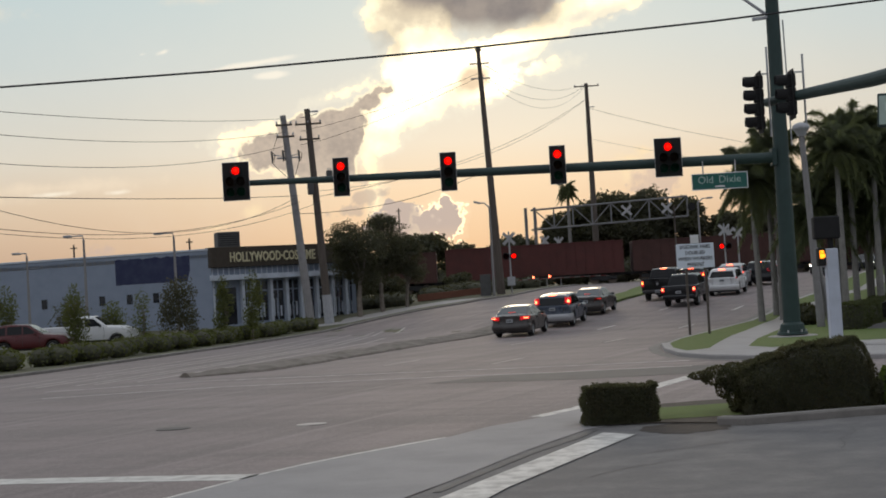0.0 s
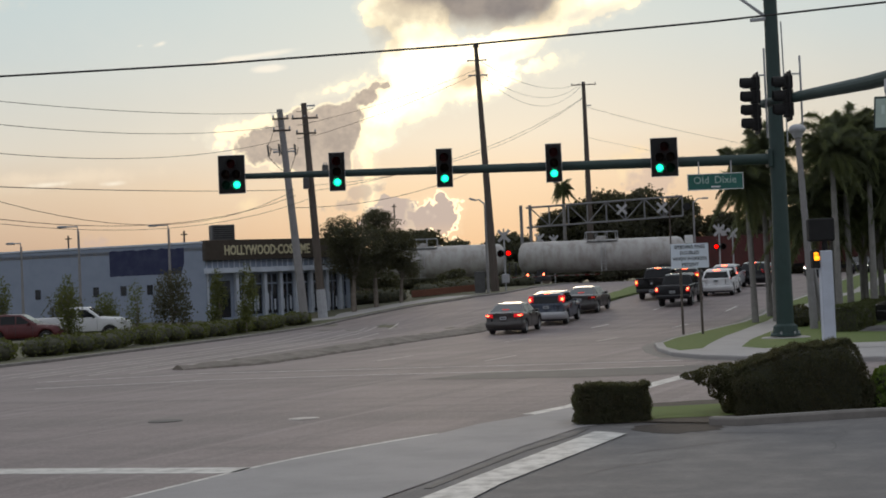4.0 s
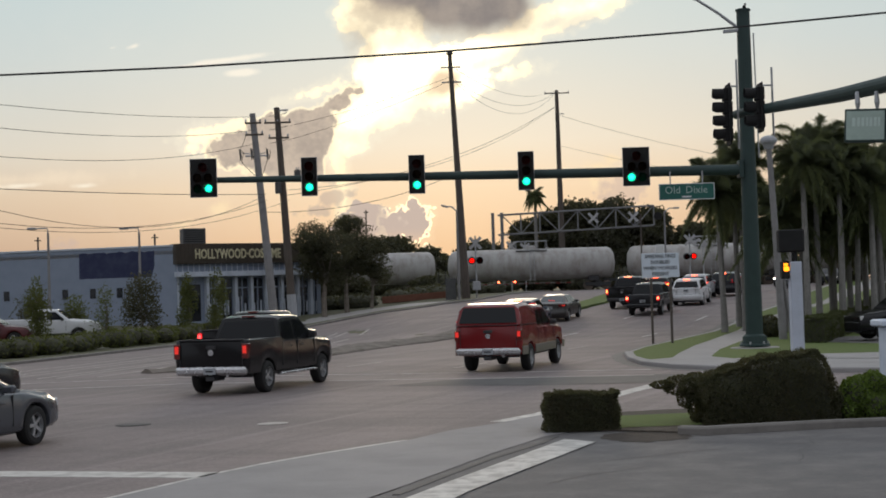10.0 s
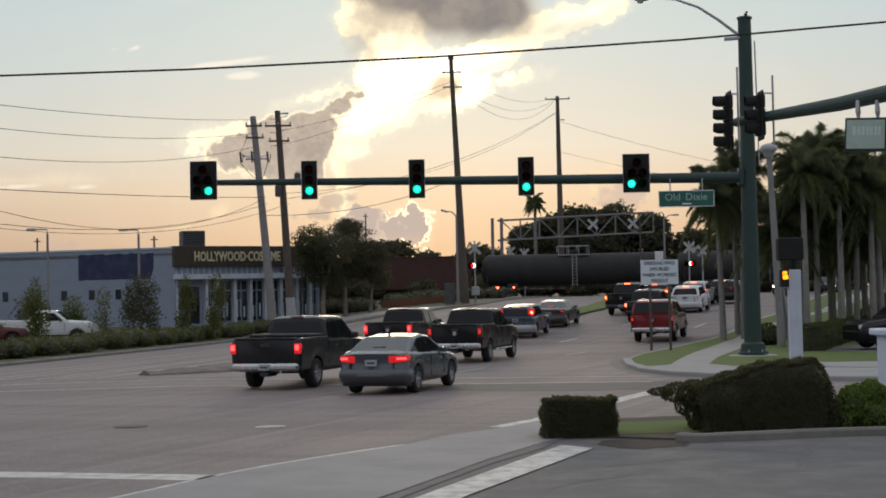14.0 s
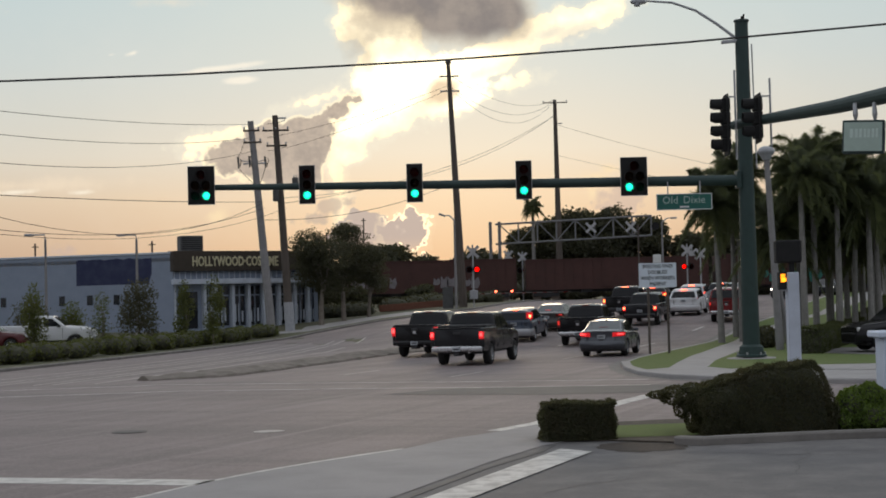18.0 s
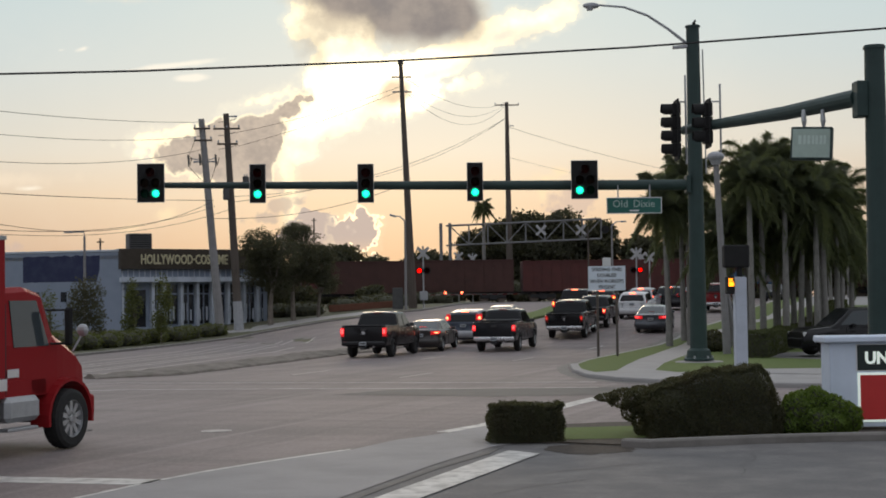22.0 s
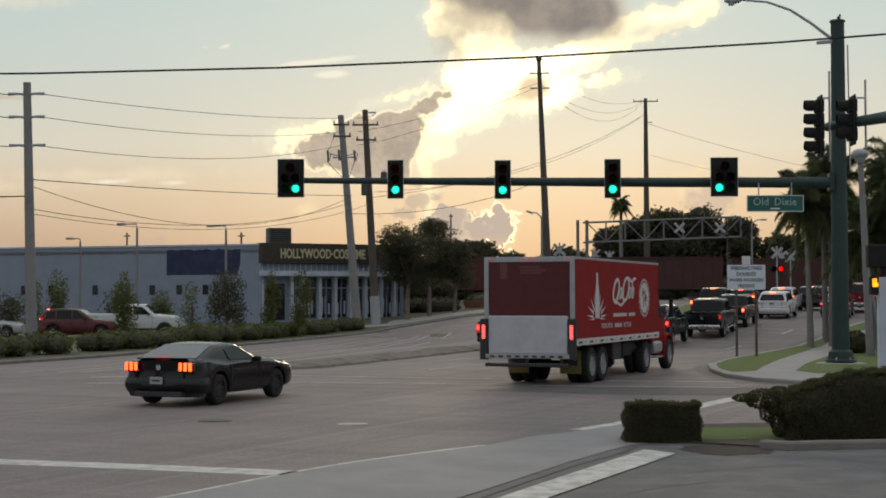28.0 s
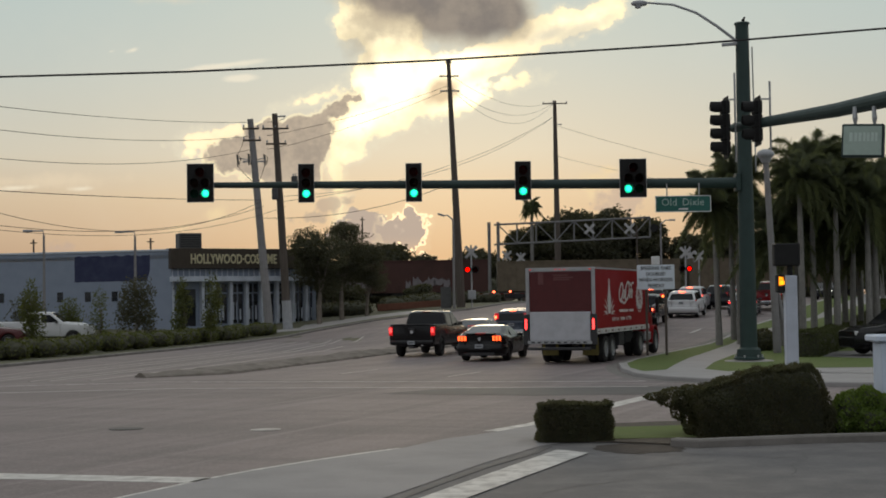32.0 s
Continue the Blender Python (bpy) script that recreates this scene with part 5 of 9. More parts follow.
def wheel_meshes(r, wide, dark, spokes):
    """Tyre and rim around x, outer face at +x."""
    key = (r, wide, dark, spokes)
    if key not in WHEELS:
        bm = bmesh.new()
        prof = [(-wide, r * 0.62), (-wide, r * 0.86), (-wide * 0.8, r * 0.97), (-wide * 0.3, r), (wide * 0.3, r), (wide * 0.8, r * 0.97), (wide, r * 0.86), (wide, r * 0.62)]
        n = 26
        loft(bm, [[(x, q * math.cos(TAU * k / n), q * math.sin(TAU * k / n)) for x, q in prof] for k in range(n)] + [[(x, q, 0) for x, q in prof]], ends=False)
        bmesh.ops.remove_doubles(bm, verts=bm.verts[:], dist=1e-4)
        bmesh.ops.recalc_face_normals(bm, faces=bm.faces[:])
        tyre = bpy.data.meshes.new("wheel")
        bm.to_mesh(tyre)
        tyre.materials.append(M["rubber"])
        bm = bmesh.new()
        q = r * 0.63
        tube(bm, [(wide * 0.3, 0, 0), (wide * 0.75, 0, 0), (wide * 0.8, 0, 0)], [q * 0.26, q * 0.22, q * 0.12], 10)
        for k in range(spokes):
            box(bm, wide * 0.35, wide * 0.72, -q * 0.13, q * 0.13, q * 0.15, q * 0.98, 0, Matrix.Rotation(TAU * k / spokes, 4, "X"))
        ring = [[(x, p * math.cos(TAU * k / n), p * math.sin(TAU * k / n)) for x, p in ((wide * 0.3, q * 0.9), (wide * 0.92, q * 0.95), (wide * 0.92, q * 1.02), (wide * 0.3, q * 1.02))] for k in range(n + 1)]
        loft(bm, ring, ends=False)
        rim = bpy.data.meshes.new("rim")
        bm.to_mesh(rim)
        rim.materials.append(M["plastic"] if dark else M["alloy"])
        bm.free()
        # black plug across the rim paints the dark hollow behind the spokes
        bm2 = bmesh.new()
        tube(bm2, [(-wide * 0.9, 0, 0), (wide * 0.30, 0, 0)], q * 0.99, 20)
        core = bpy.data.meshes.new("brake_disc")
        bm2.to_mesh(core)
        bm2.free()
        core.materials.append(M["black"])
        WHEELS[key] = (tyre, rim, core)
    return WHEELS[key]


def add_wheel(parent, x, y, r, wide, dark=False, spokes=5, hub=0.0):
    tyre, rim, core = wheel_meshes(r, wide, dark, spokes)
    w = new("wheel", tyre)
    w.parent = parent
    w.matrix_local = pose(x, y, r, 0, 0, 0 if x > 0 else 180)
    k = new("rim", rim)
    k.parent = w
    k.location.x = hub
    c = new("brake_disc", core)
    c.parent = w
    return w


def end_shift(s, x, y, z):
    """How far the tail of a car with a rounded end is drawn in at (x, z)."""
    fade = max(0.0, 1 - (y + s["ro"]) / 0.55)
    return fade * (s["crown"] * (x / (s["W"] / 2)) ** 2 + lerp_line(s["tail"], z)) if s.get("crown") else 0.0


def tail_width(s, y):
    """Half width of the body towards its tail."""
    k = min(1.0, max(0.0, (y + s["ro"]) / s.get("round_r", 0.25)))
    if s.get("crown"):
        return s["W"] / 2 * (1 - 0.135 * (1 - math.sqrt(1 - (1 - k) ** 2)))
    return s["W"] / 2 * (1 - 0.09 * (1 - k) ** 2)


def smooth_line(pts):
    """Corners cut once, ends kept."""
    out = [pts[0]]
    for (a, b), (c, d) in zip(pts, pts[1:]):
        out += [(a * 0.75 + c * 0.25, b * 0.75 + d * 0.25), (a * 0.25 + c * 0.75, b * 0.25 + d * 0.75)]
    return out + [pts[-1]]


def car_shell(root, s):
    """Lower body as a loft along y: s holds measures and outlines."""
    ro, wb, fo, W, r, zb = s["ro"], s["wb"], s["fo"], s["W"] / 2, s["r"], s["zb"]
    y0, y1 = -ro, wb + fo
    ra = r * 1.17
    ys = set(np.round(np.linspace(y0, y1, 34), 3))
    for c in (0.0, wb):
        ys |= set(np.round(c + ra * np.sin(np.linspace(-1.5, 1.5, 13)), 3)) | {round(c - ra - 0.012, 3), round(c + ra + 0.012, 3)}
    ys |= {y0 + 0.03, y0 + 0.10, y1 - 0.04, y1 - 0.15} | {p[0] for p in s["deck"]} | {p[0] + 0.004 for p in s["deck"][1:-1]}
    ys |= {round(y0 + s.get("round_r", 0.25) * k, 3) for k in (0.03, 0.08, 0.16, 0.28, 0.45, 0.7)}
    rings = []
    for y in sorted(v for v in ys if y0 <= v <= y1):
        e0, e1 = max(0.0, 1 - (y - y0) / s.get("round_r", 0.25)), max(0.0, 1 - (y1 - y) / s.get("round_f", 0.55))
        w = tail_width(s, y) - W * 0.16 * e1 * e1
        lo = zb + 0.10 * e0 * e0 + 0.06 * e1
        for c in (0.0, wb):
            if abs(y - c) < ra:
                lo = max(lo, r + math.sqrt(ra * ra - (y - c) ** 2) - 0.02)
        zs = lerp_line(s["shoulder"], y) - 0.05 * e0 * e0
        zt = lerp_line(s["deck"], y) - 0.05 * e0 * e0
        lo = min(lo, zs - 0.08)
        h = zs - lo
        half = [(w * 0.78, lo), (w * 0.965, lo + 0.05 * min(1, h)), (w, lo + h * 0.38), (w * 0.99, lo + h * 0.70), (w * 0.965, zs - 0.025), (w * 0.92, zs), (w * 0.87, zt), (w * 0.45, zt + (0.02 if zt > zs else 0))]
        if s.get("crown"):
            half = smooth_line(half)
        rings.append([(x, y + end_shift(s, x, y, z), z) for x, z in half] + [(-x, y + end_shift(s, x, y, z), z) for x, z in half[::-1]])
    bm = bmesh.new()
    if s.get("crown"):
        # the tail is closed by a bowed skin
        edge = [(x, z) for x, _, z in rings[0][:len(rings[0]) // 2]]
        for k in (0.8, 0.55, 0.3, 0.1):
            half = [(x * k, z) for x, z in edge]
            rings.insert(0, [(x, y0 + end_shift(s, x, y0, z), z) for x, z in half] + [(-x, y0 + end_shift(s, x, y0, z), z) for x, z in half[::-1]])
    loft(bm, rings)
    bmesh.ops.recalc_face_normals(bm, faces=bm.faces[:])
    body = part("body", bm, M[s["paint"]], root, smooth=True)
    bm = bmesh.new()
    box(bm, -W * 0.74, W * 0.74, y0 + s.get("under", (0.3, 0.22))[0], y1 - 0.4, s.get("under", (0.3, 0.22))[1], r + ra * 0.7, 0.03)
    part("underbody", bm, M["plastic"], root, "dark underbody")
    return body


def wrap(name, parent, mat, s, side, x0, reach, z0, z1, out=0.012, label="", lean=0.0):
    """A lamp, bumper or seam that lies round the corner of a car's tail: from x0 across, then reach metres along the flank. side 0: both flanks in one piece."""
    y0 = -s["ro"]
    w0 = tail_width(s, y0)
    flat = [(x0 + (w0 - x0) * k / 5, y0) for k in range(6)]
    flank = [(tail_width(s, y0 + reach * (k / 8) ** 1.6), y0 + reach * (k / 8) ** 1.6) for k in range(1, 9)]
    line = flat + flank
    if side == 0:
        line = [(-x, y) for x, y in line[::-1]] + line[1 if x0 == 0 else 0:]
    elif side < 0:
        line = [(-x, y) for x, y in line]
    rings = []
    for i, (x, y) in enumerate(line):
        (ax, ay), (bx, by) = line[max(0, i - 1)], line[min(len(line) - 1, i + 1)]
        l = math.hypot(bx - ax, by - ay) or 1
        nx, ny = (by - ay) / l, -(bx - ax) / l
        if side < 0:
            nx, ny = -nx, -ny
        k = i / (len(line) - 1)
        za, zb_ = (z0 + lean * k, z1) if side else (z0, z1)
        ring = []
        for z, o in ((za, out * 0.2), (za + (zb_ - za) * 0.2, out * 0.75), (za + (zb_ - za) * 0.5, out), (za + (zb_ - za) * 0.8, out * 0.75), (zb_, out * 0.2), (zb_, -0.03), (za, -0.03)):
            ring.append((x + nx * o, y + end_shift(s, x, y, z) + ny * o, z))
        rings.append(ring)
    bm = bmesh.new()
    loft(bm, rings)
    bmesh.ops.recalc_face_normals(bm, faces=bm.faces[:])
    return part(name, bm, M[mat], parent, label, smooth=True)


def side_x(s, z):
    zs, zr = s["belt"], s["roof"]
    k = (z - zs) / (zr - zs)
    return s["W"] / 2 * (0.925 - s.get("tumble", 0.16) * k)


def cabin(root, s):
    """Roof and pillars, then each pane."""
    line = s["cab"]
    zs, zr = s["belt"], s["roof"]
    ys = sorted({p[0] for p in line} | set(np.round(np.linspace(line[0][0], line[-1][0], 16), 3)))
    rings = []
    for y in ys:
        zt = max(zs + 0.012, lerp_line(line, y))
        m = zs + (zt - zs) * 0.5
        c = min(0.07, (zt - zs) * 0.4)
        half = [(side_x(s, zs) * 1.0, zs - 0.04), (side_x(s, m), m), (side_x(s, zt - c), zt - c), (side_x(s, zt) * 0.95, zt - c * 0.25), (side_x(s, zt) * 0.80, zt), (side_x(s, zt) * 0.4, zt + 0.012)]
        rings.append([(x, y, z) for x, z in half] + [(-x, y, z) for x, z in half[::-1]])
    bm = bmesh.new()
    loft(bm, rings)
    bmesh.ops.recalc_face_normals(bm, faces=bm.faces[:])
    roof = part("roof", bm, M[s.get("cab_paint", s["paint"])], root, smooth=True)
    for side in (1, -1):
        for pane in s["panes"]:
            bm = bmesh.new()
            a = [bm.verts.new((side * (side_x(s, z) + 0.012), y, z)) for y, z in pane]
            b = [bm.verts.new((side * (side_x(s, z) - 0.03), y, z)) for y, z in pane]
            bm.faces.new(a)
            n = len(a)
            for k in range(n):
                bm.faces.new((a[k], b[k], b[(k + 1) % n], a[(k + 1) % n]))
            bmesh.ops.recalc_face_normals(bm, faces=bm.faces[:])
            part("side_window", bm, M["pale_glass" if s.get("clear_sides") else "car_glass"], roof)
    for (ya, za), (yb, zb), name in ((line[0], line[1], "rear_window"), (line[-1], line[-2], "windscreen")):
        d = Vector((0, yb - ya, zb - za))
        nrm = Vector((0, -d.z, d.y)).normalized() * (1 if name == "rear_window" else -1)
        if nrm.z < 0 and abs(d.y) > 0.05:
            nrm = -nrm
        lo, hi = s.get("rear_glass", (0.12, 0.88)) if name == "rear_window" else (0.06, 0.92)
        bm = bmesh.new()
        quad = []
        for f, inset in ((lo, 0.93), (lo, -0.93), (hi, -0.90), (hi, 0.90)):
            p = Vector((0, ya, za)) + d * f
            x = side_x(s, p.z) * inset
            quad.append(Vector((x * (0.97 if f == lo else 0.93), p.y, p.z)))
        a = [bm.verts.new(p + nrm * 0.016) for p in quad]
        b = [bm.verts.new(p - nrm * 0.03) for p in quad]
        bm.faces.new(a)
        for k in range(4):
            bm.faces.new((a[k], b[k], b[(k + 1) % 4], a[(k + 1) % 4]))
        bmesh.ops.recalc_face_normals(bm, faces=bm.faces[:])
        part(name, bm, M[s.get("rear_mat", "car_glass")] if name == "rear_window" else M["car_glass"], roof)
    return roof


def block(name, root, mat, x0, x1, y0, y1, z0, z1, bevel=0.015, label="", m=None):
    bm = bmesh.new()
    box(bm, x0, x1, y0, y1, z0, z1, bevel, m)
    return part(name, bm, M[mat] if isinstance(mat, str) else mat, root, label)


def vehicle(s, m, label, category, group):
    root = thing(s["name"], m, label, category, group)
    body = car_shell(root, s)
    roof = cabin(root, s)
    ro, wb, fo, W, r = s["ro"], s["wb"], s["fo"], s["W"] / 2, s["r"]
    wheels = []
    for y in (0.0, wb):
        for x in (1, -1):
            wheels.append(add_wheel(root, x * (W - s.get("wheel_w", 0.115) - 0.015), y, r, s.get("wheel_w", 0.115), s.get("dark_rims", False), s.get("spokes", 5)))
    # bumpers, plates, lamps, mirrors, handles
    zb = s["zb"]
    bz0, bz1 = s["bumper"]
    jut = s.get("jut", 0.10)
    if s.get("crown"):
        bumper = wrap("rear_bumper", root, s.get("bumper_mat", s["paint"]), s, 0, 0.0, 0.50, bz0, bz1, 0.05)
        wrap("bumper_seam", bumper, "plastic", s, 0, 0.0, 0.48, bz1 + 0.004, bz1 + 0.018, 0.006)
        wrap("valance", bumper, "plastic", s, 0, 0.0, 0.30, bz0 - 0.09, bz0 - 0.002, 0.004, "black plastic lower valance")
        for k in (1, -1):
            block("trunk_seam", body, "plastic", k * W * 0.63 - 0.006, k * W * 0.63 + 0.006, -ro - 0.012, -ro + 0.1, bz1 + 0.03, s["lamps"][0][2] - 0.004, 0)
    else:
        block("rear_bumper", root, s.get("bumper_mat", s["paint"]), -W * s.get("bump_w", 0.95), W * s.get("bump_w", 0.95), -ro - jut, -ro + 0.16, bz0, bz1, min(0.06, jut * 0.6))
    block("front_bumper", root, s.get("bumper_mat", s["paint"]), -W * 0.74, W * 0.74, wb + fo - 0.16, wb + fo + 0.03, bz0 - 0.05, bz1 - 0.02, 0.04)
    px, pz = s.get("plate", (0.0, 0.8))
    plate = block("number_plate", root, "plate", px - 0.155, px + 0.155, -ro - s.get("plate_out", 0.02) - 0.012, -ro - s.get("plate_out", 0.02) + 0.02, pz - 0.078, pz + 0.078, 0.004)
    block("plate_bar", plate, "sign_black", px - 0.10, px + 0.10, -ro - s.get("plate_out", 0.02) - 0.016, -ro - s.get("plate_out", 0.02) - 0.0125, pz - 0.02, pz + 0.02, 0)
    for lamp in s["lamps"]:
        x0, x1, z0, z1, mat = lamp
        for k in (1, -1):
            xa, xb = sorted((k * x0, k * x1))
            if s.get("crown") and s.get("wrapped", True):
                lamp_ = wrap("tail_lamp", root, "tail_halo" if mat in ("tail_lit", "tail_amber", "tail_red") else "lamp_red", s, k, x0, s.get("lamp_reach", 0.26), z0, z1, 0.014, lean=0.35 * (z1 - z0))
                wrap("lamp_core", lamp_, mat, s, k, x0 + (W - x0) * 0.42, 0.06, z0 + 0.38 * (z1 - z0), z1 - 0.20 * (z1 - z0), 0.020)
                continue
            lamp_ = block("tail_lamp", root, "tail_halo" if mat in ("tail_lit", "tail_amber", "tail_red") else "lamp_red", xa, xb, -ro - 0.035, -ro + 0.14, z0, z1, 0.012)
            cx, cz, hw, hh = (xa + xb) / 2 + s.get("core_x", 0.0) * k, (z0 + z1) / 2 + 0.1 * (z1 - z0), (xb - xa) * s.get("core", 0.20), (z1 - z0) * s.get("core_h", 0.20)
            block("lamp_core", lamp_, mat, cx - hw, cx + hw, -ro - 0.042, -ro - 0.03, cz - hh, cz + hh, 0.004)
    if "third" in s:
        x, y, z = s["third"]
        block("brake_lamp", roof, s.get("third_mat", "tail_soft"), -x, x, y - 0.03, y + 0.03, z - 0.02, z + 0.02, 0.006)
    for k in (1, -1):
        mx = k * (W * 0.93)
        my = s["mirror"]
        bm = bmesh.new()
        box(bm, 0.0, 0.20, -0.06, 0.06, 0.0, 0.17 if s.get("truck") else 0.13, 0.03)
        box(bm, -0.06, 0.02, -0.03, 0.03, 0.0, 0.05, 0.01)
        mir = part("mirror", bm, M[s.get("mirror_mat", s["paint"])], root)
        mir.matrix_local = pose(mx, my, s["belt"] + 0.0) @ Matrix.Diagonal((k, 1, 1, 1))
        for hy in s.get("handles", ()):
            xs = W * 0.985
            a, b = sorted((k * xs, k * (xs + 0.028)))
            block("door_handle", body, s.get("handle_mat", s["paint"]), a, b, hy - 0.09, hy + 0.09, s["belt"] - 0.17, s["belt"] - 0.135, 0.008)
        for sy in s.get("seams", ()):
            a, b = sorted((k * (W * 0.97), k * (W * 1.0 + 0.002)))
            block("door_seam", body, "plastic", a, b, sy - 0.007, sy + 0.007, zb + 0.14, s["belt"] - 0.04, 0)
        a, b = sorted((k * W * 0.55, k * W * 0.86))
        block("headlamp", root, s.get("head_mat", "head_dull"), a, b, wb + fo - 0.25, wb + fo - 0.015, s["head"][0], s["head"][1], 0.03)
    if s.get("exhaust"):
        bm = bmesh.new()
        tube(bm, [(0.45, -ro - 0.06, bz0 - 0.02), (0.45, -ro + 0.4, bz0 - 0.0)], 0.04, 8)
        part("exhaust_pipe", bm, M["chrome"], root)
    return root, wheels


def sedan(**k):
    s = dict(name="sedan_car", ro=0.98, wb=2.78, fo=0.88, W=1.80, r=0.335, zb=0.24, paint="steel_paint", belt=0.93, roof=1.43, tumble=0.22,
             shoulder=((-1.0, 0.98), (-0.6, 1.0), (1.0, 0.95), (2.6, 0.90), (3.66, 0.70)), deck=((-1.0, 1.03), (-0.55, 1.05), (2.3, 0.98), (3.2, 0.88), (3.66, 0.70)),
             cab=((-0.62, 1.02), (0.25, 1.385), (1.05, 1.43), (1.55, 1.385), (2.40, 0.97)),
             panes=(((0.30, 0.99), (0.16, 1.22), (0.45, 1.33), (0.98, 1.37), (0.98, 0.98)), ((1.06, 0.98), (1.06, 1.37), (1.45, 1.33), (2.05, 1.0))),
             bumper=(0.30, 0.62), plate=(0.0, 0.78), lamps=((0.50, 0.86, 0.80, 0.97, "tail_lit"),), third=(0.17, -0.35, 1.14), mirror=1.95, handles=(0.75, 1.75), seams=(1.02, 2.1), head=(0.58, 0.74),
             rear_glass=(0.06, 0.9), rear_mat="pale_glass", round_r=0.42, crown=0.12, tail=((0.22, 0.13), (0.34, 0.02), (0.48, -0.035), (0.60, -0.03), (0.68, 0.03), (0.82, 0.035), (0.98, 0.0), (1.05, -0.02)))
    s.update(k)
    return s


def suv(**k):
    s = dict(name="suv_car", ro=0.88, wb=2.68, fo=0.92, W=1.86, r=0.36, zb=0.30, paint="silver_paint", belt=1.05, roof=1.68, tumble=0.17,
             shoulder=((-0.88, 1.05), (0.5, 1.06), (2.3, 1.0), (3.6, 0.85)), deck=((-0.88, 1.08), (2.2, 1.09), (3.2, 0.99), (3.6, 0.82)),
             cab=((-0.84, 1.08), (-0.45, 1.60), (0.3, 1.68), (1.3, 1.64), (2.2, 1.08)),
             panes=(((-0.42, 1.13), (-0.36, 1.5), (0.1, 1.55), (0.1, 1.12)), ((0.20, 1.12), (0.2, 1.56), (1.0, 1.57), (1.0, 1.12)), ((1.08, 1.12), (1.08, 1.56), (1.3, 1.53), (1.85, 1.13))),
             bumper=(0.34, 0.70), plate=(0.0, 0.95), lamps=((0.60, 0.90, 0.98, 1.18, "tail_lit"),), third=(0.18, -0.50, 1.63), third_mat="tail_lit", mirror=1.75, handles=(0.9, 1.75), seams=(0.15, 1.04, 1.98), head=(0.72, 0.88),
             rear_glass=(0.10, 0.80), round_r=0.36, crown=0.11, tail=((0.28, 0.10), (0.40, 0.0), (0.55, -0.05), (0.68, -0.045), (0.76, 0.01), (1.1, 0.03)))
    s.update(k)
    return s


def pickup(**k):
    s = dict(name="pickup_truck", ro=1.22, wb=3.65, fo=0.95, W=2.0, r=0.395, zb=0.48, paint="black_paint", belt=1.24, roof=1.90, tumble=0.17, truck=True, wheel_w=0.135,
             shoulder=((-1.22, 1.36), (0.8, 1.36), (0.9, 1.26), (3.2, 1.24), (3.9, 1.18), (4.6, 1.08)), deck=((-1.22, 1.36), (-1.14, 1.36), (-1.12, 0.85), (0.76, 0.85), (0.80, 1.26), (3.0, 1.30), (4.0, 1.22), (4.6, 1.02)),
             cab=((0.84, 1.24), (1.02, 1.84), (1.3, 1.90), (2.35, 1.88), (3.15, 1.28)),
             panes=(((1.05, 1.30), (1.10, 1.72), (1.75, 1.76), (1.75, 1.29)), ((1.87, 1.29), (1.87, 1.76), (2.35, 1.73), (2.85, 1.31))),
             bumper=(0.50, 0.70), bumper_mat="chrome", plate=(0.0, 0.60), plate_out=0.105, lamps=((0.84, 0.99, 0.92, 1.24, "tail_lit"),), third=(0.18, 0.98, 1.875), third_mat="lamp_red",
             mirror=2.75, mirror_mat="plastic", handles=(1.35, 2.1), handle_mat="plastic", seams=(0.88, 1.81, 2.95), head=(0.85, 1.05), round_r=0.1, rear_glass=(0.14, 0.84), exhaust=True, under=(0.75, 0.40), core=0.32, core_h=0.26)
    s.update(k)
    return s


def tailgate_trim(root, s, badge=True):
    ro = s["ro"]
    block("tailgate_handle", root, "plastic", -0.13, 0.13, -ro - 0.022, -ro + 0.01, 1.13, 1.22, 0.01)
    if badge:
        bm = bmesh.new()
        tube(bm, [(0, -ro - 0.028, 1.05), (0, -ro - 0.004, 1.05)], 0.075, 12)
        part("badge", bm, M["chrome"], root, "plain round metal badge")
    block("tailgate_top", root, "plastic", -0.86, 0.86, -ro - 0.012, -ro + 0.12, 1.335, 1.372, 0.01)
    for x in (-0.83, 0.83):
        block("tailgate_seam", root, "plastic", x - 0.006, x + 0.006, -ro - 0.012, -ro + 0.006, 0.74, 1.33, 0)
    block("hitch", root, "plastic", -0.12, 0.12, -ro - 0.1, -ro + 0.5, 0.36, 0.47, 0.02)


def stand(x, y, deg, wb):
    """Pose of a vehicle whose rear axle is over (x, y), heading deg to the right of +y."""
    a = radians(deg)
    z0, z1 = land(x, y), land(x + wb * math.sin(a), y + wb * math.cos(a))
    return pose(x, y, z0 + 0.024, math.degrees(math.atan2(z1 - z0, wb)), 0, -deg)


Q = "vehicles queuing at the crossing"
TRAFFIC = "vehicles driving through the crossroads"
# left-turn queue
s = sedan(paint="taupe_paint")
vehicle(s, stand(1.62, 70.0, 15, s["wb"]), "grey-brown sedan stopped with lit brake lamps", "car", Q)
s = suv(paint="slate_paint", lamps=((0.66, 0.88, 1.05, 1.52, "tail_lit"),), bumper_mat="silver_paint", cab=((-0.86, 1.08), (-0.58, 1.60), (0.3, 1.68), (1.3, 1.64), (2.2, 1.08)))
r_, _ = vehicle(s, stand(3.92, 76.3, 16, s["wb"]), "slate-blue compact SUV with tall tail lamps", "car", Q)
s = sedan(paint="taupe_paint", lamps=((0.5, 0.86, 0.80, 0.97, "tail_soft"),))
vehicle(s, stand(6.1, 83.0, 17, s["wb"]), "grey sedan ahead in the turning lane", "car", Q)
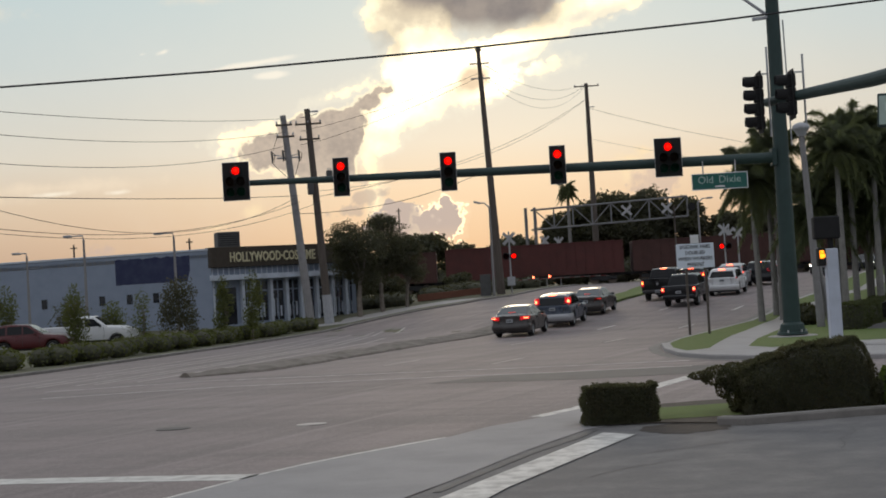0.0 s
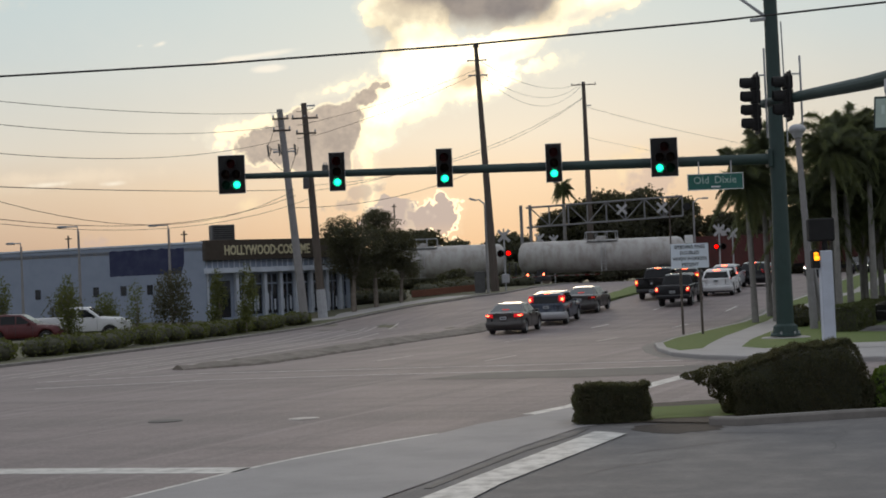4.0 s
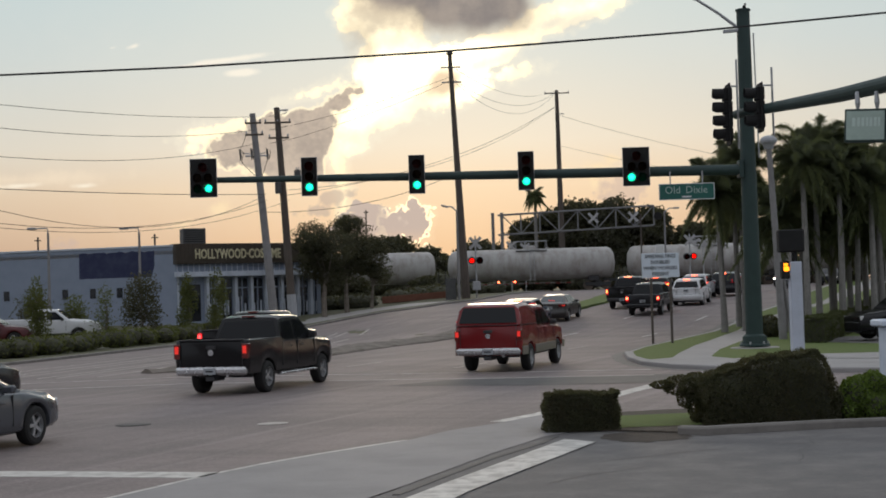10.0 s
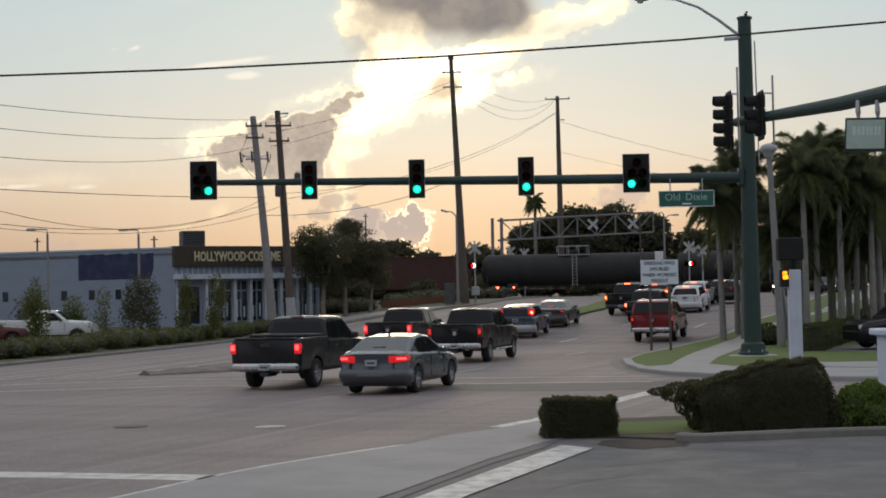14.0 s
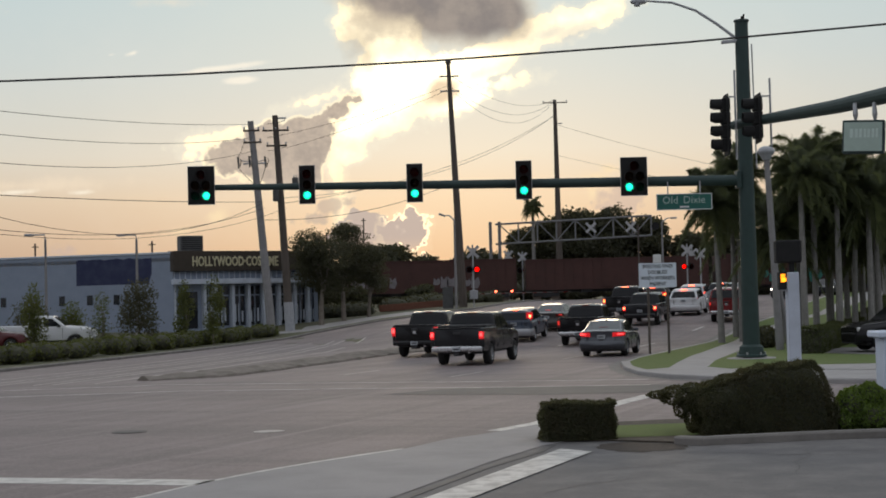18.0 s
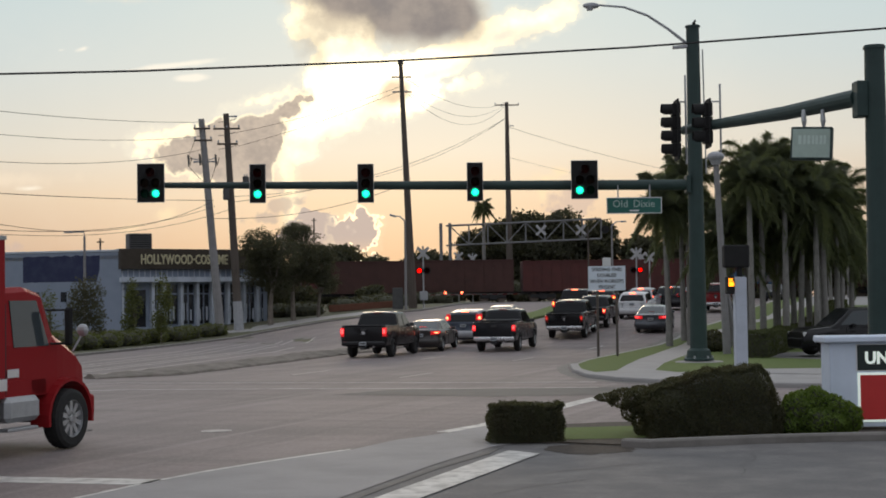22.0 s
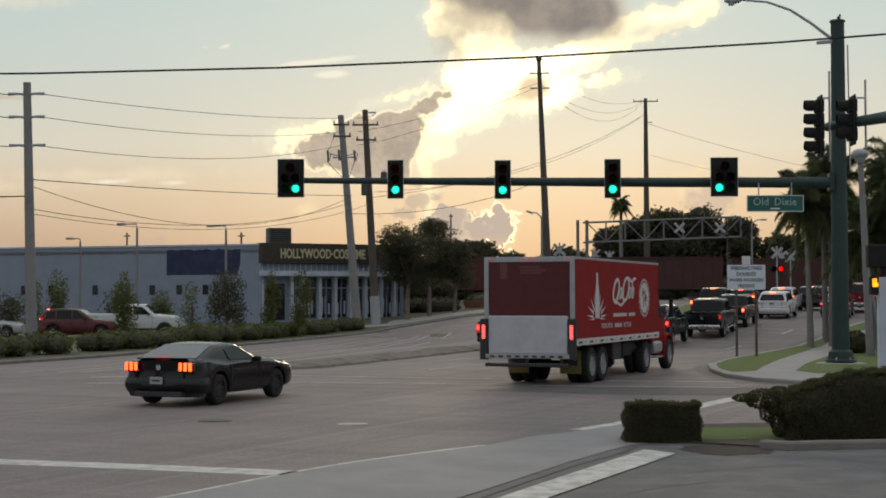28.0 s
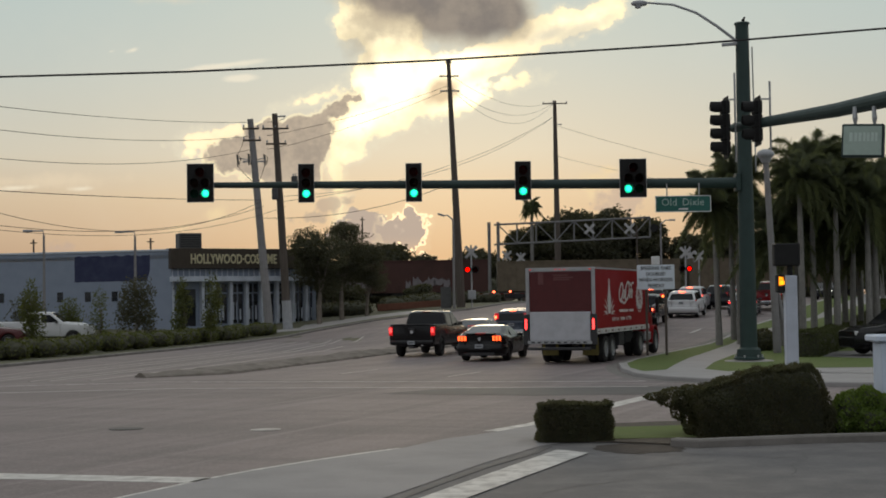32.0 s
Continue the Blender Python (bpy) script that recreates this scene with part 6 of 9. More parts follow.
# through lanes
s = pickup(paint="black_paint", bumper_mat="plastic", third_mat="tail_lit", lamps=((0.84, 0.99, 0.92, 1.26, "tail_amber"),))
r_, _ = vehicle(s, stand(11.3, 92.5, 18, s["wb"]), "black full-size pickup with lit amber-red lamps", "pickup truck", Q)
tailgate_trim(r_, s)
s = pickup(paint="char_paint", roof=1.78, belt=1.18, W=1.95, bumper_mat="char_paint", cab=((0.55, 1.2), (0.75, 1.72), (1.1, 1.78), (2.2, 1.76), (3.1, 1.2)), shoulder=((-1.1, 1.22), (3.2, 1.18), (4.4, 1.0)),
           deck=((-1.1, 1.22), (-1.02, 1.22), (-1.0, 0.85), (0.5, 0.85), (0.55, 1.2), (3.0, 1.22), (4.4, 0.95)), ro=1.1, wb=3.18, fo=0.95, lamps=((0.80, 0.96, 0.86, 1.12, "tail_lit"),), handles=(1.1, 1.9), seams=(0.7, 1.55, 2.7),
           panes=(((0.82, 1.24), (0.88, 1.62), (1.5, 1.66), (1.5, 1.23)), ((1.6, 1.23), (1.6, 1.66), (2.15, 1.62), (2.75, 1.24))), mirror=2.6, plate=(0, 0.85), plate_out=0.02)
r_, _ = vehicle(s, stand(11.6, 85.6, 18, s["wb"]), "charcoal mid-size pickup waiting in the queue", "pickup truck", Q)
s = suv(paint="char_paint", lamps=((0.64, 0.90, 0.98, 1.35, "tail_amber"),), roof=1.78)
vehicle(s, stand(14.1, 98.5, 18, s["wb"]), "dark SUV with lit amber-red lamps", "car", Q)
s = suv(paint="white_paint", lamps=((0.52, 0.90, 1.0, 1.14, "tail_soft"),), W=1.9)
vehicle(s, stand(15.35, 93.6, 19, s["wb"]), "white SUV waiting with soft red lamps", "car", Q)
s = suv(paint="silver_paint", lamps=((0.45, 0.88, 1.0, 1.16, "tail_lit"),))
vehicle(s, stand(17.3, 102.2, 19, s["wb"]), "silver SUV further up the queue", "car", Q)
s = suv(paint="char_paint", W=1.95, roof=1.72, lamps=((0.56, 0.90, 0.98, 1.16, "tail_amber"),))
vehicle(s, stand(19.8, 105.0, 19, s["wb"]), "dark SUV with lit brake lamps", "car", Q)
s = sedan(paint="char_paint")
vehicle(s, stand(22.6, 113.5, 19, s["wb"]), "dark sedan near the crossing", "car", Q)
s = suv(paint="char_paint", W=1.95, roof=1.8)
vehicle(s, stand(25.7, 111.0, 19, s["wb"]), "dark SUV beside the kerb far up the queue", "car", Q)
for x, y in ((33.0, 127.0), (29.8, 129.0)):
    s = sedan(paint="char_paint", head_mat="head_white")
    vehicle(s, pose(x, y, land(x, y) + 0.024, 0, 0, 160), "dark car with lit headlamps beyond the queue", "car", "oncoming cars")

# vehicles that drive
s_red = pickup(paint="red_paint", bumper_mat="chrome", lamps=((0.84, 0.99, 0.92, 1.22, "tail_soft"),), spokes=6)
red_truck, red_wheels = vehicle(s_red, pose(0, 0, 0), "red extended-cab pickup with a red fibreglass bed cap", "pickup truck", TRAFFIC)
tailgate_trim(red_truck, s_red)


def bed_cap(root):
    rings = []
    for y, z, k in ((-1.24, 1.37, 0.0), (-1.20, 1.40, 0.02), (-1.02, 1.90, 0.6), (-0.85, 1.96, 1.0), (-0.1, 1.99, 1.0), (0.55, 1.97, 1.0), (0.78, 1.85, 0.6)):
        w0, w1 = 0.96, 0.96 - 0.13 * k
        rings.append([(w0, y, 1.365), (w0 - 0.02, y, min(z, 1.60)), (w1, y, max(1.37, z - 0.10)), (w1 * 0.86, y, z), (-w1 * 0.86, y, z), (-w1, y, max(1.37, z - 0.10)), (-w0 + 0.02, y, min(z, 1.60)), (-w0, y, 1.365)])
    bm = bmesh.new()
    loft(bm, rings)
    bmesh.ops.recalc_face_normals(bm, faces=bm.faces[:])
    cap = part("bed_cap", bm, M["red_paint"], root, "red fibreglass bed cap with a dark rear window")
    for side in (1, -1):
        bm = bmesh.new()
        tube(bm, [(side * 0.875, 0.05, 1.90), (side * 0.90, 0.35, 1.80), (side * 0.925, 0.62, 1.66), (side * 0.935, 0.76, 1.60)], 0.012, 6)
        part("cap_trim", bm, M["plastic"], cap, "curved black trim line")
        block("cap_gasket", cap, "plastic", *sorted((side * 0.955, side * 0.972)), -1.18, 0.78, 1.352, 1.372, 0)
    bm = bmesh.new()
    bm.faces.new([bm.verts.new(p) for p in ((-0.86, -1.222, 1.42), (0.86, -1.222, 1.42), (0.76, -1.055, 1.86), (-0.76, -1.055, 1.86))])
    e = bmesh.ops.extrude_face_region(bm, geom=bm.faces[:])
    for v in [g for g in e["geom"] if isinstance(g, bmesh.types.BMVert)]:
        v.co.y += 0.04
    bmesh.ops.recalc_face_normals(bm, faces=bm.faces[:])
    part("rear_glass", bm, M["car_glass"], cap)


bed_cap(red_truck)
for k in (1, -1):
    a, b = sorted((k * 0.985, k * 1.006))
    for y0, y1 in ((-1.15, -0.47), (0.47, 3.18), (4.12, 4.45)):
        block("lower_trim", red_truck, "tan_paint", a, b, y0, y1, 0.50, 0.74, 0.006, "grey-beige lower body trim")

s_ram = pickup(paint="black_paint", belt=1.26, lamps=((0.83, 0.99, 0.90, 1.26, "tail_soft"),), wb=3.57, spokes=5, roof=1.92)
ram, ram_wheels = vehicle(s_ram, pose(0, 0, 0), "black crew-cab pickup with chrome bumper and side steps", "pickup truck", TRAFFIC)
tailgate_trim(ram, s_ram)
for k in (1, -1):
    a, b = sorted((k * 0.95, k * 1.06))
    block("side_step", ram, "chrome", a, b, 0.55, 2.95, 0.40, 0.46, 0.02)

s_left = pickup(paint="black_paint", bumper_mat="black_paint", lamps=((0.83, 0.99, 0.90, 1.26, "tail_red"),), dark_rims=True)
left_truck, left_wheels = vehicle(s_left, pose(0, 0, 0), "black pickup in the turning lane with lit lamps", "pickup truck", TRAFFIC)
tailgate_trim(left_truck, s_left)

s_ford = pickup(paint="char_paint", lamps=((0.83, 0.99, 0.95, 1.22, "tail_red"),), roof=1.93)
ford, ford_wheels = vehicle(s_ford, pose(0, 0, 0), "charcoal crew-cab pickup with a folded bed cover", "pickup truck", TRAFFIC)
tailgate_trim(ford, s_ford, False)
block("bed_cover", ford, "plastic", -0.88, 0.88, -0.3, 0.72, 1.37, 1.44, 0.02, "folded black bed cover")

s_bmw = sedan(paint="steel_paint", third_mat="lamp_red", lamps=((0.44, 0.88, 0.78, 0.95, "tail_red"),), wb=2.80, wheel_w=0.12)
grey_sedan, grey_wheels = vehicle(s_bmw, pose(0, 0, 0), "steel-grey sedan with a roof fin antenna", "car", TRAFFIC)
block("roof_antenna", grey_sedan, "black_paint", -0.02, 0.02, 0.30, 0.46, 1.39, 1.48, 0.006)

s_coupe = sedan(name="coupe_car", paint="black_paint", W=1.91, wb=2.72, ro=1.05, fo=1.0, roof=1.36, belt=0.90, lamps=((0.52, 0.60, 0.76, 0.96, "tail_bar"), (0.64, 0.72, 0.76, 0.96, "tail_bar"), (0.76, 0.84, 0.76, 0.96, "tail_bar")),
                cab=((-0.80, 1.02), (0.25, 1.33), (0.75, 1.36), (1.15, 1.32), (2.0, 0.95)), shoulder=((-1.05, 1.0), (-0.5, 0.99), (0.5, 0.90), (1.0, 0.92), (2.6, 0.90), (3.72, 0.72)),
                deck=((-1.05, 1.02), (-0.6, 1.05), (2.0, 0.97), (3.0, 0.92), (3.72, 0.70)), panes=(((0.55, 0.98), (0.45, 1.22), (0.85, 1.29), (1.15, 1.26), (1.72, 0.97)),), handles=(0.75,), seams=(0.5, 1.85), dark_rims=True,
                spokes=10, core=0.48, core_h=0.44, wrapped=False, r=0.345, wheel_w=0.13, third=(0.2, -0.9, 1.06), mirror=1.6, plate=(0.0, 0.58), plate_out=0.11)
coupe, coupe_wheels = vehicle(s_coupe, pose(0, 0, 0), "black fastback coupe with triple-bar tail lamps", "car", TRAFFIC)
bm = bmesh.new()
tube(bm, [(0, -1.075, 0.86), (0, -1.05, 0.86)], 0.06, 12)
part("badge", bm, M["chrome"], coupe)
block("spoiler", coupe, "black_paint", -0.62, 0.62, -0.98, -0.80, 1.04, 1.07, 0.01)
block("rear_diffuser", coupe, "plastic", -0.6, 0.6, -1.10, -0.9, 0.22, 0.34, 0.02)


# ---- delivery truck ----
M["rail_red"] = material("dull_red_reflective_tape", (0.10, 0.035, 0.03), 0.6, vary=0.2, scale=0.5, bump=0)
M["truck_red"] = material("bright_red_truck_panel", (0.255, 0.012, 0.015), 0.5, vary=0.12, scale=2.0, tint=(0.20, 0.010, 0.012), bump=0.02)
M["truck_red"].node_tree.nodes["Principled BSDF"].inputs["Specular IOR Level"].default_value = 0.12
# truck red darkened for the shade of a door recess not modelled
M["door_red"] = material("dull_dark_red_roll_door", (0.085, 0.008, 0.009), 0.6, vary=0.3, scale=1.0, bump=0.05)
M["door_print"] = material("faded_print_on_red_door", (0.14, 0.045, 0.045), 0.6, vary=0.3, scale=0.4, bump=0)
M["print_white"] = material("white_printed_vinyl", (0.62, 0.60, 0.58), 0.5, vary=0.2, scale=0.8, bump=0)
M["mud_flap"] = material("yellowed_mud_flap", (0.20, 0.165, 0.05), 0.8, vary=0.4, scale=0.3, bump=0.1)
M["lift_gate"] = material("brushed_aluminium_lift_gate", (0.52, 0.53, 0.56), 0.45, metal=0.4, vary=0.25, scale=1.0, bump=0.05)


def delivery_truck():
    """Day-cab tractor with a short box trailer; the origin lies under the rearmost axle."""
    root = thing("delivery_truck", pose(0, 0, 0), "red drinks delivery truck with white printed side and steel lift gate", "truck", TRAFFIC)
    y0, y1, z0, z1, w = -1.96, 6.92, 1.08, 3.46, 1.28
    bm = bmesh.new()
    box(bm, -w, w, y0, y1, z0 + 0.16, z1, 0.03)
    cargo = part("cargo_box", bm, M["truck_red"], root)
    for k in (1, -1):
        a, b = sorted((k * w, k * (w + 0.012)))
        block("lower_rail", cargo, "print_white", a, b, y0, y1, z0, z0 + 0.18, 0.003, "white lower side rail")
        block("upper_rail", cargo, "galv", a, b, y0, y1, z1 - 0.07, z1 - 0.005, 0.003)
        for n in range(17):
            yy = y0 + 0.3 + n * 0.5
            block("rail_reflector", cargo, "rail_red" if n % 2 == 0 else "galv", *sorted((k * (w + 0.012), k * (w + 0.018))), yy, yy + (0.30 if n % 2 == 0 else 0.16), z0 + 0.05, z0 + 0.11, 0)
    # rear frame, roll door and lift gate
    for x0, x1, a, b in ((-w, -w + 0.13, z0, z1), (w - 0.13, w, z0, z1), (-w + 0.13, w - 0.13, z1 - 0.14, z1)):
        block("rear_frame", cargo, "galv", x0, x1, y0 - 0.05, y0 - 0.001, a, b, 0.008)
    block("roll_door", cargo, "door_red", -w + 0.14, w - 0.14, y0 - 0.03, y0 - 0.002, z0 + 0.80, z1 - 0.15, 0.004, "red roll-up door with pale print")
    block("lift_gate", root, "lift_gate", -w + 0.16, w - 0.16, y0 - 0.16, y0 - 0.06, z0 - 0.22, z0 + 0.80, 0.02, "upright brushed metal lift gate")
    block("gate_edge", root, "galv", -w + 0.10, w - 0.10, y0 - 0.22, y0 - 0.05, z0 - 0.34, z0 - 0.225, 0.01)
    for n in range(9):
        block("gate_tread", root, "plastic", -1.05 + n * 0.24, -0.92 + n * 0.24, y0 - 0.226, y0 - 0.221, z0 - 0.31, z0 - 0.26, 0)
    for k in (1, -1):
        a, b = sorted((k * (w - 0.15), k * (w + 0.07)))
        block("gate_column", root, "plastic", a, b, y0 - 0.2, y0 - 0.051, z0 - 0.38, z0 + 0.72, 0.02)
        a, b = sorted((k * (w - 0.08), k * (w + 0.0)))
        block("tail_lamp", root, "tail_red", a, b, y0 - 0.215, y0 - 0.201, z0 + 0.18, z0 + 0.55, 0.005)
        a, b = sorted((k * 0.45, k * 1.05))
        block("mud_flap", root, "mud_flap", a, b, -0.72, -0.70, 0.28, 0.92, 0, "yellowed mud flap with dark lettering")
        block("mud_flap_print", root, "plastic", sorted((k * 0.55, k * 0.95))[0], sorted((k * 0.55, k * 0.95))[1], -0.726, -0.7205, 0.5, 0.72, 0)
    for x in (-1.1, -0.16, 0.0, 0.16, 1.1):
        block("marker_lamp", cargo, "tail_soft", x - 0.03, x + 0.03, y0 - 0.065, y0 - 0.051, z1 - 0.09, z1 - 0.05, 0.004)
    block("step_bumper", root, "plastic", -1.15, 1.15, y0 - 0.35, y0 - 0.15, 0.52, 0.62, 0.02)
    for x in (-0.5, 0.5):
        block("frame_rail", root, "plastic", x - 0.06, x + 0.06, y0 - 0.1, 8.1, 0.75, 1.0, 0.01)
    for n in range(12):
        block("cross_member", root, "plastic", -w + 0.05, w - 0.05, y0 + 0.3 + n * 0.7, y0 + 0.38 + n * 0.7, z0 - 0.02, z0 + 0.155, 0)
    for k in (1, -1):
        a, b = sorted((k * 0.75, k * 1.15))
        block("side_box", root, "plastic", a, b, 2.1, 3.0, 0.55, 1.05, 0.03)
        block("battery_box", root, "black", *sorted((k * 0.62, k * 1.18)), 3.05, 4.0, 0.62, 1.04, 0.03)
        block("air_tank", root, "black", *sorted((k * 0.55, k * 1.05)), 4.1, 5.1, 0.68, 1.02, 0.10)
        block("landing_leg", root, "plastic", *sorted((k * 0.6, k * 0.72)), 3.6, 3.75, 0.35, 1.1, 0.01)
    # printed side panels: bottle with rays, script as plain waves, round seal
    for k in (1, -1):
        x = k * (w + 0.004)

        def flat(name, polys, mat="print_white", label=""):
            bm = bmesh.new()
            for p in polys:
                vs = [bm.verts.new((x, yy * 1.15 - 1.01 if k > 0 else 5.89 - yy * 1.15, 1.15 + (zz - 1.2) * 0.845)) for yy, zz in p]
                bm.faces.new(vs)
            e = bmesh.ops.extrude_face_region(bm, geom=bm.faces[:])
            for v in [g for g in e["geom"] if isinstance(g, bmesh.types.BMVert)]:
                v.co.x += k * 0.004
            bmesh.ops.recalc_face_normals(bm, faces=bm.faces[:])
            return part(name, bm, M[mat], cargo, label)

        by, bz = 0.95, 1.95
        bottle = [(-0.17, 0), (-0.19, 0.3), (-0.15, 0.55), (-0.17, 0.8), (-0.08, 1.15), (-0.06, 1.5), (0.06, 1.5), (0.08, 1.15), (0.17, 0.8), (0.15, 0.55), (0.19, 0.3), (0.17, 0)]
        flat("printed_bottle", [[(by + a, bz + b) for a, b in bottle]], label="white printed bottle shape")
        rays = []
        for n in range(-4, 5):
            if n == 0:
                continue
            a = radians(n * 21)
            c, sn = math.sin(a), math.cos(a)
            rays.append([(by + c * 0.34 - sn * 0.05, bz + 0.02 + sn * 0.34 + c * 0.05), (by + c * 0.34 + sn * 0.05, bz + 0.02 + sn * 0.34 - c * 0.05), (by + c * 0.85, bz + 0.02 + sn * 0.85)])
        rays += [[(by - 0.75, bz - 0.04), (by - 0.24, bz - 0.04), (by - 0.24, bz + 0.02)], [(by + 0.75, bz - 0.04), (by + 0.24, bz + 0.02), (by + 0.24, bz - 0.04)]]
        for ray_ in rays:
            flat("printed_ray", [ray_])
        def stroke(pts, w):
            """A ribbon along pts, as quads edge to edge."""
            rim = []
            for q, (ya, za) in enumerate(pts):
                (yp, zp), (yn, zn) = pts[max(q - 1, 0)], pts[min(q + 1, len(pts) - 1)]
                l_ = math.hypot(yn - yp, zn - zp) or 1
                ny, nz = -(zn - zp) / l_ * w / 2, (yn - yp) / l_ * w / 2
                rim.append(((ya - ny, za - nz), (ya + ny, za + nz)))
            return [[a_[0], b_[0], b_[1], a_[1]] for a_, b_ in zip(rim, rim[1:])]

        # brand drawn as slanted loops and ribbons
        def loop(cy, cz, ry, rz, lean, w, a0=0, a1=360):
            pts = []
            for q in range(19):
                t = radians(a0 + (a1 - a0) * q / 18)
                pts.append((cy + ry * math.cos(t) + lean * rz * math.sin(t), cz + rz * math.sin(t)))
            return stroke(pts, w)

        for cy, cz, ry, rz, w_ in ((2.62, 2.88, 0.24, 0.38, 0.12), (3.52, 2.92, 0.27, 0.40, 0.12), (3.00, 2.78, 0.09, 0.19, 0.08), (3.22, 2.78, 0.07, 0.17, 0.08), (3.90, 2.80, 0.08, 0.19, 0.08), (4.20, 2.80, 0.08, 0.18, 0.08)):
            flat("printed_loop", loop(cy, cz, ry, rz, 0.35, w_), label="white loop in place of the brand")
        for ribbon, w_ in (([(2.50 + 0.06 * q, 2.42 + 0.05 * math.sin(q * 0.55)) for q in range(15)], 0.09), ([(3.72 + 0.06 * q, 3.26 + 0.05 * math.sin(q * 0.6 + 1)) for q in range(14)], 0.10), ([(4.06 + 0.02 * q, 2.66 + 0.09 * q) for q in range(7)], 0.09)):
            flat("printed_ribbon", stroke(ribbon, w_), label="white ribbon in place of the brand")
        bars = [[(2.35 + n * 0.16, 1.98), (2.47 + n * 0.16, 1.98), (2.47 + n * 0.16, 2.1), (2.35 + n * 0.16, 2.1)] for n in range(13) if n != 8]
        bars += [[(1.2 + n * 0.13, 1.62), (1.29 + n * 0.13, 1.62), (1.29 + n * 0.13, 1.76), (1.2 + n * 0.13, 1.76)] for n in range(10, 16) if n != 15]
        for bar in bars:
            flat("printed_bar", [bar])
        for word, y_, wide_ in (("YOUR LOCAL", 1.05, 0.95), ("BOTTLER", 3.20, 0.95)):
            m_ = Matrix(((0, 0, k, x + k * 0.002), (k, 0, 0, y_ if k > 0 else 4.88 - y_), (0, 1, 0, 1.56), (0, 0, 0, 1)))
            text_mesh("lettering", word, 0.20, M["print_white"], cargo, m_, 0.002, wide=wide_)
        sy, sz = 5.35, 2.62
        ring = []
        for n in range(40):
            a, b = TAU * n / 40, TAU * (n + 1) / 40
            r0, r1 = 0.50, 0.56 if n % 2 else 0.52
            ring.append([(sy + r0 * math.cos(a), sz + r0 * 1.25 * math.sin(a)), (sy + r1 * math.cos(a), sz + r1 * 1.25 * math.sin(a)), (sy + r1 * math.cos(b), sz + r1 * 1.25 * math.sin(b)), (sy + r0 * math.cos(b), sz + r0 * 1.25 * math.sin(b))])
        flat("printed_seal_ring", ring)
        flat("printed_seal", [[(sy + 0.45 * math.cos(TAU * n / 24), sz + 0.56 * math.sin(TAU * n / 24)) for n in range(24)]], label="round white seal")
        palms = []
        for px, pz, q in ((5.25, 2.75, 1.0), (5.48, 2.55, 0.8)):
            palms.append([(px - 0.02, 2.30), (px + 0.03, 2.30), (px + 0.02, pz), (px - 0.02, pz)])
            for n in range(6):
                a = radians(-10 + n * 40)
                palms.append([(px, pz), (px + 0.26 * q * math.cos(a + 0.15), pz + 0.26 * q * math.sin(a + 0.15)), (px + 0.20 * q * math.cos(a - 0.15), pz + 0.18 * q * math.sin(a - 0.15))])
        o = flat("printed_palms", palms, "truck_red", "red palm trees on the seal")
        o.location.x = k * 0.005
    for px_, pw_, pz_, ph_ in ((-0.72, 0.10, 1.78, 0.44), (0.05, 0.30, 1.92, 0.05), (0.12, 0.36, 1.99, 0.06), (0.02, 0.28, 2.08, 0.05)):
        block("door_print", cargo, "door_print", px_ - pw_, px_ + pw_, y0 - 0.036, y0 - 0.031, z0 + pz_, z0 + pz_ + ph_, 0, "faint printed shape on the door")
    # tractor
    w2 = 1.02
    rings = []
    for y, zt, ww in ((7.2, 2.64, 0.98), (8.1, 2.68, 1.0), (8.5, 2.59, 1.0), (8.80, 1.97, 1.0)):
        rings.append([(ww, y, 0.95), (ww, y, min(1.75, zt)), (ww * 0.9, y, zt - 0.08), (ww * 0.8, y, zt), (-ww * 0.8, y, zt), (-ww * 0.9, y, zt - 0.08), (-ww, y, min(1.75, zt)), (-ww, y, 0.95)])
    bm = bmesh.new()
    loft(bm, rings)
    bmesh.ops.recalc_face_normals(bm, faces=bm.faces[:])
    cab = part("cab", bm, M["truck_red"], root)
    rings = []
    for y, zt, ww in ((8.72, 2.0, 0.98), (9.05, 1.90, 0.95), (9.55, 1.70, 0.88), (9.80, 1.52, 0.83), (9.87, 1.34, 0.80)):
        rings.append([(ww, y, 0.8 if y > 9.6 else 1.15), (ww, y, zt - 0.2), (ww * 0.75, y, zt), (-ww * 0.75, y, zt), (-ww, y, zt - 0.2), (-ww, y, 0.8 if y > 9.6 else 1.15)])
    bm = bmesh.new()
    loft(bm, rings)
    bmesh.ops.recalc_face_normals(bm, faces=bm.faces[:])
    hood = part("hood", bm, M["truck_red"], root)
    for k in (1, -1):
        bm = bmesh.new()
        vs = [bm.verts.new((k * xx, yy, zz)) for xx, yy, zz in ((1.005, 7.62, 1.72), (1.005, 8.58, 1.72), (0.925, 8.34, 2.46), (0.925, 7.62, 2.46))]
        bm.faces.new(vs)
        e = bmesh.ops.extrude_face_region(bm, geom=bm.faces[:])
        for v in [g for g in e["geom"] if isinstance(g, bmesh.types.BMVert)]:
            v.co.x -= k * 0.04
        bmesh.ops.recalc_face_normals(bm, faces=bm.faces[:])
        part("side_window", bm, M["pale_glass"], cab)
        block("door_seam", cab, "plastic", *sorted((k * 0.99, k * 1.004)), 7.40, 7.42, 1.0, 2.4, 0)
        block("door_print", cab, "print_white", *sorted((k * 1.0, k * 1.006)), 7.45, 7.75, 1.25, 1.38, 0, "small pale shape on the door")
        bm = bmesh.new()
        tube(bm, [(k * 0.95, 8.55, 2.3), (k * 1.25, 8.75, 2.3)], 0.02, 6)
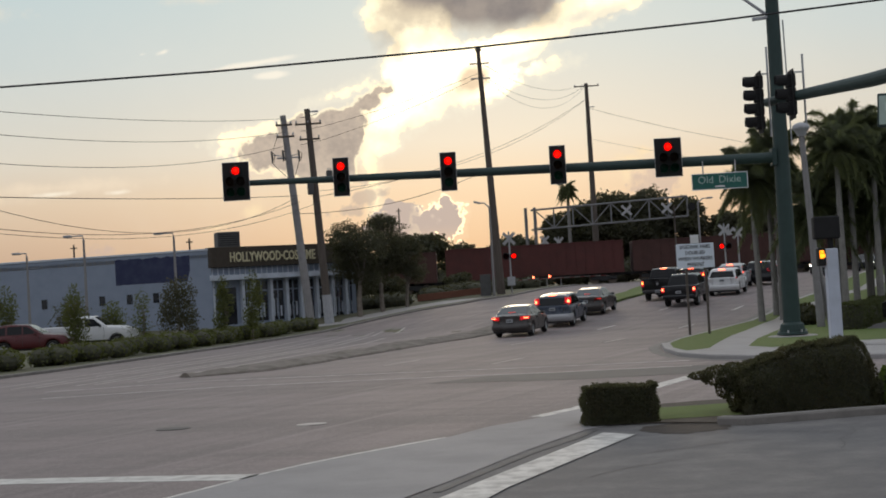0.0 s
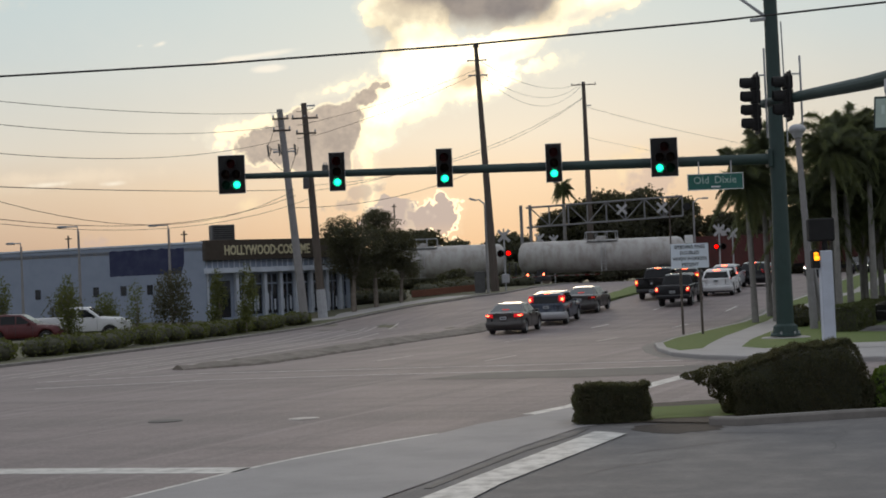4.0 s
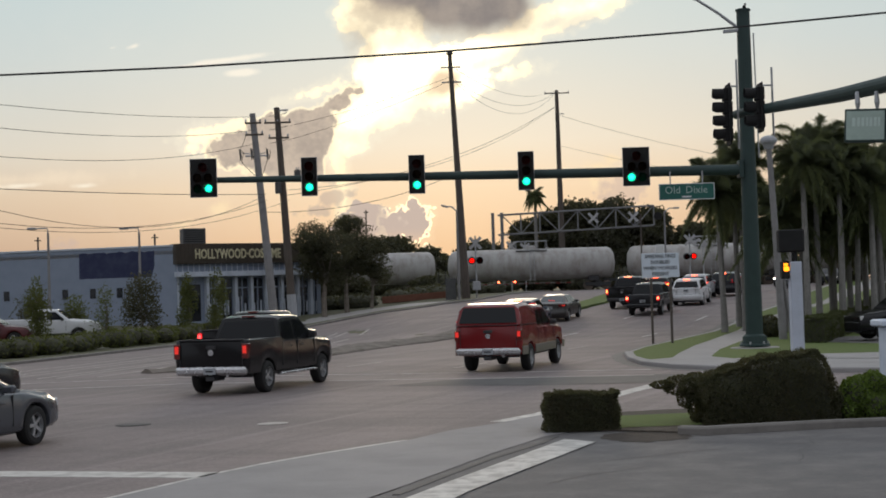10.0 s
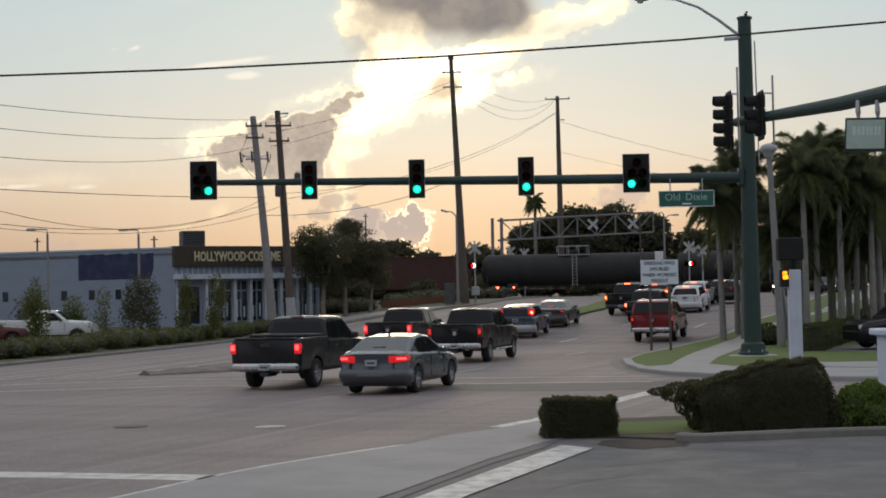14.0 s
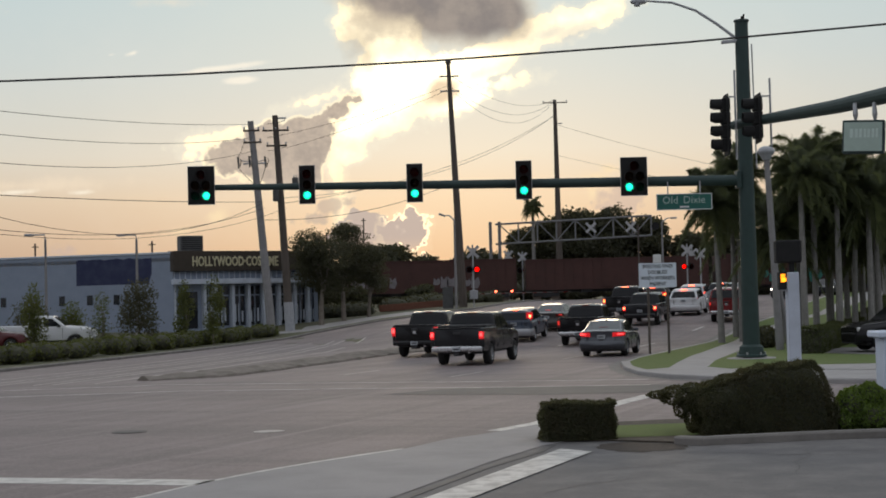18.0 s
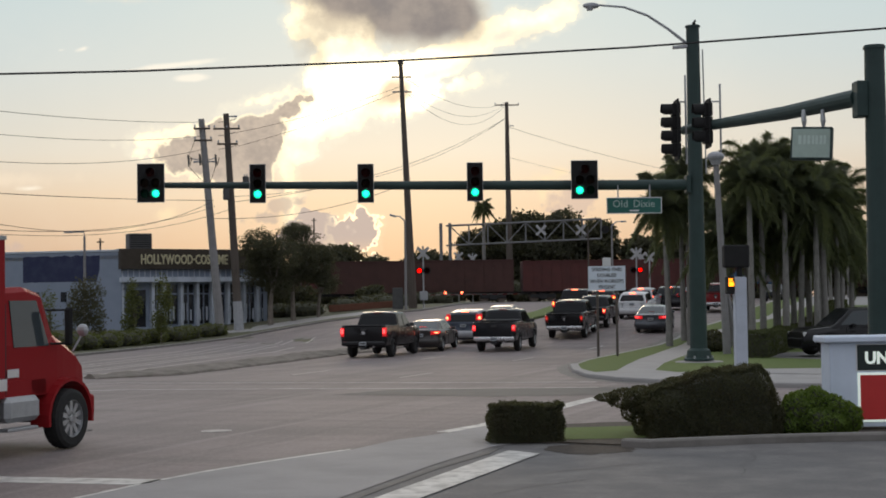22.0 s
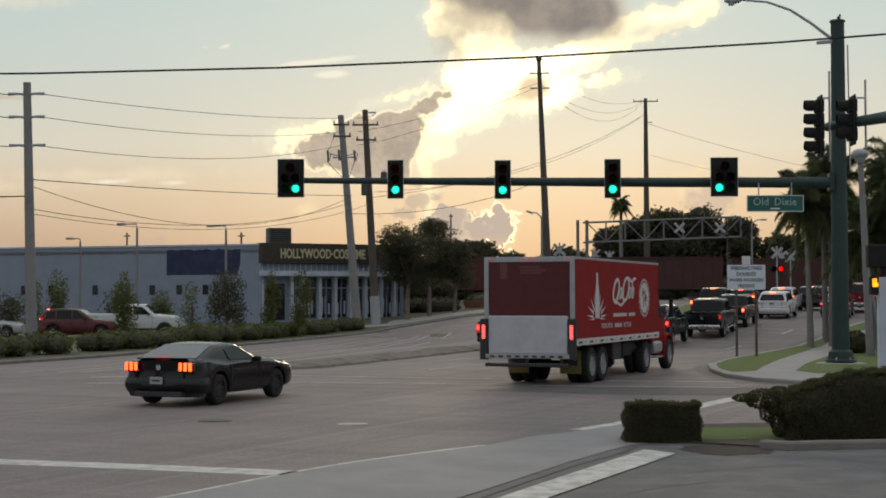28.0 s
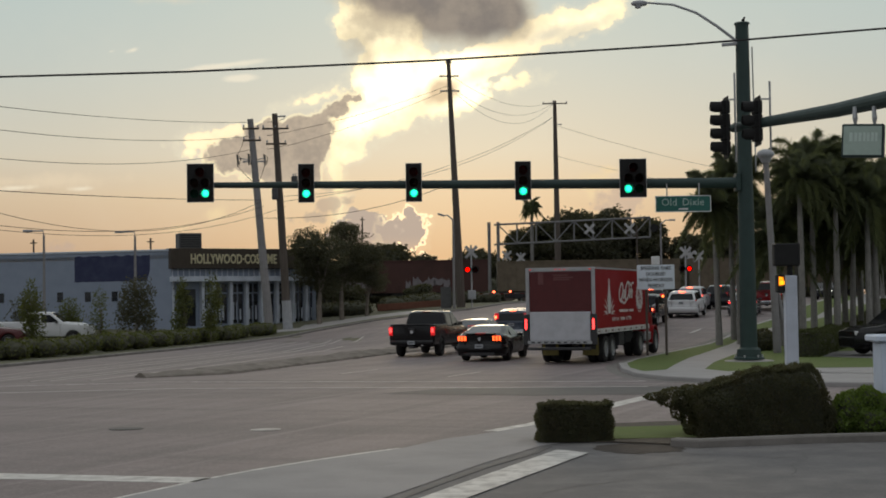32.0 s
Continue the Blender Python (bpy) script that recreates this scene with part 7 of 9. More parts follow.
        tube(bm, [(k * 0.95, 8.6, 1.75), (k * 1.25, 8.75, 1.75)], 0.02, 6)
        box(bm, *sorted((k * 1.2, k * 1.34)), 8.70, 8.78, 1.72, 2.34, 0.03)
        part("mirror", bm, M["black"], cab)
        bm = bmesh.new()
        bmesh.ops.create_uvsphere(bm, u_segments=10, v_segments=6, radius=0.11, matrix=pose(k * 0.98, 9.6, 1.95) @ Matrix.Diagonal((1, 0.6, 1, 1)))
        tube(bm, [(k * 0.85, 9.5, 1.6), (k * 0.98, 9.6, 1.9)], 0.018, 6)
        part("hood_mirror", bm, M["galv"], hood)
        a, b = sorted((k * 0.78, k * 1.12))
        bm = bmesh.new()
        n, r_in = 12, 0.60
        rings = []
        for q in range(n + 1):
            t = radians(-10 + 200 * q / n)
            rings.append([(xx, 9.05 + rr * math.cos(t), 0.52 + rr * math.sin(t)) for xx, rr in ((a, r_in), (b, r_in), (b, r_in + 0.06), (a, r_in + 0.08))])
        loft(bm, rings)
        bmesh.ops.recalc_face_normals(bm, faces=bm.faces[:])
        part("fender", bm, M["truck_red"], hood)
        block("step_tank", root, "galv", *sorted((k * 0.72, k * 1.12)), 7.3, 8.2, 0.55, 0.95, 0.08, "polished step and fuel tank")
        block("step", root, "galv", *sorted((k * 0.95, k * 1.16)), 7.25, 8.05, 0.42, 0.47, 0.01)
        block("cab_skirt", cab, "truck_red", *sorted((k * 0.96, k * 1.0)), 7.25, 8.5, 0.93, 1.2, 0.01)
    block("bumper", root, "truck_red", -1.0, 1.0, 9.75, 9.95, 0.5, 0.85, 0.04)
    block("grille", hood, "chrome", -0.5, 0.5, 9.82, 9.88, 0.9, 1.35, 0.03)
    block("windscreen", cab, "car_glass", -0.82, 0.82, -0.02, 0.02, -0.29, 0.29, 0.01, m=pose(0, 8.662, 2.285, 25.8, 0, 0))
    for o in (cab, hood, *[c for c in root.children if c.name.split(".")[0] in ("step_tank", "step", "bumper")]):
        o.location.y -= 0.12
    wheels = []
    for y in (0.0, 1.05, 5.85, 8.93):
        for k in (1, -1):
            front = y > 8
            wheels.append(add_wheel(root, k * (1.0 if front else 1.02), y, 0.50, 0.15, False, 10))
            if not front:
                wheels.append(add_wheel(root, k * 0.68, y, 0.50, 0.15, True, 8))
        block("axle", root, "plastic", -0.95, 0.95, y - 0.07, y + 0.07, 0.43, 0.57, 0.02)
    return root, wheels


delivery, delivery_wheels = delivery_truck()


# ---- plants ----
def leaf_mesh(name, pts, size, mat, seed, flat=0.0, long=1.0):
    """One small leaf (a bent quad) at each point, turned at random."""
    rng = np.random.default_rng(seed)
    n = len(pts)
    pts = np.asarray(pts)
    u = rng.normal(size=(n, 3))
    u /= np.linalg.norm(u, axis=1)[:, None]
    v = np.cross(u, rng.normal(size=(n, 3)))
    v /= np.linalg.norm(v, axis=1)[:, None]
    sz = size * rng.uniform(0.6, 1.4, (n, 1))
    a = pts - u * sz * long
    b = pts + v * sz * 0.6
    c = pts + u * sz * long
    d = pts - v * sz * 0.6
    verts = np.stack([a, b, c, d], 1).reshape(-1, 3)
    faces = np.arange(n * 4).reshape(n, 4)
    me = bpy.data.meshes.new(name)
    me.from_pydata(verts.tolist(), [], faces.tolist())
    me.materials.append(mat)
    return me


def cloud_points(blobs, count, seed, shell=0.55, ragged=0.25):
    """Points in a heap of ellipsoids (x, y, z, rx, ry, rz), most of them near the skin."""
    rng = np.random.default_rng(seed)
    vol = np.array([b[3] * b[4] + b[4] * b[5] + b[3] * b[5] for b in blobs])
    pick = rng.choice(len(blobs), count, p=vol / vol.sum())
    d = rng.normal(size=(count, 3))
    d /= np.linalg.norm(d, axis=1)[:, None]
    r = shell + (1 - shell) * rng.random(count) ** 0.6
    r *= 1 + ragged * np.sin(d[:, 0] * 5 + pick * 1.3) * np.cos(d[:, 2] * 6 + pick) * rng.random(count)
    b = np.array(blobs)[pick]
    return b[:, :3] + d * r[:, None] * b[:, 3:]


def limbs(bm, base, height, r, blobs, rng):
    """Tapered trunk with a limb into every clump."""
    top = Vector((base[0] + rng.uniform(-0.2, 0.2), base[1], base[2] + height * 0.45))
    tube(bm, [base, (base[0] + rng.uniform(-0.08, 0.08), base[1], base[2] + height * 0.2), top], [r * 1.25, r, r * 0.8], 8)
    for b in blobs[:9]:
        p = Vector(b[:3])
        tube(bm, [top - Vector((0, 0, height * 0.1)), top.lerp(p, 0.55) + Vector((0, 0, 0.15)), p], [r * 0.55, r * 0.35, r * 0.12], 6)
    return bm


def tree(x, y, height, spread, label, leaves=2600, size=0.11, mat="leaf", seed=1, clear=0.3, r=0.13, group="trees", z=None, squash=0.8, clumps=9):
    rng = random.Random(seed)
    z0 = land(x, y) if z is None else z
    root = thing("tree", pose(x, y, z0), label, "tree", group)
    blobs = []
    hc = height * (1 - clear)
    for k in range(clumps):
        a, q = rng.uniform(0, TAU), rng.uniform(0.15, 1.0)
        lift = rng.uniform(0.12, 0.88)
        wide = math.sin(math.pi * min(0.95, max(0.12, lift)) ** 0.8)
        s = rng.uniform(0.30, 0.48)
        blobs.append((spread * 0.62 * q * wide * math.cos(a), spread * 0.62 * q * wide * math.sin(a), height * clear + hc * lift, spread * s, spread * s, hc * s * 0.42 * squash + 0.1))
    bm = bmesh.new()
    limbs(bm, (0, 0, -0.1), height, r, blobs, rng)
    part("trunk", bm, M["bark"], root)
    me = leaf_mesh("crown", cloud_points(blobs, leaves, seed, 0.35, 0.4), size, M[mat], seed)
    crown = new("crown", me)
    crown.parent = root
    return root


def shrub(name, x, y, blobs, leaves, size, mat, label, seed, core=True, z=None, category="bush", group=""):
    root = thing(name, pose(x, y, land(x, y) if z is None else z), label, category, group)
    crown = new("foliage", leaf_mesh("foliage", cloud_points(blobs, leaves, seed, 0.82, 0.12), size, M[mat], seed))
    crown.parent = root
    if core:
        # solid dark core: twigs and inner shade, put in as colour
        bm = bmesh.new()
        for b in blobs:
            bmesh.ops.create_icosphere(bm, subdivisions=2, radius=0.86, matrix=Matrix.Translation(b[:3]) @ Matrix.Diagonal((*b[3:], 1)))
        part("twig_core", bm, M["twig"], root, "dark core standing for twigs and shade inside the leaves")
    return root


def palm(x, y, height, reach, seed, fronds=46, r=0.125, z=None, label="tall palm with a drooping feathery crown"):
    rng = random.Random(seed)
    root = thing("palm_tree", pose(x, y, land(x, y) if z is None else z), label, "palm tree", "palms along the pavement")
    lean = rng.uniform(-0.03, 0.03) * height
    bm = bmesh.new()
    tube(bm, [(0, 0, -0.1), (lean * 0.2, 0, height * 0.3), (lean * 0.6, 0, height * 0.7), (lean, 0, height)], [r * 1.35, r * 1.1, r, r * 0.75], 10)
    part("trunk", bm, M["palm_bark"], root)
    bm = bmesh.new()
    tube(bm, [(lean, 0, height - 0.05), (lean, 0, height + 0.7)], [r * 0.8, r * 0.3], 8)
    part("crownshaft", bm, M["leaf_light"], root)
    verts, faces = [], []
    for k in range(fronds):
        a = TAU * k / fronds + rng.uniform(-0.15, 0.15)
        upright = k % 5 < 3
        up = rng.uniform(0.9, 2.0) if upright else rng.uniform(-0.6, 0.9)
        bend = 0.62 if upright else 0.80
        l = reach * rng.uniform(0.8, 1.1)
        d = Vector((math.cos(a), math.sin(a), 0))
        side = Vector((-math.sin(a), math.cos(a), 0))
        prev = None
        sway = rng.uniform(-0.22, 0.22) * l
        n = 11
        for i in range(n + 1):
            t = i / n
            p = Vector((lean, 0, height + 0.5)) + d * l * (t - 0.12 * t * t) * (0.75 + 0.25 * math.cos(up)) + Vector((0, 0, l * (up * t * 0.85 - (bend + 0.16 * up) * t * t))) + side * sway * t * t
            if prev:
                run = (p - prev).normalized()
                over = side.cross(run)
                for j in (0.08, 0.25, 0.42, 0.58, 0.75, 0.92):
                    # leaflets stand round the rib like a bottle brush
                    for turn in range(4):
                        q = prev.lerp(p, j + rng.uniform(-0.06, 0.06))
                        phi = TAU * (turn + rng.uniform(-0.4, 0.4)) / 4
                        w = l * 0.215 * math.sin(math.pi * min(0.93, 0.16 + t * 0.80)) * rng.uniform(0.75, 1.2)
                        out = side * math.cos(phi) + over * math.sin(phi)
                        tip = q + out * w * 0.82 + run * w * 0.5 + Vector((0, 0, -w * 0.28))
                        o = (tip - q).cross(run).normalized() * 0.033
                        b0 = len(verts)
                        verts += [tuple(q - o), tuple(q + o), tuple(tip)]
                        faces.append((b0, b0 + 1, b0 + 2))
                b0 = len(verts)
                verts += [tuple(prev + side * 0.02), tuple(prev - side * 0.02), tuple(p - side * 0.012), tuple(p + side * 0.012)]
                faces.append((b0, b0 + 1, b0 + 2, b0 + 3))
            prev = p
    me = bpy.data.meshes.new("crown")
    me.from_pydata(verts, [], faces)
    me.materials.append(M["frond"])
    crown = new("crown", me)
    crown.parent = root
    return root


# station island: clipped hedge block, large wedge-shaped bush, bright shrub
def clipped(name, x, y, w, d, h, count, seed, label, mat="leaf_hedge", profile=None, rot=0, size=0.035, dome=0.10):
    """A sheared hedge: leaves over a rounded box whose height follows profile(u)."""
    rng = np.random.default_rng(seed)
    prof = profile or (lambda u: 1.0)
    pts = []
    while len(pts) < count:
        u, v, q = rng.uniform(-1, 1), rng.uniform(-1, 1), rng.uniform(0.0, 1)
        f = rng.integers(0, 6)
        if f == 0:
            u = -1
        elif f == 1:
            u = 1
        elif f in (2, 3):
            v = -1
        elif f == 4:
            v = 1
        if f == 5 or (f < 4 and rng.random() < 0.25):
            q = 1
        k = prof(u)
        rr = 1 - dome * max(0, q - 0.55) ** 2 / 0.2
        rx = 1 - 0.3 * dome * max(0, q - 0.55) ** 2 / 0.2
        wob = 1 + 0.025 * math.sin(u * 7 + v * 3 + seed) + 0.03 * math.sin(q * 9 + u * 4) + 0.02 * math.sin(u * 19 + q * 13)
        pts.append((u * w / 2 * rx * wob + rng.normal(0, 0.02), v * d / 2 * rr * wob + rng.normal(0, 0.02), max(0.03, q * h * k * wob + rng.normal(0, 0.018))))
    root = thing(name, pose(x, y, land(x, y) + 0.03, 0, 0, rot), label, "hedge", "clipped hedges")
    me = leaf_mesh("foliage", pts, size, M[mat], seed)
    o = new("foliage", me)
    o.parent = root
    # solid dark core under the leaves, coloured as twigs and inner shade
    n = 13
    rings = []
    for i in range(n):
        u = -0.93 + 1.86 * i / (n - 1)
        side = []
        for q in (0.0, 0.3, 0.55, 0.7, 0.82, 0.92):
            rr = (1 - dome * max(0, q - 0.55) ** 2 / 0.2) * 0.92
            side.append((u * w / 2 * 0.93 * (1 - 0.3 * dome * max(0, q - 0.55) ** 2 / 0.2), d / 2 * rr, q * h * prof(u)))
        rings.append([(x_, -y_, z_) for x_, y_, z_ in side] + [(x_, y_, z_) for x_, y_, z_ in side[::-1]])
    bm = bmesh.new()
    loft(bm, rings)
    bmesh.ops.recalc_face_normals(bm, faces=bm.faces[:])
    part("twig_core", bm, M["twig"], root, "dark core standing for twigs and shade inside the leaves")
    return root


clipped("hedge", 2.22, 24.95, 1.16, 0.85, 0.60, 45000, 3, "small square-clipped dark green hedge", size=0.013)


def wedge(u):
    """Outline of the large bush: low and loose at one end, highest past the middle."""
    return float(np.interp(u, (-1.0, -0.9, -0.5, 0.0, 0.4, 0.75, 0.92, 1.0), (0.66, 0.71, 0.80, 0.91, 0.98, 1.0, 0.88, 0.6)))


clipped("bush", 5.41, 25.45, 2.16, 1.35, 1.17, 90000, 5, "large wedge-shaped dark green clipped bush", profile=wedge, size=0.014, dome=0.28)
shrub("bush", 4.15, 25.35, [(-0.48, 0, 0.68, 0.22, 0.2, 0.07), (-0.20, 0, 0.66, 0.30, 0.3, 0.17), (0.08, 0, 0.62, 0.28, 0.4, 0.26), (0.10, 0, 0.30, 0.18, 0.3, 0.30), (-0.12, 0, 0.45, 0.14, 0.2, 0.18)], 6000, 0.022, "leaf_hedge", "loose leaning dark sprig beside the clipped bush", 6, core=False, z=0.03)
shrub("bush", 7.2, 25.05, [(-0.35, 0, 0.42, 0.30, 0.40, 0.34), (-0.05, 0.05, 0.52, 0.28, 0.35, 0.30), (0.22, 0, 0.36, 0.30, 0.40, 0.34), (0.45, 0, 0.28, 0.28, 0.38, 0.28), (-0.5, 0, 0.22, 0.22, 0.36, 0.24), (0.0, -0.1, 0.25, 0.5, 0.42, 0.26)], 13000, 0.028, "leaf_bright", "bright green leafy shrub before the sign", 7, z=0.03)

# far side of the road: hedge row and young trees before the shop
hedge_line = [(-20.6, 55), (-18.8, 61.5), (-17.2, 68), (-15.4, 77), (-13.4, 90), (-12.4, 95), (-10.8, 98.6)]
for (xa, ya), (xb, yb) in zip(hedge_line, hedge_line[1:]):
    n = max(1, round(math.hypot(xb - xa, yb - ya) / 3.2))
    for k in range(n):
        x, y = xa + (xb - xa) * (k + 0.5) / n, ya + (yb - ya) * (k + 0.5) / n
        bl = [(random.uniform(-1.4, 1.4), random.uniform(-0.3, 0.3), 0.42 + random.uniform(-0.08, 0.1), 0.75, 0.6, 0.45) for _ in range(5)]
        o = shrub("hedge", x, y, bl, 1100, 0.075, "leaf_light", "loose green roadside hedge", 20 + k + int(y), z=land(x, y) + 0.1, category="hedge", group="roadside hedge plants")
        o.rotation_euler.z = math.atan2(yb - ya, xb - xa)
for x, y, h, sp, mat, n, sd in ((-25.3, 93.5, 4.4, 1.3, "leaf", 1500, 41), (-22.0, 97.0, 3.6, 1.4, "leaf_light", 500, 42), (-19.4, 96.5, 4.2, 1.9, "leaf", 2600, 43), (-16.7, 97.5, 3.9, 1.0, "leaf_light", 1200, 44),
                             (-14.9, 98.2, 4.4, 1.2, "leaf_light", 1300, 45), (-27.4, 100.0, 3.4, 2.4, "leaf", 1800, 46), (-24.8, 101.5, 2.8, 1.7, "leaf", 1200, 47), (-33.0, 99.0, 4.0, 1.4, "leaf_light", 700, 48),
                             (-33.8, 96.5, 3.0, 2.0, "leaf", 1500, 50), (-30.9, 97.5, 4.2, 1.2, "leaf", 1300, 49)):
    tree(x * 0.88, y * 0.88, h * 0.88 + 0.1, sp * 0.82, "young staked tree with sparse pale leaves" if n < 1100 else "small dark leafy tree before the shop", int(n * 1.5), 0.066, "leaf" if sd in (43, 46, 50) else "leaf_light", sd, 0.14, 0.05, "young trees before the shop", squash=1.5, clumps=15)
# dark oaks by the pavement
tree(-8.3, 104.5, 7.6, 3.5, "dark dense oak with a rounded crown", 26000, 0.058, "leaf", 61, 0.28, 0.16, "oaks by the pavement", clumps=14)
tree(-6.9, 107.0, 7.2, 3.3, "dark dense oak with a rounded crown", 22000, 0.058, "leaf", 62, 0.30, 0.15, "oaks by the pavement", clumps=13)
tree(-5.2, 108.5, 5.4, 2.4, "smaller dark oak beside the pavement", 13000, 0.058, "leaf", 63, 0.30, 0.12, "oaks by the pavement", clumps=11)
# scrub and woods along the railway
for k, (x, y, h, sp) in enumerate(((-10.5, 124, 4.6, 3.4), (-7.4, 126, 4.2, 2.8), (-1.5, 131, 1.8, 2.2), (-14, 122, 5.0, 4.0))):
    tree(x, y, h, sp, "dark scrubby tree near the railway", 2600, 0.14, "leaf", 70 + k, 0.1, 0.12, "scrub along the railway")
for k, (x, y, h, sp) in enumerate(((-6, 172, 6.8, 5.0), (-1.5, 176, 5.6, 4.5), (4.6, 178, 6.4, 4.6), (9.6, 176, 8.4, 3.6), (16.0, 174, 10.6, 5.8), (20.6, 176, 10.8, 6.0), (24.5, 175, 9.4, 5.0),
                                   (29.5, 174, 7.4, 4.6), (34, 176, 7.6, 5.0), (39, 175, 8.0, 5.0), (44, 174, 9.2, 6.0), (12.9, 178, 9.6, 4.6), (-12, 176, 5.4, 5.0), (-20, 182, 6.0, 6.0), (51, 172, 10, 7), (60, 170, 10, 7), (-58, 150, 6, 6), (-48, 140, 5, 5))):
    tree(x, y, h, sp, "dark broad tree behind the railway", 17000 if 4 <= k <= 8 else 11000, 0.20, "leaf", 90 + k, 0.04, 0.2, "woods behind the railway", clumps=20)
for k in range(30):
    x, y = -34 + k * 3.6, 164 + 3 * math.sin(k * 2.1)
    bl = [(random.uniform(-1.6, 1.6), random.uniform(-0.8, 0.8), 0.9 + random.uniform(0, 0.7), 1.7, 1.3, 1.2) for _ in range(5)]
    shrub("bush", x, y, bl, 1500, 0.17, "leaf", "dense dark scrub behind the railway", 400 + k, z=land(x, y), group="scrub behind the railway")
palm(10.9, 172, 10.2, 1.75, 120, 44, 0.2, label="palm standing over the dark trees")
row = [(13.9, 69.0, 6.9), (14.5, 73.5, 5.6), (15.4, 63.2, 6.7), (16.4, 65.3, 7.1), (17.1, 64.0, 6.4), (17.9, 67.2, 7.0), (17.2, 68.5, 6.0), (18.8, 69.0, 6.8), (28.5, 76.0, 5.2)]
row += [(15.6 + 0.345 * d, 63.0 + 0.94 * d, 7.4 - 0.026 * d + 0.5 * math.sin(d * 1.7)) for d in (8, 12.5, 17, 22, 28, 34, 41, 48, 56, 64, 73, 83)]
row += [(16.2, 67.5, 4.6), (18.4, 66.5, 4.9), (19.6, 68.0, 4.4), (17.2, 71.0, 4.7), (20.6, 71.0, 4.8), (15.0, 66.0, 4.5), (21.8, 70.0, 4.2), (19.2, 73.5, 5.4), (22.4, 74.0, 4.4), (19.4, 66.0, 6.2), (20.4, 67.6, 5.9), (21.2, 69.5, 5.2), (18.6, 64.6, 6.0), (12.75, 68.0, 5.9)]
row += [(17.0 + 0.345 * d, 62.6 + 0.94 * d, 5.8 - 0.022 * d + 0.4 * math.sin(d * 2.3)) for d in (9, 20, 34)]
for k, (x, y, h) in enumerate(row):
    palm(x, y, h, 2.2 + 0.3 * math.sin(k * 2.7), 130 + k)
for k in range(-2, 14):
    clipped("hedge", 15.75 + k * 1.0, 60.5 + k * 2.65, 3.0, 0.9, 0.95 + 0.08 * math.sin(k * 2.3), 4200, 160 + k, "clipped green hedge along the pavement", mat="leaf_row", rot=69 + 2 * math.sin(k * 1.7), size=0.035, dome=0.16)
shrub("bush", 13.1, 60.6, [(0, 0, 0.4, 0.55, 0.5, 0.5)], 900, 0.06, "leaf_hedge", "small round dark shrub by the pavement", 181, z=0.14)
for k in range(20):
    tree(36 + (k % 10) * 6 + random.uniform(-2, 2), 96 + k * 4, 7.5 + random.uniform(0, 3), 5.5, "dark tree at the back of the lots", 2600, 0.3, "leaf", 200 + k, 0.1, 0.2, "woods behind the lots")
for k, (x, y) in enumerate(((-6.5, 113), (-4.0, 116), (-9.0, 115), (-1.5, 119), (0.2, 122), (-12, 118), (3.2, 133))):
    bl = [(random.uniform(-1.5, 1.5), random.uniform(-0.8, 0.8), 0.5, 1.1, 0.9, 0.7) for _ in range(5)]
    shrub("bush", x, y, bl, 1200, 0.10, "leaf", "low dark scrub near the railway", 230 + k, z=land(x, y))



# ---- railway ----
TRACK_Y = 147.0
RAIL_Z = 2.12
M["ballast"] = material("grey_track_ballast", (0.16, 0.145, 0.13), 0.95, vary=0.5, scale=1.0, bump=0.6, fine=14)
M["rust_rail"] = material("worn_steel_rail", (0.20, 0.16, 0.13), 0.5, metal=0.5, vary=0.4, scale=0.6, bump=0.1)
M["box_brown"] = material("weathered_brown_wagon_paint", (0.070, 0.030, 0.025), 0.85, vary=0.55, scale=3, tint=(0.045, 0.024, 0.02), bump=0.1)
M["box_red"] = material("faded_red_wagon_paint", (0.092, 0.027, 0.024), 0.85, vary=0.5, scale=3, tint=(0.055, 0.025, 0.022), bump=0.1)
M["tank_white"] = material("dirty_white_tank_paint", (0.40, 0.39, 0.375), 0.6, vary=0.7, scale=2.0, tint=(0.20, 0.17, 0.14), bump=0.05, stretch=(1, 1, 0.4))
M["tank_black"] = material("black_tank_paint", (0.016, 0.016, 0.017), 0.8, vary=0.4, scale=3, tint=(0.05, 0.045, 0.04), bump=0.05)
M["wagon_tan"] = material("dusty_tan_hopper_paint", (0.145, 0.115, 0.08), 0.85, vary=0.5, scale=2, bump=0.1)
M["wagon_olive"] = material("dull_olive_hopper_paint", (0.13, 0.135, 0.085), 0.85, vary=0.5, scale=2, bump=0.1)
M["spray_teal"] = material("teal_spray_paint", (0.06, 0.24, 0.20), 0.8, vary=0.4, scale=1.0, bump=0)
M["spray_blue"] = material("blue_spray_paint", (0.06, 0.12, 0.22), 0.8, vary=0.4, scale=1.0, bump=0)
M["spray_pale"] = material("pale_spray_paint", (0.20, 0.18, 0.19), 0.8, vary=0.4, scale=1.0, bump=0)
M["tarp_blue"] = material("blue_tarpaulin", (0.03, 0.16, 0.42), 0.7, vary=0.3, scale=1.0, bump=0.1)

bed = tagged(band("railway_bed", [(-260, TRACK_Y), (-60, TRACK_Y), (60, TRACK_Y), (260, TRACK_Y)], 5.0, -0.3, 0.36, M["ballast"]), "grey ballast bed of the railway", "railway", kind="structure")
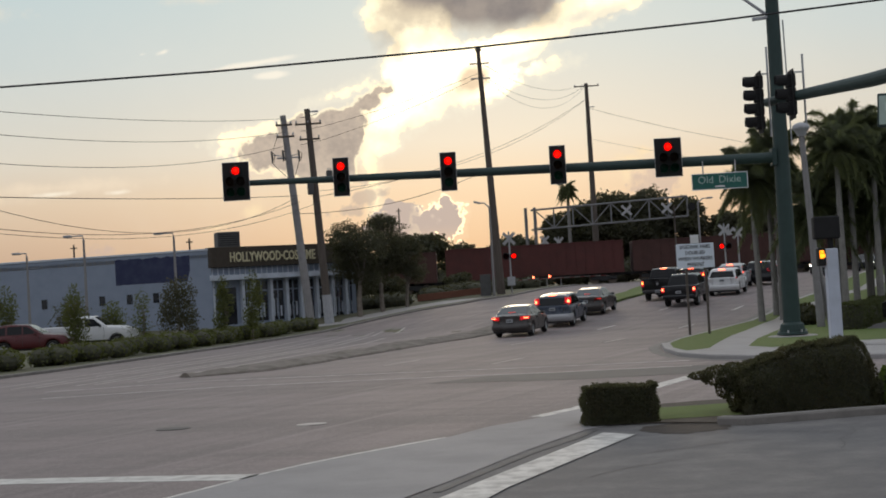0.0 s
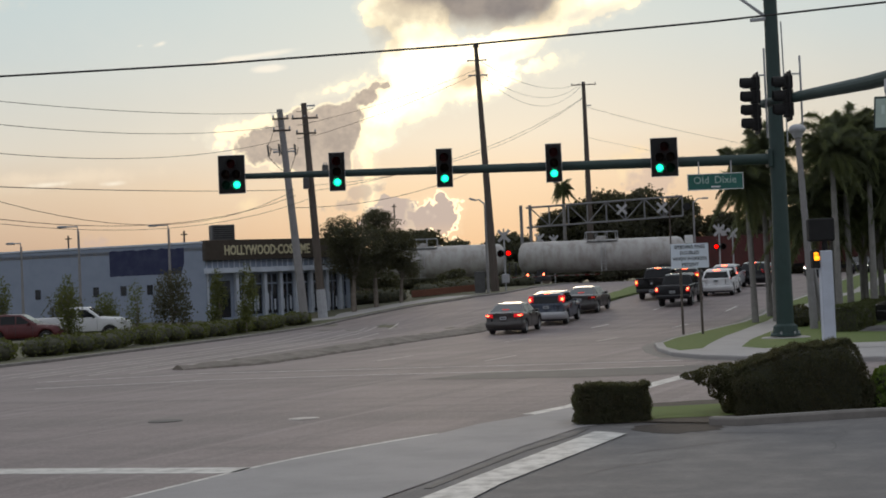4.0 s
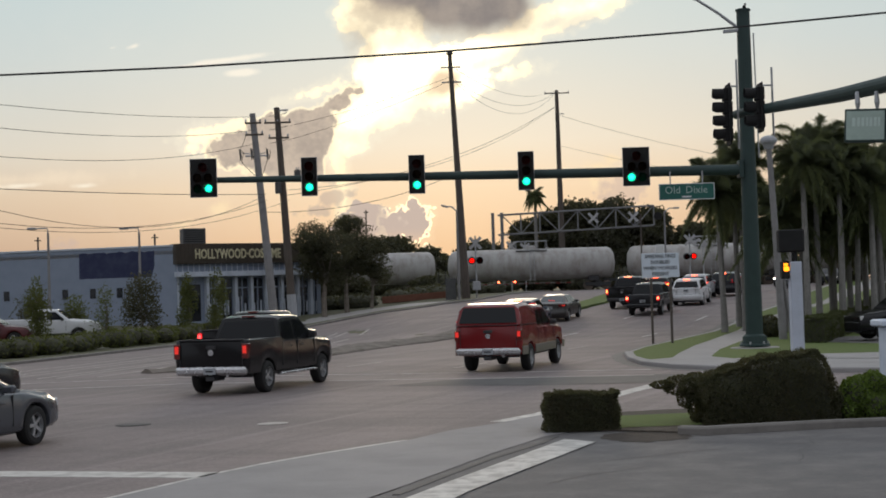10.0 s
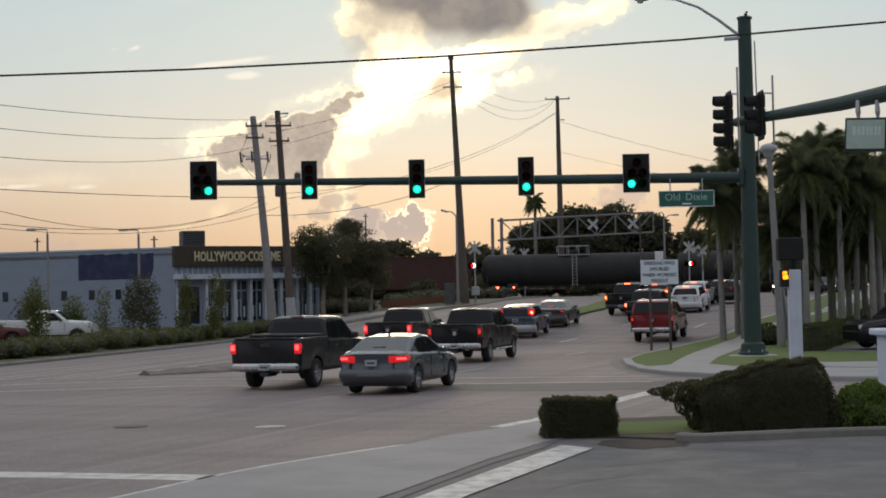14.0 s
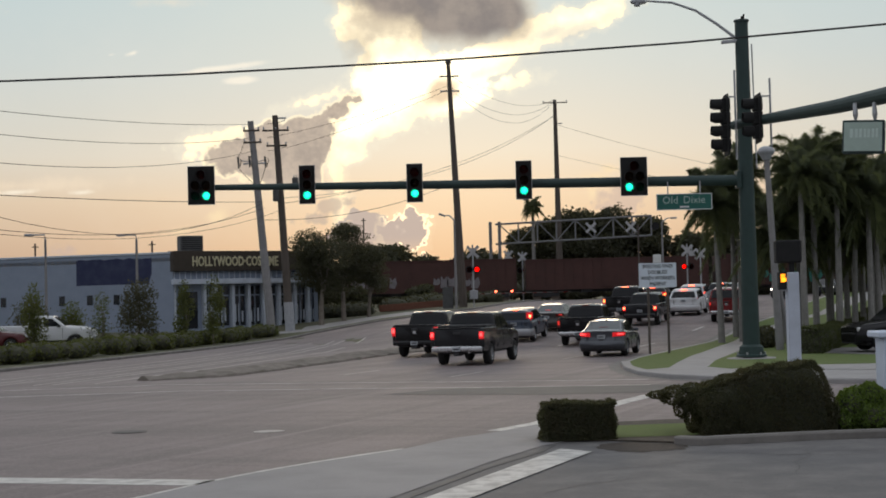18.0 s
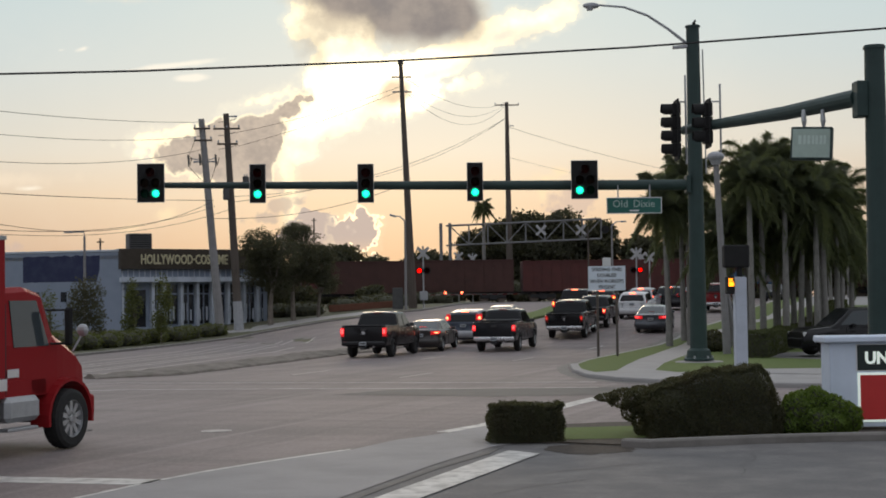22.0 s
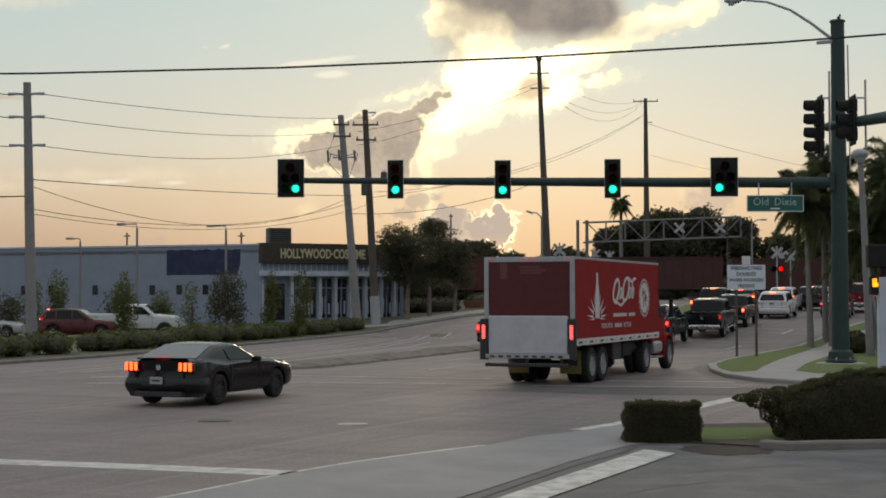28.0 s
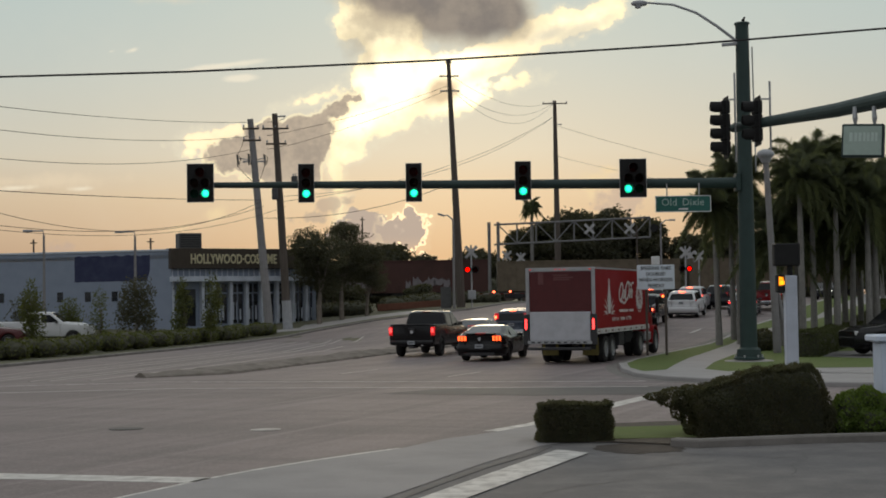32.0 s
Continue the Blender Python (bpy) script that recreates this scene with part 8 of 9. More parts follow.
for dy in (-0.72, 0.72):
    bm = bmesh.new()
    box(bm, -260, 260, TRACK_Y + dy - 0.035, TRACK_Y + dy + 0.035, RAIL_Z - 0.14, RAIL_Z)
    box(bm, -260, 260, TRACK_Y + dy - 0.07, TRACK_Y + dy + 0.07, RAIL_Z - 0.16, RAIL_Z - 0.14)
    tagged(part("rail", bm, M["rust_rail"]), "worn steel rail on the ballast", "rail", kind="structure")
MOVING_TRAIN = []


def shared(name, build, store={}):
    """Mesh built once and used by all wagons of a kind."""
    if name not in store:
        bm = bmesh.new()
        mat = build(bm)
        bmesh.ops.recalc_face_normals(bm, faces=bm.faces[:])
        me = bpy.data.meshes.new(name.split(":")[-1])
        bm.to_mesh(me)
        bm.free()
        me.materials.append(M[mat])
        store[name] = me
    return store[name]


def sub(mesh, parent, m=None, label=""):
    o = new(mesh.name.split(".")[0], mesh)
    o.parent = parent
    if m is not None:
        o.matrix_local = m
    if label:
        o["label"] = label
    return o


def bogie(parent, x):
    def frame_(bm):
        for y in (-0.95, 0.95):
            box(bm, -1.25, 1.25, y - 0.1, y + 0.1, 0.38, 0.75, 0.04)
            box(bm, -0.35, 0.35, y - 0.12, y + 0.12, 0.25, 0.85, 0.03)
        box(bm, -0.25, 0.25, -1.0, 1.0, 0.6, 0.95)
        return "plastic"
    f = sub(shared("b:bogie", frame_, ), parent, pose(x, 0, 0))

    def wheel_(bm):
        for y in (-0.72, 0.72):
            tube(bm, [(0, y - 0.06, 0), (0, y + 0.06, 0)], 0.44, 18)
        tube(bm, [(0, -0.9, 0), (0, 0.9, 0)], 0.08, 8)
        return "rust_rail"
    for dx in (-0.88, 0.88):
        sub(shared("b:wheelset", wheel_), f, pose(dx, 0, 0.44))


def coupler(parent, half):
    def c_(bm):
        box(bm, -0.45, 0.45, -0.12, 0.12, 0.75, 1.0, 0.03)
        return "plastic"
    for k in (1, -1):
        sub(shared("b:coupler", c_), parent, pose(k * (half - 0.1), 0, 0))


def tank_wagon(mat, label, length=16.9, black=False):
    root = thing("tank_wagon", pose(0, TRACK_Y, RAIL_Z), label, "railway wagon", "wagons of the passing goods train")
    h = length / 2

    def shell(bm):
        n = 24
        rings = []
        for x, q in ((-h + 0.0, 0.15), (-h + 0.12, 0.62), (-h + 0.4, 0.9), (-h + 0.75, 1.0), (-2.0, 1.0), (2.0, 1.0), (h - 0.75, 1.0), (h - 0.4, 0.9), (h - 0.12, 0.62), (h, 0.15)):
            rings.append([(x, 1.55 * q * math.cos(TAU * k / n), 2.62 + 1.55 * q * math.sin(TAU * k / n)) for k in range(n)])
        loft(bm, rings)
        return mat
    me = shared(mat + ":tank", shell)
    me.polygons.foreach_set("use_smooth", [True] * len(me.polygons))
    tank = sub(me, root)

    def dome(bm):
        tube(bm, [(0, 0, 4.1), (0, 0, 4.45), (0, 0, 4.5)], [0.5, 0.5, 0.35], 14)
        for x in (-1.6, 1.6):
            tube(bm, [(x, 0, 4.1), (x, 0, 4.32)], 0.18, 10)
        return mat
    sub(shared(mat + ":dome", dome), tank)

    def walk_(bm):
        for y in (-0.8, 0.8):
            box(bm, -1.5, 1.5, y - 0.25, y + 0.25, 4.0, 4.06)
        for x in (-1.5, -0.5, 0.5, 1.5):
            for y in (-1.05, 1.05):
                box(bm, x - 0.025, x + 0.025, y - 0.025, y + 0.025, 4.0, 4.95)
        for y in (-1.05, 1.05):
            box(bm, -1.5, 1.5, y - 0.02, y + 0.02, 4.9, 4.95)
        return "galv"
    sub(shared("t:platform", walk_), tank)

    def band_(bm):
        n = 24
        for x in (-h + 2.3, h - 2.3):
            loft(bm, [[(x + dx, rr * math.cos(TAU * k / n), 2.62 + rr * math.sin(TAU * k / n)) for dx, rr in ((-0.06, 1.56), (0.06, 1.56), (0.06, 1.575), (-0.06, 1.575))] for k in range(n + 1)], ends=False)
        return mat
    sub(shared(mat + ":strap", band_), tank)

    pieces = []
    for x in (-1, 1):
        pieces += [("sill", (x * (h + 0.35) - (1.5 if x > 0 else 0.1), x * (h + 0.35) + (0.1 if x > 0 else 1.5), -0.5, 0.5, 0.8, 1.05)),
                   ("saddle", (x * (h - 2.2) - 0.5, x * (h - 2.2) + 0.5, -1.25, 1.25, 0.9, 1.35)),
                   ("end_beam", (x * (h + 0.28) - 0.04, x * (h + 0.28) + 0.04, -1.4, 1.4, 0.8, 0.95))]
        pieces += [("end_post", (x * (h + 0.28) - 0.03, x * (h + 0.28) + 0.03, y - 0.03, y + 0.03, 0.3, 2.2)) for y in (-1.35, 1.35)]
    for n, (name, size) in enumerate(pieces):
        sub(shared("underframe %d:%s" % (n, name), lambda bm, size=size: box(bm, *size) and "plastic"), root)

    def ladder(bm):
        for y in (-1.62,):
            for x in (-0.22, 0.22):
                box(bm, x - 0.025, x + 0.025, y - 0.02, y + 0.02, 1.0, 4.1)
            for k in range(10):
                box(bm, -0.2, 0.2, y - 0.015, y + 0.015, 1.15 + k * 0.3, 1.18 + k * 0.3)
        return "galv"
    sub(shared("t:ladder", ladder), root)
    for x in (-h + 1.8, h - 1.8):
        bogie(root, x)
    coupler(root, h + 0.75)
    return root, h + 0.6


def box_wagon(mat, label, length=17.0, height=4.1, spray=None, ribs=True, seed=0, open_top=False):
    root = thing("goods_wagon", pose(0, TRACK_Y, RAIL_Z), label, "railway wagon", "wagons of the passing goods train")
    h = length / 2
    key = f"{mat}{length}{height}{open_top}"

    def body(bm):
        if open_top:
            for y in (-1.5, 1.42):
                box(bm, -h, h, y, y + 0.08, 1.1, height, 0.01)
            for x in (-h, h - 0.08):
                box(bm, x, x + 0.08, -1.42, 1.42, 1.1, height)
            box(bm, -h + 0.08, h - 0.08, -1.42, 1.42, 1.1, height - 0.6)
        else:
            box(bm, -h, h, -1.5, 1.5, 1.1, height, 0.06)
        return mat
    b = sub(shared(key + ":body", body), root)

    def rib(bm):
        n = int(length / 0.9)
        for k in range(n + 1):
            x = -h + 0.06 + (length - 0.12) * k / n
            if not open_top and abs(x) < 1.6:
                continue
            box(bm, x - 0.05, x + 0.05, -1.56, -1.501, 1.15, height - 0.1)
        box(bm, -h, h, -1.57, -1.501, height - 0.1, height + 0.04)
        box(bm, -h, h, -1.57, -1.501, 1.0, 1.15)
        return mat
    sub(shared(key + ":ribs", rib), b)
    if not open_top:
        def door(bm):
            box(bm, -1.5, 1.5, -1.555, -1.501, 1.2, height - 0.25, 0.01)
            for k in range(5):
                box(bm, -1.4, 1.4, -1.575, -1.556, 1.4 + k * 0.5, 1.46 + k * 0.5)
            return mat
        sub(shared(key + ":sliding_door", door), b)

        def roof(bm):
            for k in range(int(length)):
                box(bm, -h + 0.2 + k, -h + 0.35 + k, -1.45, 1.45, height + 0.001, height + 0.05)
            return mat
        sub(shared(key + ":roof_ribs", roof), b)

    def under(bm):
        box(bm, -h, h, -0.3, 0.3, 0.75, 1.1)
        for x in (-3, 0, 3):
            box(bm, x - 0.5, x + 0.5, -1.2, 1.2, 0.7, 1.05)
        return "plastic"
    sub(shared(f"u{length}:underframe", under), root)
    if spray:
        rng = random.Random(seed)
        for k, (x, m_) in enumerate(spray):
            bm = bmesh.new()
            for j in range(6):
                w, hh = rng.uniform(0.5, 1.1), rng.uniform(0.6, 1.4)
                cx, cz = x + (j - 2.5) * 0.75, 1.9 + rng.uniform(-0.2, 0.3)
                pts = [(cx - w / 2, cz - hh / 2), (cx + w * 0.2, cz - hh * 0.6), (cx + w / 2, cz - hh * 0.1), (cx + w * 0.3, cz + hh / 2), (cx - w * 0.1, cz + hh * 0.2), (cx - w * 0.4, cz + hh * 0.55)]
                vs = [bm.verts.new((px, -1.585 - 0.004 * k, pz)) for px, pz in pts]
                bm.faces.new(vs)
            part("sprayed_lettering", bm, M[m_], b, "unreadable sprayed lettering")
    for x in (-h + 2.0, h - 2.0):
        bogie(root, x)
    coupler(root, h + 0.5)
    return root, h + 0.45


def train():
    """Wagons by their front and rear ends along the track at 9 s; the train runs to the right at 19.85 m/s."""
    v, at9 = 19.85, 9.0
    brown, red = "weathered brown covered goods wagon", "faded red covered goods wagon"
    plan = []
    x = 248.0
    for k in range(8):
        plan.append((x, "box_brown" if k % 3 else "box_red", 18.2, None))
        x -= 18.2
    x = 120.9
    plan = [p for p in plan if p[0] - 18.2 >= x - 0.5]
    for k in range(9):
        plan.append((x, "tank_white", 17.6, None))
        x -= 17.6
    plan.append((x, "gondola", 20.0, None))
    x -= 20.0
    for k in range(2):
        plan.append((x, "tank_black", 19.2, None))
        x -= 19.2
    mix = ["box_brown", "box_brown", "teal", "box_brown", "graffiti_pale", "box_red", "graffiti_blue", "box_red", "box_brown", "box_red", "box_brown", "graffiti_pale", "box_red", "box_brown", "box_brown",
           "box_red", "box_brown", "tan", "tan", "graffiti_pale", "blue", "box_red", "box_brown", "box_red", "box_brown", "olive", "olive", "box_brown"]
    for kind in mix:
        plan.append((x, kind, 18.7, None))
        x -= 18.7
    for i, (front, kind, ln, _) in enumerate(plan):
        if kind == "tank_white":
            w, h = tank_wagon("tank_white", "dirty white cylindrical tank wagon of a goods train", ln - 1.2)
        elif kind == "tank_black":
            w, h = tank_wagon("tank_black", "black cylindrical tank wagon of a goods train", ln - 1.2)
        elif kind == "gondola":
            w, h = box_wagon("box_brown", "low brown open gondola wagon", ln - 0.9, 3.0, open_top=True)
        elif kind == "tan":
            w, h = box_wagon("wagon_tan", "dusty tan ribbed open hopper wagon", ln - 0.9, 3.9, open_top=True)
        elif kind == "olive":
            w, h = box_wagon("wagon_olive", "dull olive ribbed hopper wagon", ln - 0.9, 4.0, open_top=True)
        elif kind == "teal":
            w, h = box_wagon("box_brown", "brown wagon with teal sprayed lettering", ln - 0.9, 4.0, [(-5.5, "spray_teal"), (-1, "spray_teal"), (4, "spray_teal")], seed=i)
        elif kind == "graffiti_pale":
            w, h = box_wagon("box_brown", "brown wagon with pale sprayed lettering", ln - 0.9, 4.1, [(-5, "spray_pale"), (3, "spray_pale")], seed=i)
        elif kind == "graffiti_blue":
            w, h = box_wagon("box_brown", "brown wagon with blue and white sprayed lettering", ln - 0.9, 4.1, [(-5, "spray_blue"), (-4.4, "spray_pale"), (1.5, "spray_blue"), (3, "spray_pale")], seed=i)
        elif kind == "blue":
            w, h = box_wagon("box_red", "red wagon with a blue sprayed patch", ln - 0.9, 4.1, [(-2, "spray_blue"), (4, "spray_pale")], seed=i)
        else:
            w, h = box_wagon(kind, brown if kind == "box_brown" else red, ln - 0.9, 4.1 if i % 2 else 3.95)
        MOVING_TRAIN.append((w, front - ln / 2 - v * at9, v))


train()


# ---- crossing gear ----
def cantilever():
    root = thing("signal_gantry", pose(6.4, 157, 2.05), "grey steel lattice gantry over the level crossing", "gantry")
    z0, z1, ln, up = 6.06, 8.14, 16.0, 0.034
    for x in (0.0, -0.95):
        bm = bmesh.new()
        tube(bm, [(x, 0, 0), (x, 0, 8.4)], 0.17, 10)
        part("post", bm, M["steel_dull"], root)
    for y in (0.0, 0.3):
        for z in (z0, z1):
            bm = bmesh.new()
            tube(bm, [(-0.4, y, z), (ln, y, z + ln * up)], 0.11, 6)
            part("chord", bm, M["steel_dull"], root)
        n = 8
        for k in range(n + 1):
            x = ln * k / n
            bm = bmesh.new()
            tube(bm, [(x, y, z0 + x * up), (x, y, z1 + x * up)], 0.07, 6)
            part("upright", bm, M["steel_dull"], root)
            if k < n:
                bm = bmesh.new()
                a, b = (z0, z1) if k % 2 else (z1, z0)
                tube(bm, [(x, y, a + x * up), (x + ln / n, y, b + (x + ln / n) * up)], 0.06, 6)
                part("brace", bm, M["steel_dull"], root)
    for x in (9.6, 13.8):
        crossbuck(root, x, -0.15, 7.55, 1.15)
    for x in (16.9,):
        bm = bmesh.new()
        tube(bm, [(x - 0.5, -0.1, 7.55), (x - 0.5, 0.05, 7.55)], 0.42, 16)
        part("signal_disc", bm, M["black"], root, "dark round signal disc")


def crossbuck(root, x, y, z, s):
    for a in (45, -45):
        bm = bmesh.new()
        box(bm, -0.62 * s, 0.62 * s, -0.015, 0.015, -0.115 * s, 0.115 * s)
        o = part("crossbuck_board", bm, M["sign_dull"], root, "white crossed warning board")
        o.matrix_local = pose(x, y - (0.02 if a > 0 else 0.055), z, 0, a, 0)


def crossing_signal(x, y, h, label, lights=True, gate=0.0):
    root = thing("crossing_signal", pose(x, y, land(x, y)), label, "crossing signal", "level crossing signals")
    bm = bmesh.new()
    tube(bm, [(0, 0, 0), (0, 0, h)], 0.065, 8)
    part("mast", bm, M["galv"], root)
    crossbuck(root, 0, -0.07, h - 0.55, 1.0)
    if lights:
        bm = bmesh.new()
        box(bm, -0.45, 0.45, -0.05, 0.05, h - 1.82, h - 1.74)
        part("light_bar", bm, M["black"], root)
        for k in (-0.30, 0.30):
            bm = bmesh.new()
            tube(bm, [(k, -0.085, h - 1.9), (k, -0.055, h - 1.9)], 0.285, 18)
            part("light_disc", bm, M["black"], root, "round black light backing")
            bm = bmesh.new()
            visor(bm, k, h - 1.9, 0.215, 0.3)
            part("visor", bm, M["black"], root).location.y = -0.086
            bm = bmesh.new()
            tube(bm, [(k, -0.150, h - 1.9), (k, -0.162, h - 1.9)], 0.20, 16)
            part("lens", bm, M["lens_red"], root)
        bm = bmesh.new()
        tube(bm, [(0, -0.110, h - 1.9), (0, -0.120, h - 1.9)], 0.19, 16)
        bulb = part("lamp", bm, M["bulb"], root, "lit lamp behind a red lens")
        bm = bmesh.new()
        tube(bm, [(0, -0.121, h - 1.9), (0, -0.130, h - 1.9)], 0.11, 12)
        part("filament", bm, M["filament"], bulb, "hottest part of the lit lamp")
        FLASHERS.append(bulb)
        bulb.location.x = -0.30
    if gate:
        bm = bmesh.new()
        tube(bm, [(0.2, -0.25, 1.1), (gate * 0.5, -0.25, 1.12), (gate, -0.25, 1.1)], [0.04, 0.035, 0.025], 6)
        arm = part("gate_arm", bm, M["kerb_dirty"], root, "lowered striped gate arm")
        for k in range(int(gate / 0.8)):
            bm = bmesh.new()
            box(bm, 0.5 + k * 0.8, 0.85 + k * 0.8, -0.315, -0.30, 1.07, 1.13)
            part("red_stripe", bm, M["lamp_red"], arm)
        for q in (1.7, 2.95):
            bm = bmesh.new()
            bmesh.ops.create_uvsphere(bm, u_segments=10, v_segments=6, radius=0.085, matrix=pose(q, -0.28, 1.26))
            part("gate_lamp", bm, M["tail_lit"], arm)
        bm = bmesh.new()
        box(bm, -0.3, 0.3, -0.5, 0.1, 0.7, 1.4, 0.04)
        part("gate_motor", bm, M["grey_paint"], root)
    return root


cantilever()
crossing_signal(2.6, 115.5, 4.9, "level crossing signal with flashing red lamps and lowered gate", True, 7.5)
crossing_signal(20.9, 126.0, 4.7, "level crossing signal with flashing red lamps", True)
crossing_signal(22.2, 127.0, 4.4, "white crossbuck beside the road", False)
crossing_signal(8.46, 152.0, 5.05, "level crossing signal beyond the rails", True)
crossing_signal(7.03, 152.0, 5.26, "white crossbuck beyond the rails", False)
crossing_signal(25.7, 152.0, 5.0, "level crossing signal beyond the rails", True)
relay = thing("relay_cabinet", pose(0.6, 112.5, land(0.6, 112.5)), "dark grey railway relay cabinet on a plinth", "cabinet")
bm = bmesh.new()
box(bm, -0.4, 0.4, -0.35, 0.35, 0.15, 1.75, 0.03)
part("casing", bm, M["plastic_grey"], relay)
bm = bmesh.new()
box(bm, -0.5, 0.5, -0.45, 0.45, -0.1, 0.149)
part("plinth", bm, M["concrete"], relay)
M["orange"] = material("faded_orange_plastic", (0.15, 0.055, 0.03), 0.7, vary=0.4, scale=0.8, bump=0.1)
fence = tagged(band("barrier_fence", [(-4.6, 113), (0.2, 114.2)], 0.12, 0.25, 0.5, M["orange"]), "low orange plastic work fence", "fence")


# ---- street lamps ----
def street_lamp(x, y, h, reach, label, head=0.0, z=None, flat_arm=False):
    root = thing("street_lamp", pose(x, y, land(x, y) if z is None else z), label, "street lamp", "street lamps")
    bm = bmesh.new()
    tube(bm, [(0, 0, 0), (0, 0, h * 0.96)], [0.11, 0.07], 10)
    part("pole", bm, M["pole_concrete"], root)
    bm = bmesh.new()
    tube(bm, [(0, 0, h * 0.95), (reach * (0.04 if flat_arm else 0.5), -0.05, h), (reach, -0.1, h)], [0.06, 0.05, 0.04], 8)
    part("arm", bm, M["grey_paint"], root)
    bm = bmesh.new()
    box(bm, -0.42, 0.1, -0.18, 0.18, -0.07, 0.07, 0.03, pose(reach + (0.3 if reach > 0 else 0.0), -0.1, h, 0, head, 0))
    part("lamp_head", bm, M["grey_paint"], root)
    return root


street_lamp(1.2, 112.0, 7.1, -0.75, "tall street lamp leaning over the road", 18)
street_lamp(19.9, 133.0, 7.2, 0.9, "street lamp beyond the queue")
street_lamp(-24.2, 92.0, 7.0, -0.8, "parking lot lamp on a grey pole", flat_arm=True)
street_lamp(-19.0, 94.0, 6.9, -0.8, "parking lot lamp on a grey pole", flat_arm=True)
street_lamp(-29.6, 98.0, 6.2, -0.5, "parking lot lamp on a grey pole", flat_arm=True)
street_lamp(-34.0, 94.0, 7.4, -0.7, "parking lot lamp on a grey pole", flat_arm=True)
for x0, h0 in ((13.02, 7.9),):
    root = thing("camera_pole", pose(x0, 58.0, 0.14), "pale grey pole with a dome head", "pole")
    bm = bmesh.new()
    tube(bm, [(0.1, 0, 0), (-0.05, 0, 4.0), (-0.2, 0, h0 - 0.25)], [0.16, 0.13, 0.11], 12)
    part("pole", bm, M["pole_concrete"], root)
    bm = bmesh.new()
    bmesh.ops.create_uvsphere(bm, u_segments=14, v_segments=8, radius=0.34, matrix=pose(-0.2, 0, h0 - 0.18) @ Matrix.Diagonal((1, 1, 0.62, 1)))
    tube(bm, [(-0.2, 0, h0 - 0.5), (-0.2, 0, h0 - 0.2)], [0.16, 0.3], 14)
    part("dome", bm, M["grey_paint"], root, "rounded grey dome head")
    bm = bmesh.new()
    tube(bm, [(0.5, 0.2, 0.0), (0.35, 0.1, 1.3), (0.05, 0.0, 3.2)], [0.10, 0.09, 0.06], 10)
    part("stay", bm, M["pole_concrete"], root)
    bm = bmesh.new()
    box(bm, 0.0, 0.45, -0.1, 0.1, 3.9, 4.05, 0.02)
    part("camera_arm", bm, M["grey_paint"], root)

# thin roof and lot masts, far poles
for x, y, h, z in ((-30.5, 113, 1.4, 6.0), (-20.9, 109, 1.2, 6.0), (-9.6, 128, 7.2, 1.2), (-7.5, 150, 9.0, 1.8), (18.7, 140, 7.0, 2.05)):
    bm = bmesh.new()
    tube(bm, [(0, 0, 0), (0, 0, h)], 0.07, 6)
    box(bm, -0.25, 0.25, -0.03, 0.03, h - 0.3, h - 0.22)
    o = tagged(part("mast", bm, M["wood"]), "thin dark mast in the distance", "mast", "thin far masts")
    o.location = (x, y, z)

# ---- road works sign ----
M["sign_pale_blue"] = material("clean_bluish_white_sheet", (0.66, 0.72, 0.80), 0.45, vary=0.12, scale=0.6, bump=0)
notice = thing("road_sign", pose(8.36, 57.4, 0.14), "white speeding-fines road sign on two posts", "road sign")
for x in (-0.37, 0.37):
    bm = bmesh.new()
    box(bm, x - 0.045, x + 0.045, -0.03, 0.03, 0, 3.45, 0.008)
    part("post", bm, M["wood"], notice)
bm = bmesh.new()
box(bm, -0.72, 0.72, -0.06, -0.035, 2.53, 3.47, 0.01)
panel = part("panel", bm, M["sign_pale_blue"], notice)
for k, line in enumerate(("SPEEDING FINES", "DOUBLED", "WHEN WORKERS", "PRESENT")):
    text_mesh("lettering", line, 0.19, M["sign_black"], panel, pose(0, -0.063, 3.34 - k * 0.225, 90, 0, 0), 0.002, wide=0.86, bold=0.004)
bm = bmesh.new()
box(bm, -0.16, 0.16, -0.06, -0.035, 3.48, 3.80, 0.01)
part("top_plate", bm, M["sign_white"], notice, "small white plate above the panel")

# ---- pedestrian signals on a white post ----
ped = thing("pedestrian_signal", pose(7.42, 31.5, 0.14), "white square post with pedestrian signal boxes", "pedestrian signal")
bm = bmesh.new()
box(bm, -0.125, 0.125, -0.125, 0.125, 0, 2.66, 0.02)
part("post", bm, M["wall_white"], ped)
bm = bmesh.new()
box(bm, -0.34, 0.20, -0.12, 0.14, 2.86, 3.34, 0.03)
boxp = part("signal_box", bm, M["black"], ped, "black pedestrian signal box seen from behind")
bm = bmesh.new()
tube(bm, [(0, 0, 2.6), (0, 0, 2.9)], 0.06, 8)
part("neck", bm, M["black"], ped)
bm = bmesh.new()
box(bm, -0.29, -0.127, -0.10, 0.12, 2.30, 2.68, 0.02)
side = part("side_signal", bm, M["black"], ped, "black signal box with a lit orange stop symbol")
bm = bmesh.new()
box(bm, -0.255, -0.165, -0.112, -0.101, 2.46, 2.56, 0.01)
for k in range(4):
    box(bm, -0.258 + k * 0.024, -0.240 + k * 0.024, -0.112, -0.101, 2.565, 2.63, 0.004)
box(bm, -0.163, -0.142, -0.112, -0.101, 2.47, 2.55, 0.005)
part("stop_symbol", bm, M["walk_symbol"], side, "glowing orange palm-shaped stop symbol")

